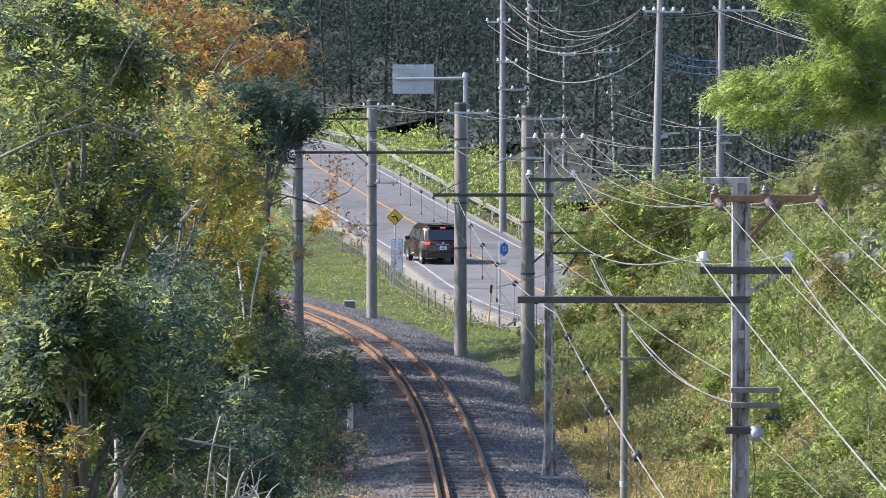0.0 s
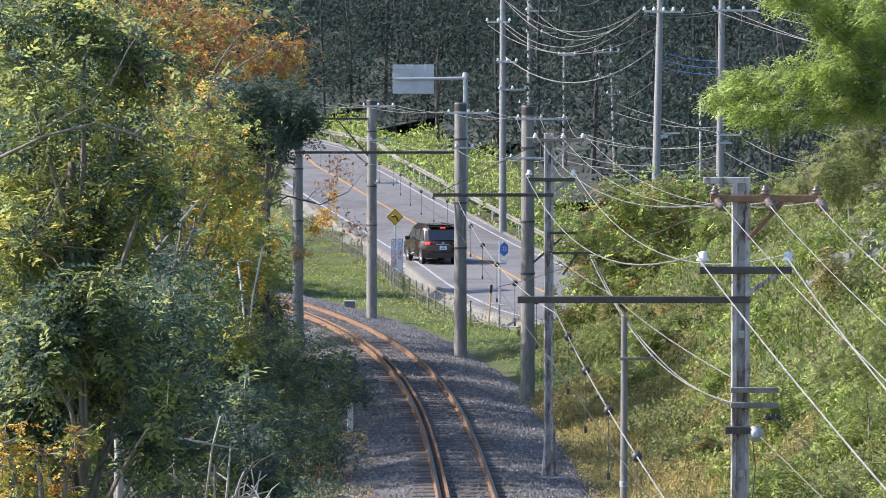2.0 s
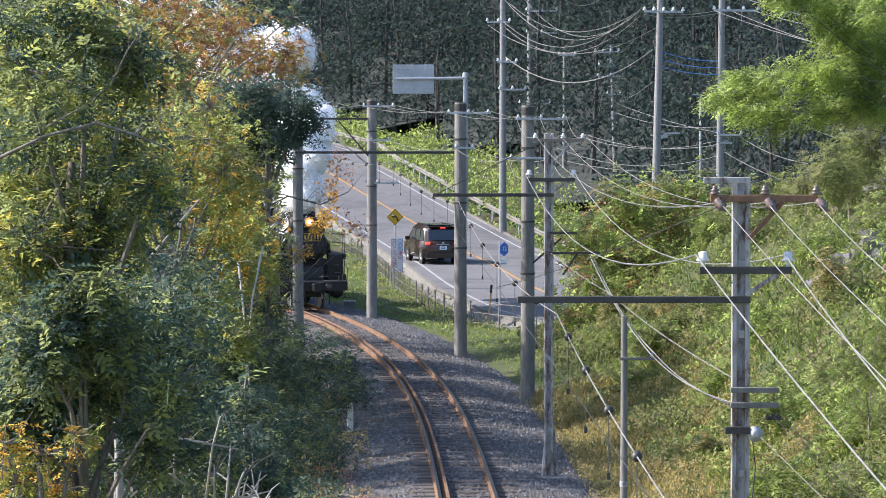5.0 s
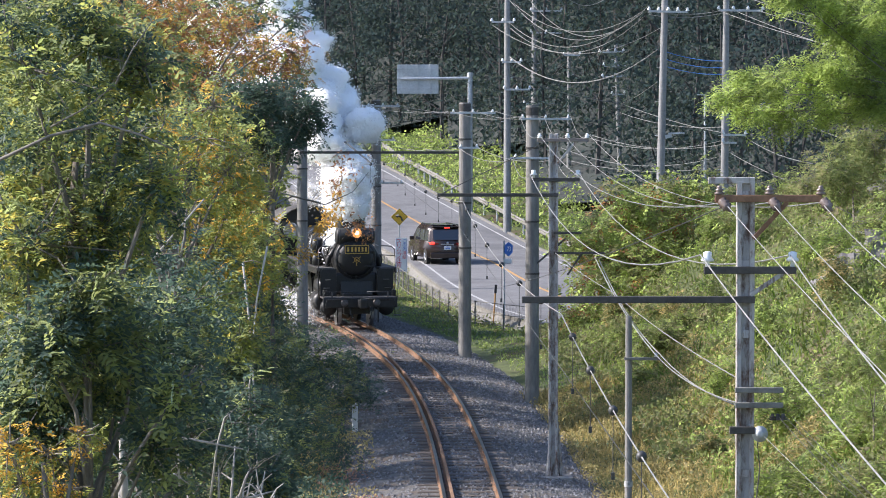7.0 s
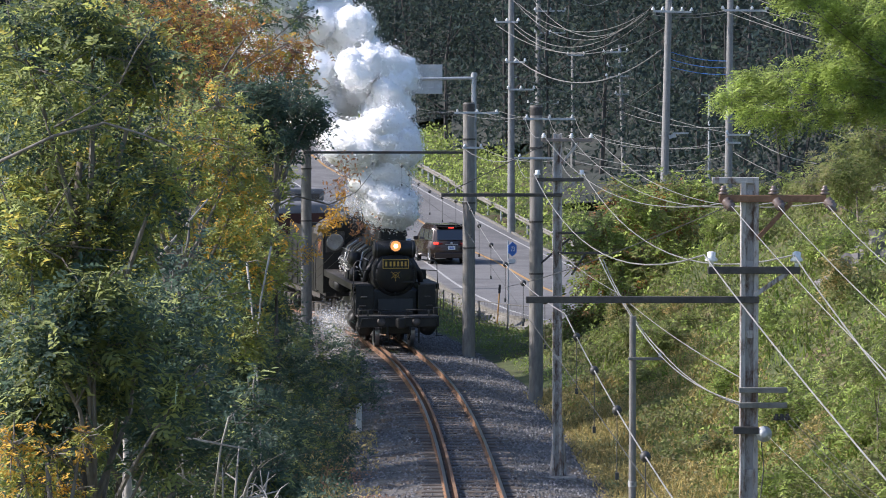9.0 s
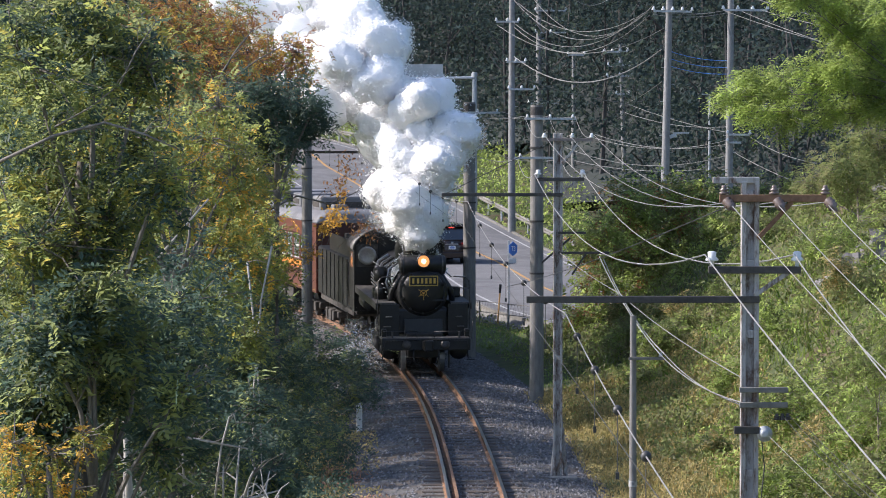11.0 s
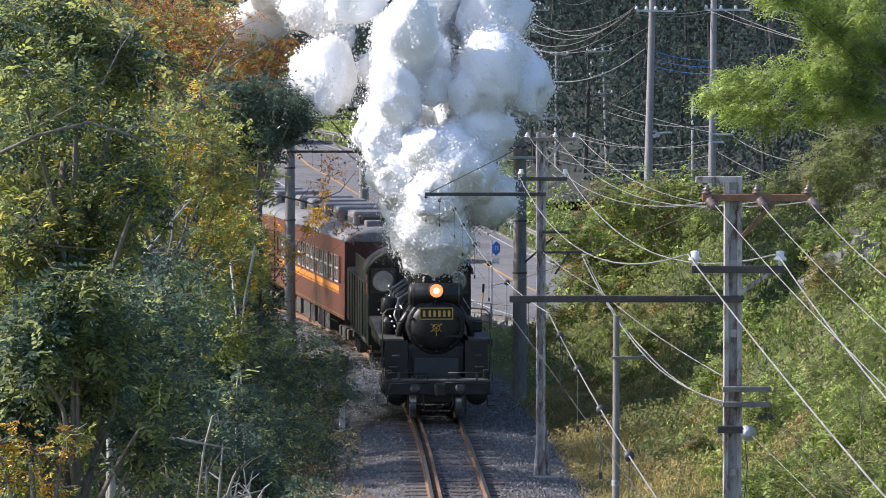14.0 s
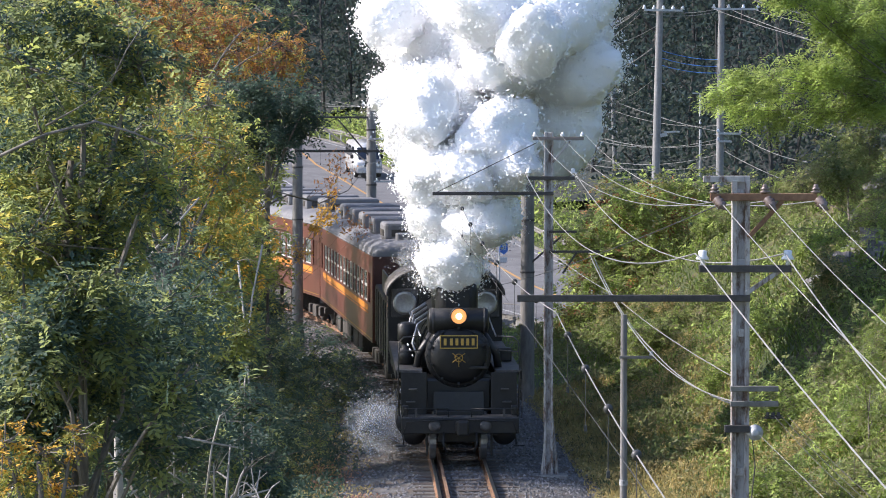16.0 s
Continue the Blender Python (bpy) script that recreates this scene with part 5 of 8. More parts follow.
def fence():
    pts = [p for p in ROAD_LINE if 121 < p.y < 206]
    f = tagged(new("fence"), "low grey steel mesh fence along the roadside", "fence")
    nodes = []
    for i in range(len(pts)):
        d = (pts[min(i + 1, len(pts) - 1)] - pts[max(i - 1, 0)]).to_2d().normalized()
        q = pts[i].to_2d() - Vector((-d.y, d.x)) * 5.5
        nodes.append(Vector((q.x, q.y, gz(q.x, q.y))))
    line = smooth_line([tuple(n) for n in nodes], 2.0)
    for a in line[::1]:
        bm = bmesh.new()
        rod(bm, (a.x, a.y, a.z - 0.2), (a.x, a.y, a.z + 0.92), 0.026, None, 8)
        part("post", bm, KERB, f)
    for h in (0.15, 0.52, 0.9):
        curve_wire("rail", [a + Vector((0, 0, h)) for a in line], 0.013, KERB, f)
    for a, b in zip(line, line[1:]):
        n = max(2, int((b - a).length / 0.3))
        bm = bmesh.new()
        for k in range(n):
            p, q = a.lerp(b, k / n), a.lerp(b, (k + 1.0) / n)
            rod(bm, p + Vector((0, 0, 0.15)), q + Vector((0, 0, 0.9)), 0.003, None, 3)
            rod(bm, q + Vector((0, 0, 0.15)), p + Vector((0, 0, 0.9)), 0.003, None, 3)
        part("mesh_panel", bm, FENCE_GREY, f)


def guard_rail():
    pts = [p for p in ROAD_LINE if 128 < p.y < 250]
    f = tagged(new("guard_rail"), "white corrugated guard rail half buried in vines", "guard rail")
    nodes = []
    for i in range(len(pts)):
        d = (pts[min(i + 1, len(pts) - 1)] - pts[max(i - 1, 0)]).to_2d().normalized()
        q = pts[i].to_2d() + Vector((-d.y, d.x)) * 4.9
        nodes.append((q.x, q.y, pts[i].z))
    line = smooth_line(nodes, 3.0)
    for a in line:
        bm = bmesh.new()
        rod(bm, (a.x, a.y, a.z - 0.3), (a.x, a.y, a.z + 0.6), 0.06, None, 8)
        part("post", bm, GALV, f)
    verts, faces = [], []
    prof = [(0, 0.30), (0.05, 0.35), (0.05, 0.40), (0, 0.44), (0.05, 0.48), (0.05, 0.53), (0, 0.58)]
    for a in line:
        for dx, h in prof:
            verts.append((a.x - 0.07 - dx, a.y, a.z + h))
    k = len(prof)
    for i in range(len(line) - 1):
        for j in range(k - 1):
            faces.append((i * k + j, i * k + j + 1, (i + 1) * k + j + 1, (i + 1) * k + j))
    from_lists("beam", verts, faces, KERB, f)


# ---- vehicles ----
VAN_PAINT = surface("dark_metallic_brown_paint", (0.035, 0.025, 0.022), (0.05, 0.036, 0.032), 3, 0.22, 0.3, 0.0, gloss=0.7)
VAN_ROOF = surface("glossy_dark_roof", (0.05, 0.055, 0.06), (0.07, 0.075, 0.08), 3, 0.15, 0.3, 0.0, gloss=0.8)
SILVER_PAINT = surface("silver_car_paint", (0.50, 0.50, 0.50), (0.62, 0.62, 0.61), 3, 0.25, 0.3, 0.0)
TYRE = surface("tyre_rubber", (0.015, 0.015, 0.015), (0.035, 0.035, 0.035), 10, 0.85, 0, 0.1)
ALLOY = surface("alloy_rim", (0.40, 0.40, 0.41), (0.60, 0.60, 0.61), 10, 0.3, 0.8, 0.0)
TAIL_RED = glowing("red_tail_light", (0.85, 0.05, 0.03), 1.6)
TAIL_DARK = surface("red_reflector", (0.25, 0.01, 0.01), (0.35, 0.02, 0.02), 10, 0.2, 0, 0.0)


def hull(parent, name, material, prof, half, tuck, bevel=0.06):
    """A body from its side outline: (distance back, height), narrowing by tuck towards its top."""
    bm = bmesh.new()
    top = max(z for _, z in prof)
    rows = []
    for s in (-1, 1):
        rows.append([bm.verts.new((s * (half - tuck * max(0, (z - 0.95) / (top - 0.95))), y, z)) for y, z in prof])
    bm.faces.new(rows[0])
    bm.faces.new(rows[1][::-1])
    n = len(prof)
    for k in range(n):
        bm.faces.new((rows[0][k], rows[0][(k + 1) % n], rows[1][(k + 1) % n], rows[1][k]))
    bmesh.ops.recalc_face_normals(bm, faces=bm.faces[:])
    bmesh.ops.bevel(bm, geom=bm.edges[:], offset=bevel, segments=2, affect="EDGES")
    return part(name, bm, material, parent, "", True)


def car_wheel(parent, x, y, r):
    s = 1 if x > 0 else -1
    bm = bmesh.new()
    lathe(bm, [(r * 0.66, -0.1), (r * 0.94, -0.1), (r, -0.06), (r, 0.06), (r * 0.94, 0.1), (r * 0.66, 0.1)], 24, Matrix.Translation((x, y, r)) @ Matrix.Rotation(radians(90), 4, "Y"))
    w = part("wheel", bm, TYRE, parent, "", True)
    bm = bmesh.new()
    lathe(bm, [(0.04, 0.0), (r * 0.3, 0.01), (r * 0.66, -0.01), (r * 0.68, 0.02)], 20, Matrix.Translation((x + s * 0.09, y, r)) @ Matrix.Rotation(radians(90), 4, "Y"))
    for k in range(5):
        a = 2 * math.pi * k / 5
        rod(bm, (x + s * 0.1, y, r), (x + s * 0.1, y + math.cos(a) * r * 0.64, r + math.sin(a) * r * 0.64), 0.04, 0.03, 5)
    part("rim", bm, ALLOY, w, "silver alloy rim")


def side_glass(t, half, tuck, y0, y1, z0, z1, top):
    """A pane on each side that leans with the body."""
    for s in (-1, 1):
        w0, w1 = half - tuck * (z0 - 0.95) / (top - 0.95) + 0.006, half - tuck * (z1 - 0.95) / (top - 0.95) + 0.006
        bm = bmesh.new()
        v = [bm.verts.new((s * w, y, z)) for w, y, z in ((w0, y0, z0), (w0, y1, z0), (w1, y1 - 0.02, z1), (w1, y0 + 0.06, z1))]
        u = [bm.verts.new((s * (w - 0.02), y, z)) for w, y, z in ((w0, y0, z0), (w0, y1, z0), (w1, y1 - 0.02, z1), (w1, y0 + 0.06, z1))]
        bm.faces.new(v)
        bm.faces.new(u[::-1])
        for k in range(4):
            bm.faces.new((v[k], v[(k + 1) % 4], u[(k + 1) % 4], u[k]))
        part("side_window", bm, CAR_GLASS, t)


def minivan():
    """Its rear faces the viewer: local y runs from the rear bumper forward."""
    t = thing("minivan", pose(0.0, 168.6, -0.26, 0, 0, 13), "dark brown minivan stopped at the road's edge with brake lights on", "car")
    prof = [(0.0, 0.32), (-0.02, 0.75), (0.06, 1.05), (0.22, 1.62), (0.34, 1.80), (1.6, 1.86), (2.7, 1.83), (3.1, 1.74), (3.95, 1.12), (4.6, 0.98), (4.7, 0.6), (4.66, 0.28)]
    hull(t, "body", VAN_PAINT, prof, 0.86, 0.14)
    simple("roof_panel", t, VAN_ROOF, (0, 1.6, 1.85), (1.28, 2.5, 0.03), 0.012, "glossy roof reflecting the sky", Matrix.Rotation(radians(-0.4), 4, "X"))
    for x in (-0.58, 0.58):
        simple("roof_rail", t, VAN_ROOF, (x, 1.6, 1.872), (0.05, 2.4, 0.04), 0.01)
    simple("rear_window", t, CAR_GLASS, (0, 0.115, 1.40), (1.34, 0.03, 0.52), 0.02, "tinted rear window", Matrix.Rotation(radians(-15), 4, "X"))
    for a, b in ((0.5, 1.25), (1.32, 2.3), (2.37, 3.2)):
        side_glass(t, 0.86, 0.14, a, b, 1.12, 1.62, 1.86)
    simple("spoiler", t, VAN_PAINT, (0, 0.22, 1.79), (1.36, 0.32, 0.05), 0.015)
    simple("high_brake_light", t, TAIL_RED, (0, 0.08, 1.73), (0.26, 0.04, 0.04), 0.006, "lit red brake light")
    for s in (-1, 1):
        simple("tail_light", t, TAIL_RED, (s * 0.74, 0.02, 1.02), (0.22, 0.14, 0.11), 0.02, "lit red tail light")
        simple("tail_lens", t, TAIL_DARK, (s * 0.60, 0.0, 1.0), (0.34, 0.06, 0.06), 0.01)
        simple("reflector", t, TAIL_DARK, (s * 0.72, -0.03, 0.42), (0.16, 0.03, 0.06), 0.006)
        simple("mirror", t, VAN_PAINT, (s * 0.99, 3.25, 1.15), (0.22, 0.12, 0.17), 0.03)
        for y in (0.95, 3.8):
            car_wheel(t, s * 0.76, y, 0.33)
    simple("garnish", t, ALLOY, (0, -0.005, 0.96), (0.62, 0.03, 0.04), 0.008, "chrome strip")
    bm = bmesh.new()
    lathe(bm, [(0.02, 0), (0.06, 0.005), (0.06, 0.02), (0.02, 0.025)], 14, Matrix.Translation((0, -0.02, 1.02)) @ Matrix.Rotation(radians(90), 4, "X"))
    part("badge", bm, ALLOY, t, "plain chrome badge", True)
    p = simple("number_plate", t, SIGN_WHITE, (0, -0.035, 0.80), (0.34, 0.02, 0.17), 0.005, "white plate with plain green bars")
    simple("bar", p, SIGN_BLUE, (0, -0.048, 0.785), (0.22, 0.006, 0.05), 0.001)
    simple("bar", p, SIGN_BLUE, (0, -0.048, 0.845), (0.12, 0.006, 0.02), 0.001)
    simple("bumper", t, VAN_PAINT, (0, 0.0, 0.45), (1.66, 0.16, 0.28), 0.05)
    for y in (0.95, 3.8):
        for s in (-1, 1):
            bm = bmesh.new()
            lathe(bm, [(0.30, -0.02), (0.39, -0.02), (0.39, 0.02), (0.30, 0.02)], 20, Matrix.Translation((s * 0.845, y, 0.34)) @ Matrix.Rotation(radians(90), 4, "Y"))
            part("wheel_arch", bm, TYRE, t)
    return t


def small_van():
    """Its front faces along local -y."""
    t = thing("microvan", Matrix(), "silver boxy microvan driving down the road", "car")
    prof = [(0.0, 0.30), (-0.02, 0.85), (0.18, 1.0), (0.75, 1.72), (1.0, 1.85), (3.2, 1.87), (3.38, 1.7), (3.4, 0.3)]
    hull(t, "body", SILVER_PAINT, prof, 0.74, 0.10)
    simple("windscreen", t, CAR_GLASS, (0, 0.46, 1.36), (1.22, 0.03, 0.80), 0.02, "", Matrix.Rotation(radians(-38.5), 4, "X"))
    for a, b in ((0.95, 1.75), (1.82, 2.55), (2.6, 3.25)):
        side_glass(t, 0.74, 0.10, a, b, 1.08, 1.65, 1.87)
    simple("grille", t, SIGN_BLACK, (0, -0.025, 0.72), (0.6, 0.03, 0.12), 0.01)
    simple("bumper", t, SILVER_PAINT, (0, 0.0, 0.42), (1.44, 0.14, 0.26), 0.04)
    p = simple("number_plate", t, SIGN_YELLOW, (0, -0.085, 0.46), (0.33, 0.02, 0.165), 0.004, "yellow plate with a plain black bar")
    simple("bar", p, SIGN_BLACK, (0, -0.098, 0.45), (0.2, 0.006, 0.05), 0.001)
    for s in (-1, 1):
        simple("headlight", t, PORCELAIN, (s * 0.55, -0.005, 0.78), (0.3, 0.06, 0.2), 0.03, "clear headlight")
        simple("mirror", t, SIGN_BLACK, (s * 0.86, 0.75, 1.15), (0.18, 0.1, 0.22), 0.03)
        for y in (0.55, 2.9):
            car_wheel(t, s * 0.65, y, 0.27)
    return t


# ---- rocks on the bank ----
def rocks():
    rng = random.Random(21)
    shapes = []
    for k in range(5):
        bm = bmesh.new()
        bmesh.ops.create_cube(bm, size=1)
        bmesh.ops.subdivide_edges(bm, edges=bm.edges[:], cuts=3, use_grid_fill=True)
        for v in bm.verts:
            n = noise.noise(v.co * 2.2 + Vector((k * 5, 0, 0)))
            v.co *= 0.85 + 0.28 * n
            v.co += Vector((rng.uniform(-1, 1), rng.uniform(-1, 1), rng.uniform(-1, 1))) * 0.03
        me = bpy.data.meshes.new("boulder")
        bm.to_mesh(me)
        bm.free()
        me.materials.append(ROCK)
        shapes.append(me)
    for x, y, s in ((11.26, 95, 0.6), (12.0, 98, 0.7), (11.6, 96, 0.5), (9.75, 90, 0.55), (9.9, 88, 0.5), (10.8, 90, 0.6), (9.6, 86, 0.55), (10.6, 92, 0.5), (11.2, 92, 0.65), (10.2, 87, 0.5), (10.5, 89, 0.45), (11.0, 94, 0.5), (9.2, 87.5, 0.4), (11.8, 93, 0.6), (10.9, 86.5, 0.5), (10.2, 84.5, 0.45)):
        ob = new("boulder", shapes[rng.randrange(5)])
        ob.matrix_basis = pose(x, y, gz(x, y) + 0.28 * s, rng.uniform(-15, 15), rng.uniform(-15, 15), rng.uniform(0, 90)) @ Matrix.Diagonal((s * 1.5, s * 1.2, s * 1.1, 1))
        tagged(ob, "weathered grey boulder set in the grassy bank", "boulder", "boulders of the bank")


WIRES = (
    ("messenger_wire", (1.27, 40.2, 5.71), (0.34, 77.5, 5.72), 0.30, 0.007),
    ("messenger_wire", (0.34, 77.5, 5.72), (-1.66, 113.0, 5.79), 0.30, 0.007),
    ("messenger_wire", (-1.66, 113.0, 5.79), (-4.91, 140.0, 5.74), 0.30, 0.007),
    ("messenger_wire", (1.27, 40.2, 5.71), (1.63, 20.0, 5.42), 0.12, 0.007),
    ("contact_wire", (1.27, 40.2, 5.10), (0.27, 77.5, 5.16), 0.02, 0.005),
    ("contact_wire", (0.27, 77.5, 5.16), (-1.56, 113.0, 5.17), 0.02, 0.005),
    ("contact_wire", (1.27, 40.2, 5.10), (1.61, 22.0, 5.27), 0.00, 0.005),
    ("contact_wire", (-1.56, 113.0, 5.17), (-4.91, 140.0, 5.12), 0.02, 0.005),
    ("overhead_cable", (1.77, 77.5, 6.32), (2.82, 40.2, 6.37), 0.75, 0.009),
    ("overhead_cable", (2.82, 77.5, 6.35), (3.82, 40.2, 6.37), 0.75, 0.009),
    ("overhead_cable", (2.82, 40.2, 6.37), (3.10, 23.0, 5.39), 0.05, 0.009),
    ("overhead_cable", (3.82, 40.2, 6.37), (3.36, 25.0, 5.83), 0.05, 0.009),
    ("overhead_cable", (1.76, 97.0, 6.21), (1.77, 77.5, 6.32), 0.25, 0.008),
    ("overhead_cable", (2.92, 97.0, 6.21), (2.82, 77.5, 6.32), 0.25, 0.008),
    ("overhead_cable", (0.35, 112.0, 6.25), (1.76, 97.0, 6.21), 0.20, 0.008),
    ("overhead_cable", (0.95, 112.0, 6.25), (2.92, 97.0, 6.21), 0.20, 0.008),
    ("overhead_cable", (-2.63, 130.0, 6.17), (0.35, 112.0, 6.25), 0.20, 0.008),
    ("overhead_cable", (-1.91, 130.0, 6.17), (0.95, 112.0, 6.25), 0.20, 0.008),
    ("overhead_cable", (1.98, 77.5, 7.15), (3.11, 40.2, 6.96), 0.55, 0.006),
    ("overhead_cable", (3.11, 40.2, 6.93), (3.50, 26.0, 5.85), 0.05, 0.006),
    ("overhead_cable", (2.52, 77.5, 7.15), (3.63, 40.2, 6.96), 0.55, 0.006),
    ("overhead_cable", (3.63, 40.2, 6.93), (3.63, 27.0, 6.20), 0.05, 0.006),
    ("overhead_cable", (3.05, 77.5, 7.15), (4.19, 40.2, 6.96), 0.55, 0.006),
    ("overhead_cable", (4.19, 40.2, 6.93), (3.76, 28.0, 6.57), 0.05, 0.006),
    ("overhead_cable", (1.96, 97.0, 7.37), (1.98, 77.5, 7.15), 0.25, 0.006),
    ("overhead_cable", (2.60, 97.0, 7.37), (2.52, 77.5, 7.15), 0.25, 0.006),
    ("overhead_cable", (3.31, 97.0, 7.37), (3.05, 77.5, 7.15), 0.25, 0.006),
    ("overhead_cable", (0.11, 112.0, 7.39), (1.96, 97.0, 7.37), 0.15, 0.006),
    ("overhead_cable", (0.88, 112.0, 7.39), (2.60, 97.0, 7.37), 0.15, 0.006),
    ("overhead_cable", (1.47, 112.0, 7.39), (3.31, 97.0, 7.37), 0.15, 0.006),
    ("overhead_cable", (-2.93, 130.0, 7.45), (0.11, 112.0, 7.39), 0.15, 0.006),
    ("overhead_cable", (-5.84, 150.0, 7.43), (-2.93, 130.0, 7.45), 0.15, 0.006),
    ("overhead_cable", (-2.28, 130.0, 7.45), (0.88, 112.0, 7.39), 0.15, 0.006),
    ("overhead_cable", (-5.09, 150.0, 7.43), (-2.28, 130.0, 7.45), 0.15, 0.006),
    ("overhead_cable", (-1.71, 130.0, 7.45), (1.47, 112.0, 7.39), 0.15, 0.006),
    ("overhead_cable", (-4.44, 150.0, 7.43), (-1.71, 130.0, 7.45), 0.15, 0.006),
    ("overhead_cable", (3.15, 77.0, 4.56), (3.58, 62.0, 3.61), 0.15, 0.012),
    ("overhead_cable", (3.58, 62.0, 3.61), (3.26, 40.2, 4.71), 0.12, 0.009),
    ("overhead_cable", (3.24, 77.0, 4.50), (3.66, 62.0, 3.61), 0.20, 0.012),
    ("overhead_cable", (3.66, 62.0, 3.61), (3.32, 40.2, 4.66), 0.12, 0.009),
    ("overhead_cable", (3.25, 70.0, 4.19), (3.26, 40.2, 4.98), 0.08, 0.007),
    ("overhead_cable", (2.32, 77.5, 4.62), (3.25, 70.0, 4.19), 0.05, 0.007),
    ("stay_wire", (3.70, 40.2, 4.56), (3.40, 29.0, 4.86), 0.03, 0.004),
    ("stay_wire", (3.78, 40.2, 4.56), (3.52, 29.0, 4.82), 0.03, 0.004),
    ("stay_wire", (3.85, 40.2, 4.56), (3.63, 29.0, 4.79), 0.03, 0.004),
    ("overhead_cable", (3.54, 40.2, 4.34), (3.28, 30.0, 4.72), 0.00, 0.004),
    ("stay_wire", (3.05, 40.2, 6.90), (1.46, 97.0, 2.78), 0.10, 0.007),
    ("stay_wire", (-0.17, 77.0, 5.89), (2.02, 77.6, 6.96), 0.00, 0.009),
    ("stay_wire", (-4.86, 130.0, 7.08), (-2.48, 118.0, 5.62), 0.00, 0.035),
    ("overhead_cable", (2.31, 185.0, 11.19), (9.41, 160.0, 10.67), 1.30, 0.014),
    ("overhead_cable", (3.07, 185.0, 11.39), (8.45, 160.0, 11.32), 1.41, 0.014),
    ("overhead_cable", (3.35, 185.0, 12.34), (8.73, 160.0, 11.47), 1.22, 0.014),
    ("overhead_cable", (4.08, 185.0, 12.63), (8.90, 160.0, 11.67), 1.68, 0.014),
    ("overhead_cable", (3.15, 185.0, 12.49), (8.65, 160.0, 11.37), 1.62, 0.014),
    ("overhead_cable", (3.15, 185.0, 11.10), (8.73, 160.0, 11.22), 1.49, 0.014),
    ("overhead_cable", (3.15, 185.0, 9.60), (9.28, 160.0, 9.72), 1.41, 0.025),
    ("overhead_cable", (3.15, 185.0, 8.65), (9.64, 200.0, 7.11), 0.23, 0.021),
    ("overhead_cable", (9.64, 200.0, 7.11), (9.29, 160.0, 8.30), 0.10, 0.012),
    ("blue_cable", (9.61, 160.0, 9.65), (12.21, 160.0, 9.22), 0.12, 0.014),
    ("blue_cable", (9.61, 160.0, 9.32), (12.21, 160.0, 8.92), 0.12, 0.014),
    ("blue_cable", (9.61, 160.0, 9.00), (12.21, 160.0, 8.63), 0.12, 0.014),
    ("overhead_cable", (8.90, 160.0, 11.42), (12.25, 160.0, 11.47), 0.17, 0.012),
    ("overhead_cable", (8.90, 160.0, 11.27), (12.25, 160.0, 11.35), 0.17, 0.012),
    ("overhead_cable", (11.95, 160.0, 11.47), (13.06, 120.0, 9.42), 0.09, 0.012),
    ("overhead_cable", (12.78, 160.0, 11.42), (14.56, 120.0, 8.96), 0.13, 0.012),
    ("overhead_cable", (13.65, 160.0, 11.47), (14.94, 120.0, 9.71), 0.13, 0.012),
    ("overhead_cable", (13.15, 160.0, 12.05), (14.93, 120.0, 9.89), 0.13, 0.012),
    ("overhead_cable", (12.32, 160.0, 8.17), (13.08, 120.0, 6.42), 0.11, 0.012),
    ("overhead_cable", (13.18, 160.0, 5.87), (12.14, 120.0, 5.58), 0.18, 0.012),
    ("overhead_cable", (12.50, 160.0, 5.17), (11.58, 120.0, 4.90), 0.07, 0.012),
    ("overhead_cable", (6.68, 170.0, 5.83), (12.68, 160.0, 5.62), 0.47, 0.011),
    ("overhead_cable", (6.55, 170.0, 5.69), (12.27, 160.0, 5.72), 0.47, 0.011),
    ("overhead_cable", (5.35, 170.0, 5.19), (12.28, 160.0, 5.05), 0.66, 0.011),
    ("overhead_cable", (5.75, 170.0, 4.58), (11.18, 160.0, 4.42), 0.26, 0.011),
    ("overhead_cable", (8.27, 170.0, 7.24), (12.92, 160.0, 5.92), 0.16, 0.011),
    ("overhead_cable", (8.14, 170.0, 6.84), (12.27, 160.0, 6.30), 0.26, 0.011),
    ("stay_wire", (8.60, 160.0, 11.17), (8.66, 190.0, 2.80), 0.00, 0.009),
    ("stay_wire", (2.66, 185.0, 11.04), (0.49, 195.0, 6.93), 0.00, 0.011),
    ("overhead_cable", (6.41, 190.0, 12.60), (8.20, 190.0, 12.60), 0.30, 0.012),
    ("overhead_cable", (9.26, 200.0, 9.71), (8.95, 200.0, 9.08), 0.00, 0.007),
    ("overhead_cable", (10.04, 200.0, 10.02), (9.89, 200.0, 7.99), 0.00, 0.007),
    ("overhead_cable", (8.95, 200.0, 8.46), (8.64, 200.0, 6.58), 0.00, 0.007),
)
LOOKS = {"messenger_wire": (WIRE, "bright twisted messenger wire over the track"), "contact_wire": (WIRE_DARK, "taut contact wire over the track"),
         "overhead_cable": (WIRE, "pale sagging overhead cable between poles"), "stay_wire": (WIRE_DARK, "thin dark stay wire between poles"), "blue_cable": (WIRE_BLUE, "blue insulated cable between utility poles")}


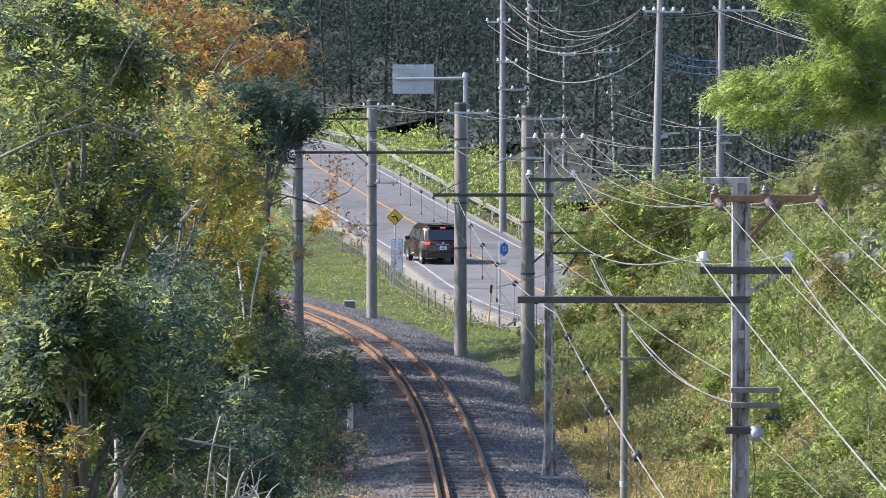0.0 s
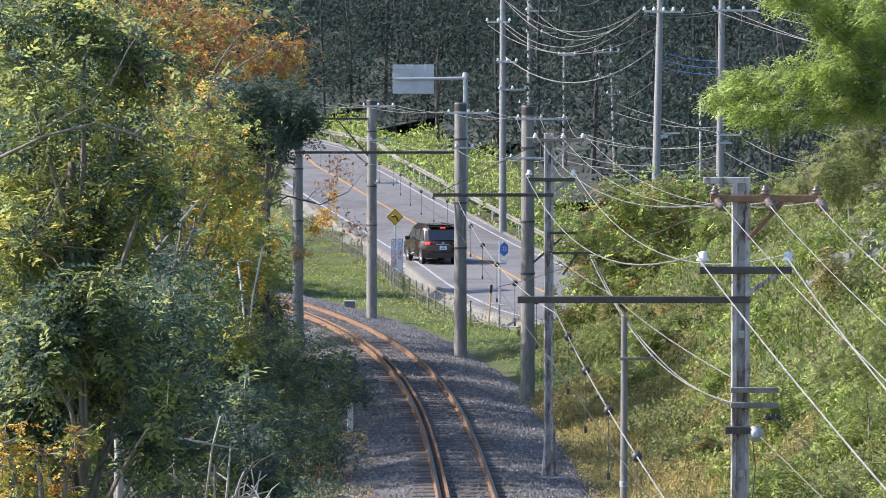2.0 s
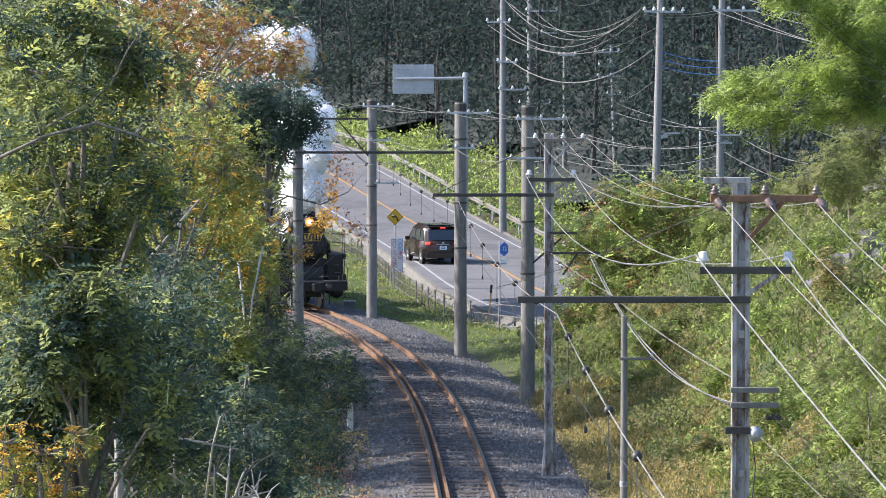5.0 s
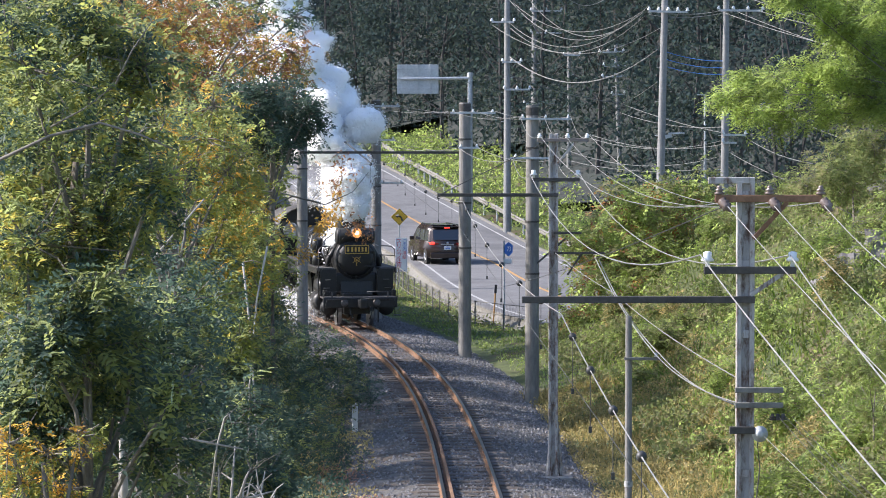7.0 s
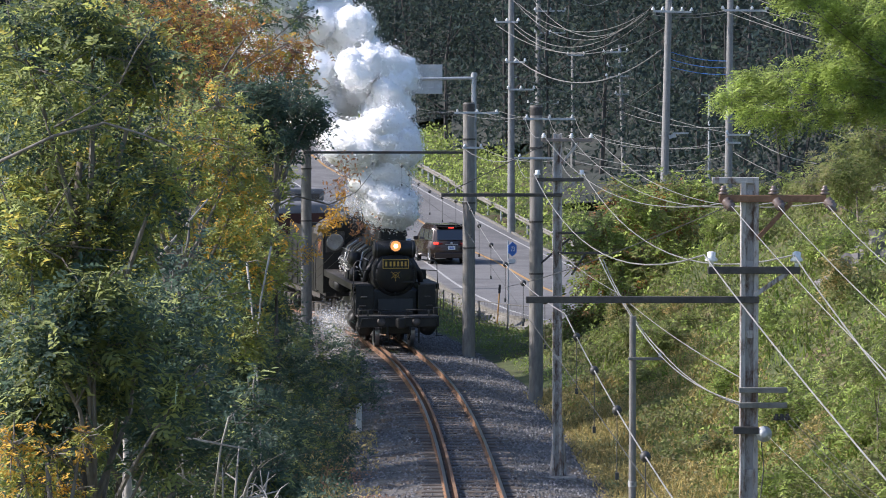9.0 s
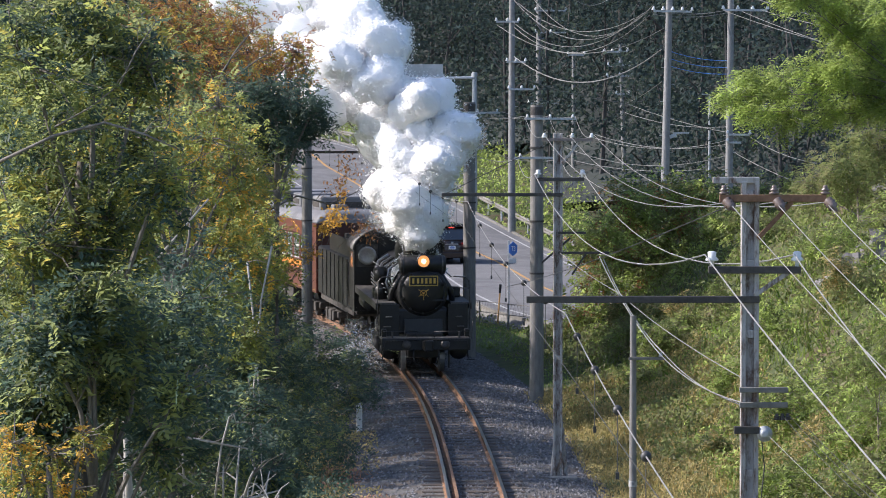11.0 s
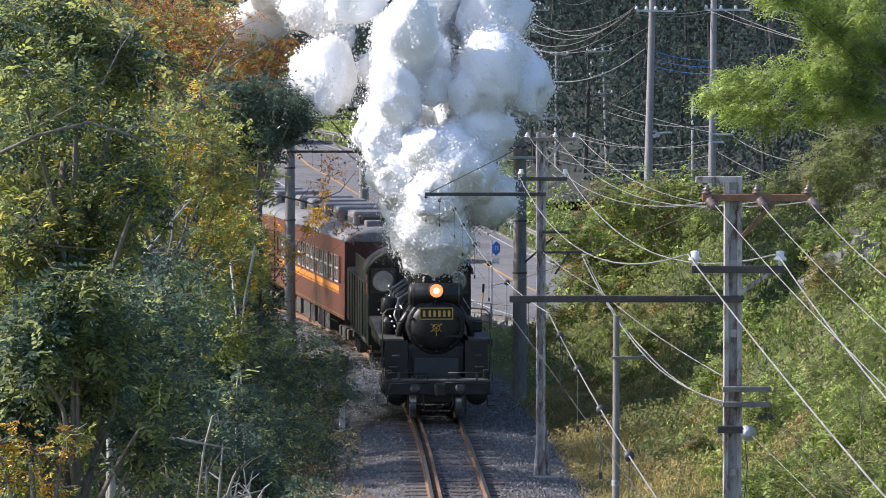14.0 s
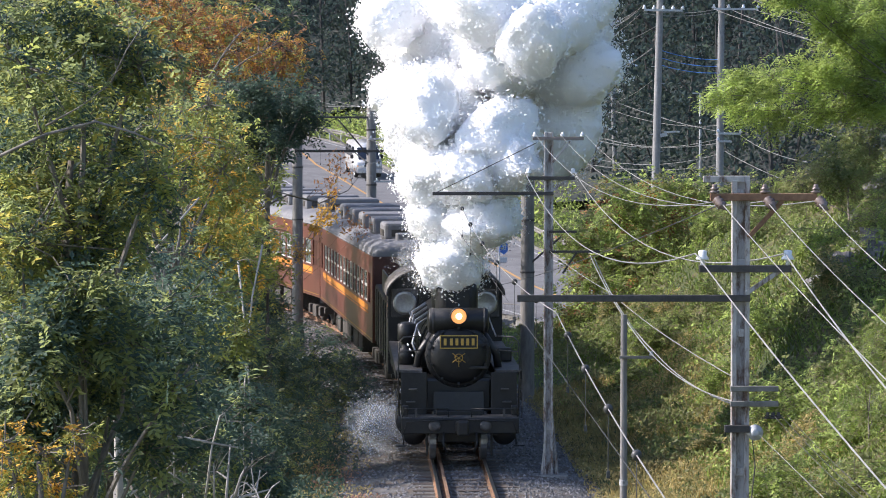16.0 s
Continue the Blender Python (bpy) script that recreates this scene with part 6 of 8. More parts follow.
def wires():
    for name, a, b, sag, r in WIRES:
        mat, label = LOOKS[name]
        pts = sagging(a, b, sag, 14)
        ob = tagged(curve_wire(name, pts, r, mat), label, "cable", "overhead cables")
        if name == "messenger_wire":
            for k in (0.12, 0.28, 0.45, 0.62, 0.79, 0.93):
                p = Vector(a).lerp(Vector(b), k) - Vector((0, 0, 4 * sag * k * (1 - k)))
                bm = bmesh.new()
                bmesh.ops.create_uvsphere(bm, u_segments=10, v_segments=6, radius=0.045, matrix=Matrix.Translation(p))
                part("spacer", bm, WIRE_DARK, ob, "round black spacer", True)
                bm = bmesh.new()
                rod(bm, p, p - Vector((0, 0, 0.55)), 0.004, None, 4)
                box(bm, p - Vector((0, 0, 0.57)), (0.03, 0.05, 0.06))
                part("hanger", bm, WIRE_DARK, ob)


wires()
roadside_signs()
fence()
guard_rail()
rocks()
minivan()
MICROVAN = small_van()

# ---- plants ----
TWIG = surface("grey_twig_bark", (0.10, 0.09, 0.08), (0.25, 0.225, 0.20), 9, 0.9, 0, 0.5, stretch=(1, 1, 0.3))

def leaf_mesh(name, centres, size, material, parent, rng, upright=0.0, slim=0.45, label="", ax=None, nrm=None, plain=False):
    """Many folded leaves, one at each centre; upright: blades that stand; plain: three corners each."""
    n = len(centres)
    if nrm is None:
        nrm = rng.normal(size=(n, 3))
        nrm[:, 2] += 0.5
    nrm /= np.linalg.norm(nrm, axis=1)[:, None]
    if ax is None:
        if upright:
            ax = rng.normal(size=(n, 3)) * (1 - upright)
            ax[:, 2] = 1
        else:
            ax = rng.normal(size=(n, 3))
            ax[:, 2] -= 0.35
    ax = ax - nrm * (ax * nrm).sum(1)[:, None] * (0 if upright else 1)
    ax /= np.linalg.norm(ax, axis=1)[:, None] + 1e-9
    side = np.cross(nrm, ax)
    side /= np.linalg.norm(side, axis=1)[:, None] + 1e-9
    ln = (size * rng.uniform(0.6, 1.35, n))[:, None]
    w = ln * slim
    fold = nrm * ln * 0.12
    k = 3 if plain else 4
    v = np.empty((n, k, 3))
    v[:, 0] = centres - ax * ln * (0.0 if upright else 0.5)
    v[:, 1] = centres + side * w * 0.5 + fold + ax * ln * (0.4 if upright else -0.05)
    v[:, 2] = centres + ax * ln * (1.0 if upright else 0.5)
    if not plain:
        v[:, 3] = centres - side * w * 0.5 + fold + ax * ln * (0.4 if upright else -0.05)
    me = bpy.data.meshes.new(name)
    me.vertices.add(k * n)
    me.vertices.foreach_set("co", v.astype(np.float32).ravel())
    tri = np.array([0, 1, 2] if plain else [0, 1, 2, 0, 2, 3])
    idx = (np.arange(n)[:, None] * k + tri[None, :]).ravel()
    me.loops.add(len(idx))
    me.loops.foreach_set("vertex_index", idx.astype(np.int32))
    me.polygons.add(len(idx) // 3)
    me.polygons.foreach_set("loop_start", (np.arange(len(idx) // 3) * 3).astype(np.int32))
    me.update(calc_edges=True)
    me.materials.append(material)
    ob = new(name, me)
    ob.parent = parent
    return tagged(ob, label)


def sprays(name, centres, size, material, parent, rng, pairs=4, slim=0.42, droop=0.45, outward=None):
    """Compound leaves: pairs of leaflets along a drooping stalk, one stalk at each centre."""
    n = len(centres)
    d = rng.normal(size=(n, 3)) * np.array([1, 1, 0.45])
    if outward is not None:
        d += outward * 1.2
    d /= np.linalg.norm(d, axis=1)[:, None] + 1e-9
    d[:, 2] -= droop * rng.uniform(0.3, 1.3, n)
    d /= np.linalg.norm(d, axis=1)[:, None]
    up = rng.normal(size=(n, 3)) * 0.35 + np.array([0, 0, 1.0])
    side = np.cross(d, up)
    side /= np.linalg.norm(side, axis=1)[:, None] + 1e-9
    up = np.cross(side, d)
    step = size * 0.62
    C, A, N = [], [], []
    for i in range(pairs):
        bend = np.array([0, 0, -1.0]) * (i * step * 0.07 * i)
        node = centres + d * (i * step) + bend
        for s in (-1, 1):
            ax = side * s + d * 0.55 - np.array([0, 0, 0.25])
            ax = ax / np.linalg.norm(ax, axis=1)[:, None]
            C.append(node + ax * size * 0.5)
            A.append(ax)
            N.append(up + rng.normal(size=(n, 3)) * 0.22)
    C.append(centres + d * (pairs * step))
    A.append(d)
    N.append(up.copy())
    return leaf_mesh(name, np.concatenate(C), size, material, parent, rng, 0.0, slim, "", np.concatenate(A), np.concatenate(N))


def plant(name, label, mats, n, size, lean_from, blobs, seed):
    """A tapered trunk, limbs and twigs, and a crown of leaf clumps with gaps."""
    rng = np.random.default_rng(seed)
    B = np.array(blobs)
    cx, cy = B[:, 0].mean(), B[:, 1].mean()
    low = B[:, 2].min()
    bx, by = cx + lean_from[0], cy + lean_from[1]
    g = gz(bx, by) - 0.1
    t = thing(name, Matrix.Translation((bx, by, g)), label, "shrub" if "shrub" in name else "tree")
    base = np.array([bx, by, g])
    bm = bmesh.new()
    height = B[:, 2].mean() - g
    r = max(0.02, min(0.13, 0.011 * height + 0.012))
    r = 0.014 if 'sapling' in name else 0.03 if 'feathery' in name else r
    top = np.array([cx - bx, cy - by, max(height, 0.6)])
    if 'feathery' in name:
        top[0] += 1.6
    lean = rng.normal(size=2) * 0.03 * height
    trunk = [(0, 0, 0)] + [(top[0] * k + lean[0] * math.sin(k * 3), top[1] * k + lean[1] * math.sin(k * 4), top[2] * k) for k in (0.25, 0.5, 0.75, 1.0)]
    tube(bm, trunk, [r * 1.25, r, r * 0.8, r * 0.6, r * 0.35], 8)
    part("trunk", bm, BARK, t, smooth=True)
    clumps = []
    for b in B:
        c = b[:3] - base
        k = min(0.85, max(0.12, (c[2] - 0.25 * abs(c[0])) / max(top[2], 0.5) * 0.75))
        k = 0.9 if 'feathery' in name else k
        s = top * k
        mid = (s + c) / 2 + rng.normal(size=3) * b[3] * 0.2
        bm = bmesh.new()
        tube(bm, [s, mid, c], [r * 0.5, r * 0.32, r * 0.16], 5)
        m = 22
        dirs = rng.normal(size=(m, 3))
        dirs /= np.linalg.norm(dirs, axis=1)[:, None]
        for q in dirs:
            e = c + q * b[3] * rng.uniform(0.3, 1.25) * np.array([1, 1.2, 1])
            clumps.append((*e, b[3]))
            if rng.random() < 0.75:
                tube(bm, [c, (c + e) / 2 + rng.normal(size=3) * b[3] * 0.08, e + (e - c) * rng.uniform(0.1, 0.6)], [r * 0.14, r * 0.1, 0.005], 4)
        part("limb", bm, TWIG, t)
    C = np.array(clumps)
    wgt = C[:, 3] ** 2
    for mat, share in mats:
        k = max(10, int(n * share))
        # each material keeps to its own share of the clumps for the most part
        wm = wgt * rng.choice((0.05, 1.0, 1.6), size=len(C))
        pick = rng.choice(len(C), k, p=wm / wm.sum())
        if 'sapling' in name:
            pos = C[pick, :3] + rng.normal(size=(k, 3)) * (C[pick, 3] * 0.30)[:, None]
            leaf_mesh("crown", pos, size, mat, t, rng)
            continue
        fine = 'feathery' in name
        pairs = 6 if fine else 4
        pick = pick[:max(8, k // (2 * pairs + 1))]
        q = rng.normal(size=(len(pick), 3))
        pos = C[pick, :3] + q * (C[pick, 3] * (0.26 if fine else 0.29))[:, None] * np.array([1, 1, 0.55 if fine else 0.8])
        sprays("crown", pos, size, mat, t, rng, pairs, 0.3 if fine else 0.42, 0.5, np.array([-0.8, -0.3, 0.1]) if fine else q * 0.4)
    return t


PLANTS = (
    ('broadleaf_tree', 'leafy broadleaf tree with green and yellowing leaves', ((LEAF_GREEN,0.44),(LEAF_DEEP_SHADE,0.30),(LEAF_YELLOW,0.26)), 30000, 0.085, (0, 0), ((-4.32, 37.1, 8.44, 0.64), (-3.74, 37.7, 8.80, 0.53), (-4.34, 38.3, 7.49, 0.72), (-3.65, 38.9, 7.66, 0.55), (-4.36, 37.4, 6.63, 0.70), (-3.66, 38.0, 6.66, 0.65), (-4.39, 38.6, 5.79, 0.67), (-3.02, 37.1, 7.23, 0.41), (-3.21, 37.7, 8.45, 0.41))),
    ('broadleaf_tree', 'shaded deep green tree on the embankment', ((LEAF_DEEP_SHADE,0.8),(LEAF_GREEN,0.2)), 24000, 0.095, (0, 0), ((-5.10, 44.9, 4.53, 0.91), (-4.11, 45.6, 5.04, 0.86), (-4.33, 46.4, 4.12, 0.80), (-3.58, 47.1, 5.38, 0.66), (-3.44, 45.3, 4.64, 0.57), (-5.24, 46.0, 3.57, 0.79), (-3.33, 46.7, 3.64, 0.51))),
    ('autumn_shrub', 'shrub with yellow and orange autumn leaves', ((LEAF_YELLOW,0.6),(LEAF_GOLD,0.4)), 2300, 0.055, (0, 0), ((-4.30, 35.3, 4.72, 0.24), (-3.92, 35.4, 4.66, 0.22), (-3.62, 35.3, 4.84, 0.15), (-4.20, 35.5, 4.35, 0.26), (-3.80, 35.6, 4.28, 0.20))),
    ('broadleaf_tree', 'slender tree with yellow-green autumn leaves', ((LEAF_YELLOW,0.5),(LEAF_GREEN,0.35),(LEAF_GOLD,0.15)), 26000, 0.10, (0, 0), ((-5.18, 68.3, 6.32, 0.86), (-4.39, 69.4, 6.94, 0.87), (-5.02, 70.6, 5.15, 0.88), (-4.15, 71.7, 5.44, 0.67), (-5.65, 68.9, 7.28, 0.76), (-3.89, 70.0, 4.52, 0.55), (-4.84, 71.1, 4.12, 0.78), (-6.25, 68.3, 6.32, 0.75), (-4.07, 69.4, 6.29, 0.54), (-6.02, 70.6, 5.04, 0.66))),
    ('autumn_tree', 'tall tree with rust-orange autumn crown', ((LEAF_ORANGE,0.62),(LEAF_GOLD,0.1),(LEAF_YELLOW,0.16),(LEAF_GREEN,0.12)), 28000, 0.105, (0, 0), ((-4.99, 92.7, 6.92, 0.65), (-6.55, 94.2, 7.05, 0.89), (-3.95, 95.8, 8.52, 0.45), (-7.83, 97.3, 7.31, 0.76), (-7.07, 93.5, 9.54, 1.02), (-5.70, 95.0, 9.71, 1.19), (-4.82, 96.5, 8.90, 0.98), (-6.30, 92.7, 8.23, 1.02), (-5.22, 94.2, 7.78, 0.74), (-7.55, 95.8, 8.37, 0.90), (-4.40, 97.3, 8.00, 0.58), (-8.10, 93.5, 9.98, 0.88), (-4.07, 95.0, 9.04, 0.45))),
    ('broadleaf_tree', 'dense dark green broadleaf tree beside the track', ((LEAF_DEEP_SHADE,1.0),), 13000, 0.12, (0, 0), ((-4.80, 90.0, 8.00, 0.60), (-4.10, 91.5, 7.75, 0.62), (-3.75, 92.0, 7.15, 0.46), (-4.35, 90.3, 7.00, 0.52), (-5.00, 91.8, 7.20, 0.60), (-3.50, 90.6, 7.55, 0.34), (-4.45, 92.0, 6.65, 0.44), (-5.5, 91.0, 7.7, 0.55))),
    ('broadleaf_tree', 'half-bare tree with yellow and golden autumn leaves', ((LEAF_YELLOW,0.55),(LEAF_GOLD,0.15),(LEAF_GREEN,0.3)), 9000, 0.085, (0, 0), ((-6.05, 60.5, 7.05, 0.55), (-5.55, 61.0, 6.55, 0.6), (-5.10, 60.4, 7.30, 0.6), (-4.60, 61.2, 6.80, 0.6), (-4.15, 60.8, 7.35, 0.55), (-3.75, 61.4, 6.75, 0.5), (-5.00, 61.8, 7.85, 0.5), (-4.45, 60.2, 6.20, 0.5), (-3.95, 61.0, 7.90, 0.45))),
    ('broadleaf_tree', 'tall dark green tree behind the autumn crown', ((LEAF_DEEP_SHADE,0.75),(LEAF_GREEN,0.25)), 18000, 0.17, (0, 0), ((-12.31, 115.2, 10.19, 2.16), (-6.11, 117.1, 10.77, 1.10), (-8.44, 118.9, 11.18, 1.68), (-10.47, 120.8, 8.77, 1.70), (-4.88, 116.1, 10.39, 0.47), (-13.37, 118.0, 7.29, 1.85))),
    ('broadleaf_tree', 'dark green tree in shade beside the railway', ((LEAF_DEEP_SHADE,0.8),(LEAF_GREEN,0.2)), 24000, 0.16, (0, 0), ((-8.00, 105.4, 3.26, 1.82), (-10.64, 107.1, 5.37, 1.85), (-7.07, 108.9, 1.22, 1.19), (-10.14, 110.6, 0.41, 2.08), (-7.23, 106.3, 4.72, 1.17), (-11.41, 108.0, 2.80, 1.69), (-6.78, 109.7, 2.71, 0.77))),
    ('shrub', 'dense shaded green shrub beside the ballast', ((LEAF_DEEP_SHADE,0.75),(LEAF_GREEN,0.25)), 14000, 0.1, (0, 0), ((-5.18, 85.9, 1.63, 0.81), (-4.17, 87.3, 1.66, 0.82), (-3.19, 88.7, 1.48, 0.69), (-2.46, 90.1, 1.09, 0.56), (-3.59, 86.6, 0.76, 0.75), (-2.68, 88.0, 0.57, 0.55), (-2.09, 89.4, 0.65, 0.39))),
    ('shrub', 'dense shaded green shrub on the embankment', ((LEAF_DEEP_SHADE,0.8),(LEAF_GREEN,0.2)), 14000, 0.1, (0, 0), ((-4.10, 78.1, 1.13, 0.86), (-5.04, 79.4, 0.64, 0.87), (-3.85, 80.6, 0.01, 0.82), (-3.01, 81.9, 0.26, 0.64), (-5.49, 78.7, 1.57, 0.74), (-4.58, 80.0, -0.56, 0.75), (-3.37, 81.3, -0.70, 0.70), (-2.38, 78.1, 0.39, 0.43))),
    ('shrub', 'shaded green shrub under the trees', ((LEAF_DEEP_SHADE,0.7),(LEAF_GREEN,0.3)), 12000, 0.12, (0, 0), ((-5.31, 95.6, 1.63, 0.75), (-4.79, 97.2, 1.98, 0.61), (-6.26, 98.8, 1.25, 0.77), (-7.31, 100.4, 1.14, 0.94), (-4.30, 96.4, 1.42, 0.45), (-5.29, 98.0, 2.54, 0.54))),
    # Added behind the near trees to bring shade onto the track.
    ('broadleaf_tree', 'tall green tree added to shade the railway track', ((LEAF_DEEP_SHADE,0.5),(LEAF_GREEN,0.5)), 16000, 0.14, (0, 0), ((-8.52, 82.0, 8.24, 1.41), (-7.36, 83.3, 6.93, 1.31), (-6.42, 84.7, 5.19, 1.06), (-8.55, 86.0, 4.60, 1.48), (-5.87, 82.7, 7.46, 0.91), (-9.53, 84.0, 6.26, 1.32), (-9.66, 85.3, 9.17, 1.20), (-7.49, 82.0, 8.62, 1.03))),
    ('broadleaf_tree', 'tall green tree among the trackside trees', ((LEAF_DEEP_SHADE,0.6),(LEAF_GREEN,0.4)), 12000, 0.14, (0, 0), ((-10.20, 89.8, 3.02, 1.55), (-8.79, 91.3, 2.36, 1.43), (-7.33, 92.7, 2.27, 1.16), (-6.56, 94.2, 3.36, 0.89), (-8.00, 90.5, 4.40, 1.13), (-5.83, 92.0, 4.34, 0.65))),
    ('shrub', 'shaded green shrub at the foot of the trees', ((LEAF_DEEP_SHADE,0.7),(LEAF_GREEN,0.3)), 14000, 0.1, (0, 0), ((-6.22, 54.7, 2.25, 0.68), (-5.28, 55.6, 2.24, 0.70), (-4.38, 56.4, 2.23, 0.71), (-3.73, 57.3, 1.86, 0.54), (-5.49, 55.1, 3.15, 0.69), (-4.61, 56.0, 3.16, 0.70), (-3.97, 56.9, 2.99, 0.53), (-6.22, 54.7, 3.20, 0.68))),
    # Row of five added trees, hidden by nearer ones, that shade the track.
    ('tall_tree', 'tall green broadleaf tree added to shade the railway track', ((LEAF_GREEN,1.0),), 8500, 0.22, (0, 0), ((-9.50, 79.0, 8.80, 1.50), (-11.10, 80.0, 7.40, 1.50), (-8.00, 77.8, 7.20, 1.50), (-9.20, 80.8, 6.00, 1.50), (-10.10, 77.4, 5.60, 1.50), (-8.50, 79.6, 4.40, 1.50))),
    ('tall_tree', 'tall green broadleaf tree added to shade the railway track', ((LEAF_GREEN,1.0),), 8500, 0.22, (0, 0), ((-9.50, 86.0, 8.80, 1.50), (-11.10, 87.0, 7.40, 1.50), (-8.00, 84.8, 7.20, 1.50), (-9.20, 87.8, 6.00, 1.50), (-10.10, 84.4, 5.60, 1.50), (-8.50, 86.6, 4.40, 1.50))),
    ('tall_tree', 'tall green broadleaf tree added to shade the railway track', ((LEAF_GREEN,1.0),), 8500, 0.22, (0, 0), ((-9.50, 93.0, 8.80, 1.50), (-11.10, 94.0, 7.40, 1.50), (-8.00, 91.8, 7.20, 1.50), (-9.20, 94.8, 6.00, 1.50), (-10.10, 91.4, 5.60, 1.50), (-8.50, 93.6, 4.40, 1.50))),
    ('tall_tree', 'tall green broadleaf tree added to shade the railway track', ((LEAF_GREEN,1.0),), 8500, 0.22, (0, 0), ((-9.50, 100.0, 8.80, 1.50), (-11.10, 101.0, 7.40, 1.50), (-8.00, 98.8, 7.20, 1.50), (-9.20, 101.8, 6.00, 1.50), (-10.10, 98.4, 5.60, 1.50), (-8.50, 100.6, 4.40, 1.50))),
    ('tall_tree', 'tall green broadleaf tree added to shade the railway track', ((LEAF_GREEN,1.0),), 8500, 0.22, (0, 0), ((-9.50, 107.0, 8.80, 1.50), (-11.10, 108.0, 7.40, 1.50), (-8.00, 105.8, 7.20, 1.50), (-9.20, 108.8, 6.00, 1.50), (-10.10, 105.4, 5.60, 1.50), (-8.50, 107.6, 4.40, 1.50))),
    ('shrub', 'tangled undergrowth of green and yellowing leaves', ((LEAF_GREEN,0.6),(LEAF_YELLOW,0.4)), 16000, 0.12, (0, 0), ((-6.30, 60.5, 4.93, 0.66), (-5.44, 61.5, 4.69, 0.67), (-4.74, 62.5, 5.02, 0.59), (-7.21, 63.5, 3.77, 0.70), (-3.87, 61.0, 4.52, 0.48), (-5.88, 62.0, 3.68, 0.68), (-4.98, 63.0, 3.61, 0.59), (-3.46, 60.5, 3.98, 0.38), (-6.70, 61.5, 2.94, 0.58), (-4.35, 62.5, 4.23, 0.49))),
    ('shrub', 'shaded tangle of shrubs before the trees', ((LEAF_DEEP_SHADE,0.8),(LEAF_GREEN,0.2)), 16000, 0.1, (0, 0), ((-5.32, 48.8, 4.51, 0.53), (-4.55, 49.6, 4.29, 0.54), (-3.83, 50.4, 4.31, 0.47), (-5.18, 51.2, 3.36, 0.56), (-4.13, 49.2, 3.47, 0.54), (-3.41, 50.0, 3.79, 0.39), (-5.78, 50.8, 2.51, 0.48), (-2.95, 48.8, 3.28, 0.38), (-2.53, 49.6, 2.89, 0.39), (-3.84, 50.4, 2.64, 0.47), (-2.77, 51.2, 3.68, 0.36))),
    ('slender_tree', 'slender tree with yellow-green leaves before the train', ((LEAF_YELLOW,0.6),(LEAF_GREEN,0.4)), 5200, 0.15, (0, 0), ((-5.11, 97.6, 5.47, 0.58), (-4.91, 99.2, 4.03, 0.47), (-5.28, 100.8, 2.69, 0.57), (-4.91, 102.4, 5.82, 0.42), (-5.30, 98.4, 6.53, 0.55), (-4.61, 100.0, 3.05, 0.31), (-5.64, 101.6, 4.24, 0.57), (-4.81, 97.6, 2.10, 0.40))),
    ('shrub', 'leafy green undergrowth close before the trees', ((LEAF_GREEN,0.5),(LEAF_DEEP_SHADE,0.5)), 15000, 0.1, (0, 0), ((-4.10, 36.1, 5.72, 0.45), (-3.65, 36.7, 5.57, 0.46), (-4.07, 37.3, 4.93, 0.47), (-3.48, 37.9, 5.00, 0.36), (-3.68, 36.4, 6.05, 0.40), (-4.33, 37.0, 4.49, 0.41), (-3.27, 37.6, 5.62, 0.35), (-2.75, 36.1, 5.16, 0.28), (-3.02, 36.7, 4.58, 0.29), (-4.42, 37.3, 5.17, 0.41))),
    ('golden_sapling', 'thin sapling with golden leaves and bare twigs', ((LEAF_GOLD,1.0),), 420, 0.13, (-3.0, -1), ((-3.44, 103.5, 4.41, 0.36), (-3.76, 105.2, 3.97, 0.23), (-4.22, 106.8, 3.16, 0.27), (-3.30, 108.5, 4.82, 0.20))),
    ('sapling', 'sapling with withered brown leaves', ((LEAF_ORANGE,1.0),), 260, 0.13, (-3.5, -1), ((-2.66, 103.5, 4.20, 0.45), (-2.37, 105.2, 3.85, 0.36), (-3.08, 106.8, 5.71, 0.40), (-3.38, 108.5, 5.16, 0.37))),
    ('feathery_tree', 'bright green feathery tree leaning over the bank', ((LEAF_BRIGHT,1.0),), 46000, 0.072, (2.4, 1.5), ((7.0, 58.5, 8.95, 0.45), (6.6, 58.8, 9.3, 0.42), (5.30, 57.0, 9.75, 0.30), (5.80, 57.4, 9.60, 0.36), (6.40, 57.8, 9.55, 0.42), (6.95, 57.0, 9.40, 0.42), (6.20, 57.6, 9.20, 0.30), (6.70, 58.0, 8.98, 0.36), (4.42, 57.0, 8.05, 0.22), (4.75, 57.5, 8.25, 0.28), (5.20, 57.0, 8.38, 0.32), (5.70, 57.6, 8.45, 0.34), (6.20, 57.2, 8.45, 0.36), (6.75, 57.7, 8.40, 0.40), (4.85, 58.0, 7.80, 0.24), (5.35, 58.2, 7.80, 0.28), (5.95, 57.8, 7.78, 0.30), (6.50, 58.2, 7.85, 0.34), (7.00, 57.6, 7.95, 0.36), (7.20, 58.2, 8.70, 0.40))),
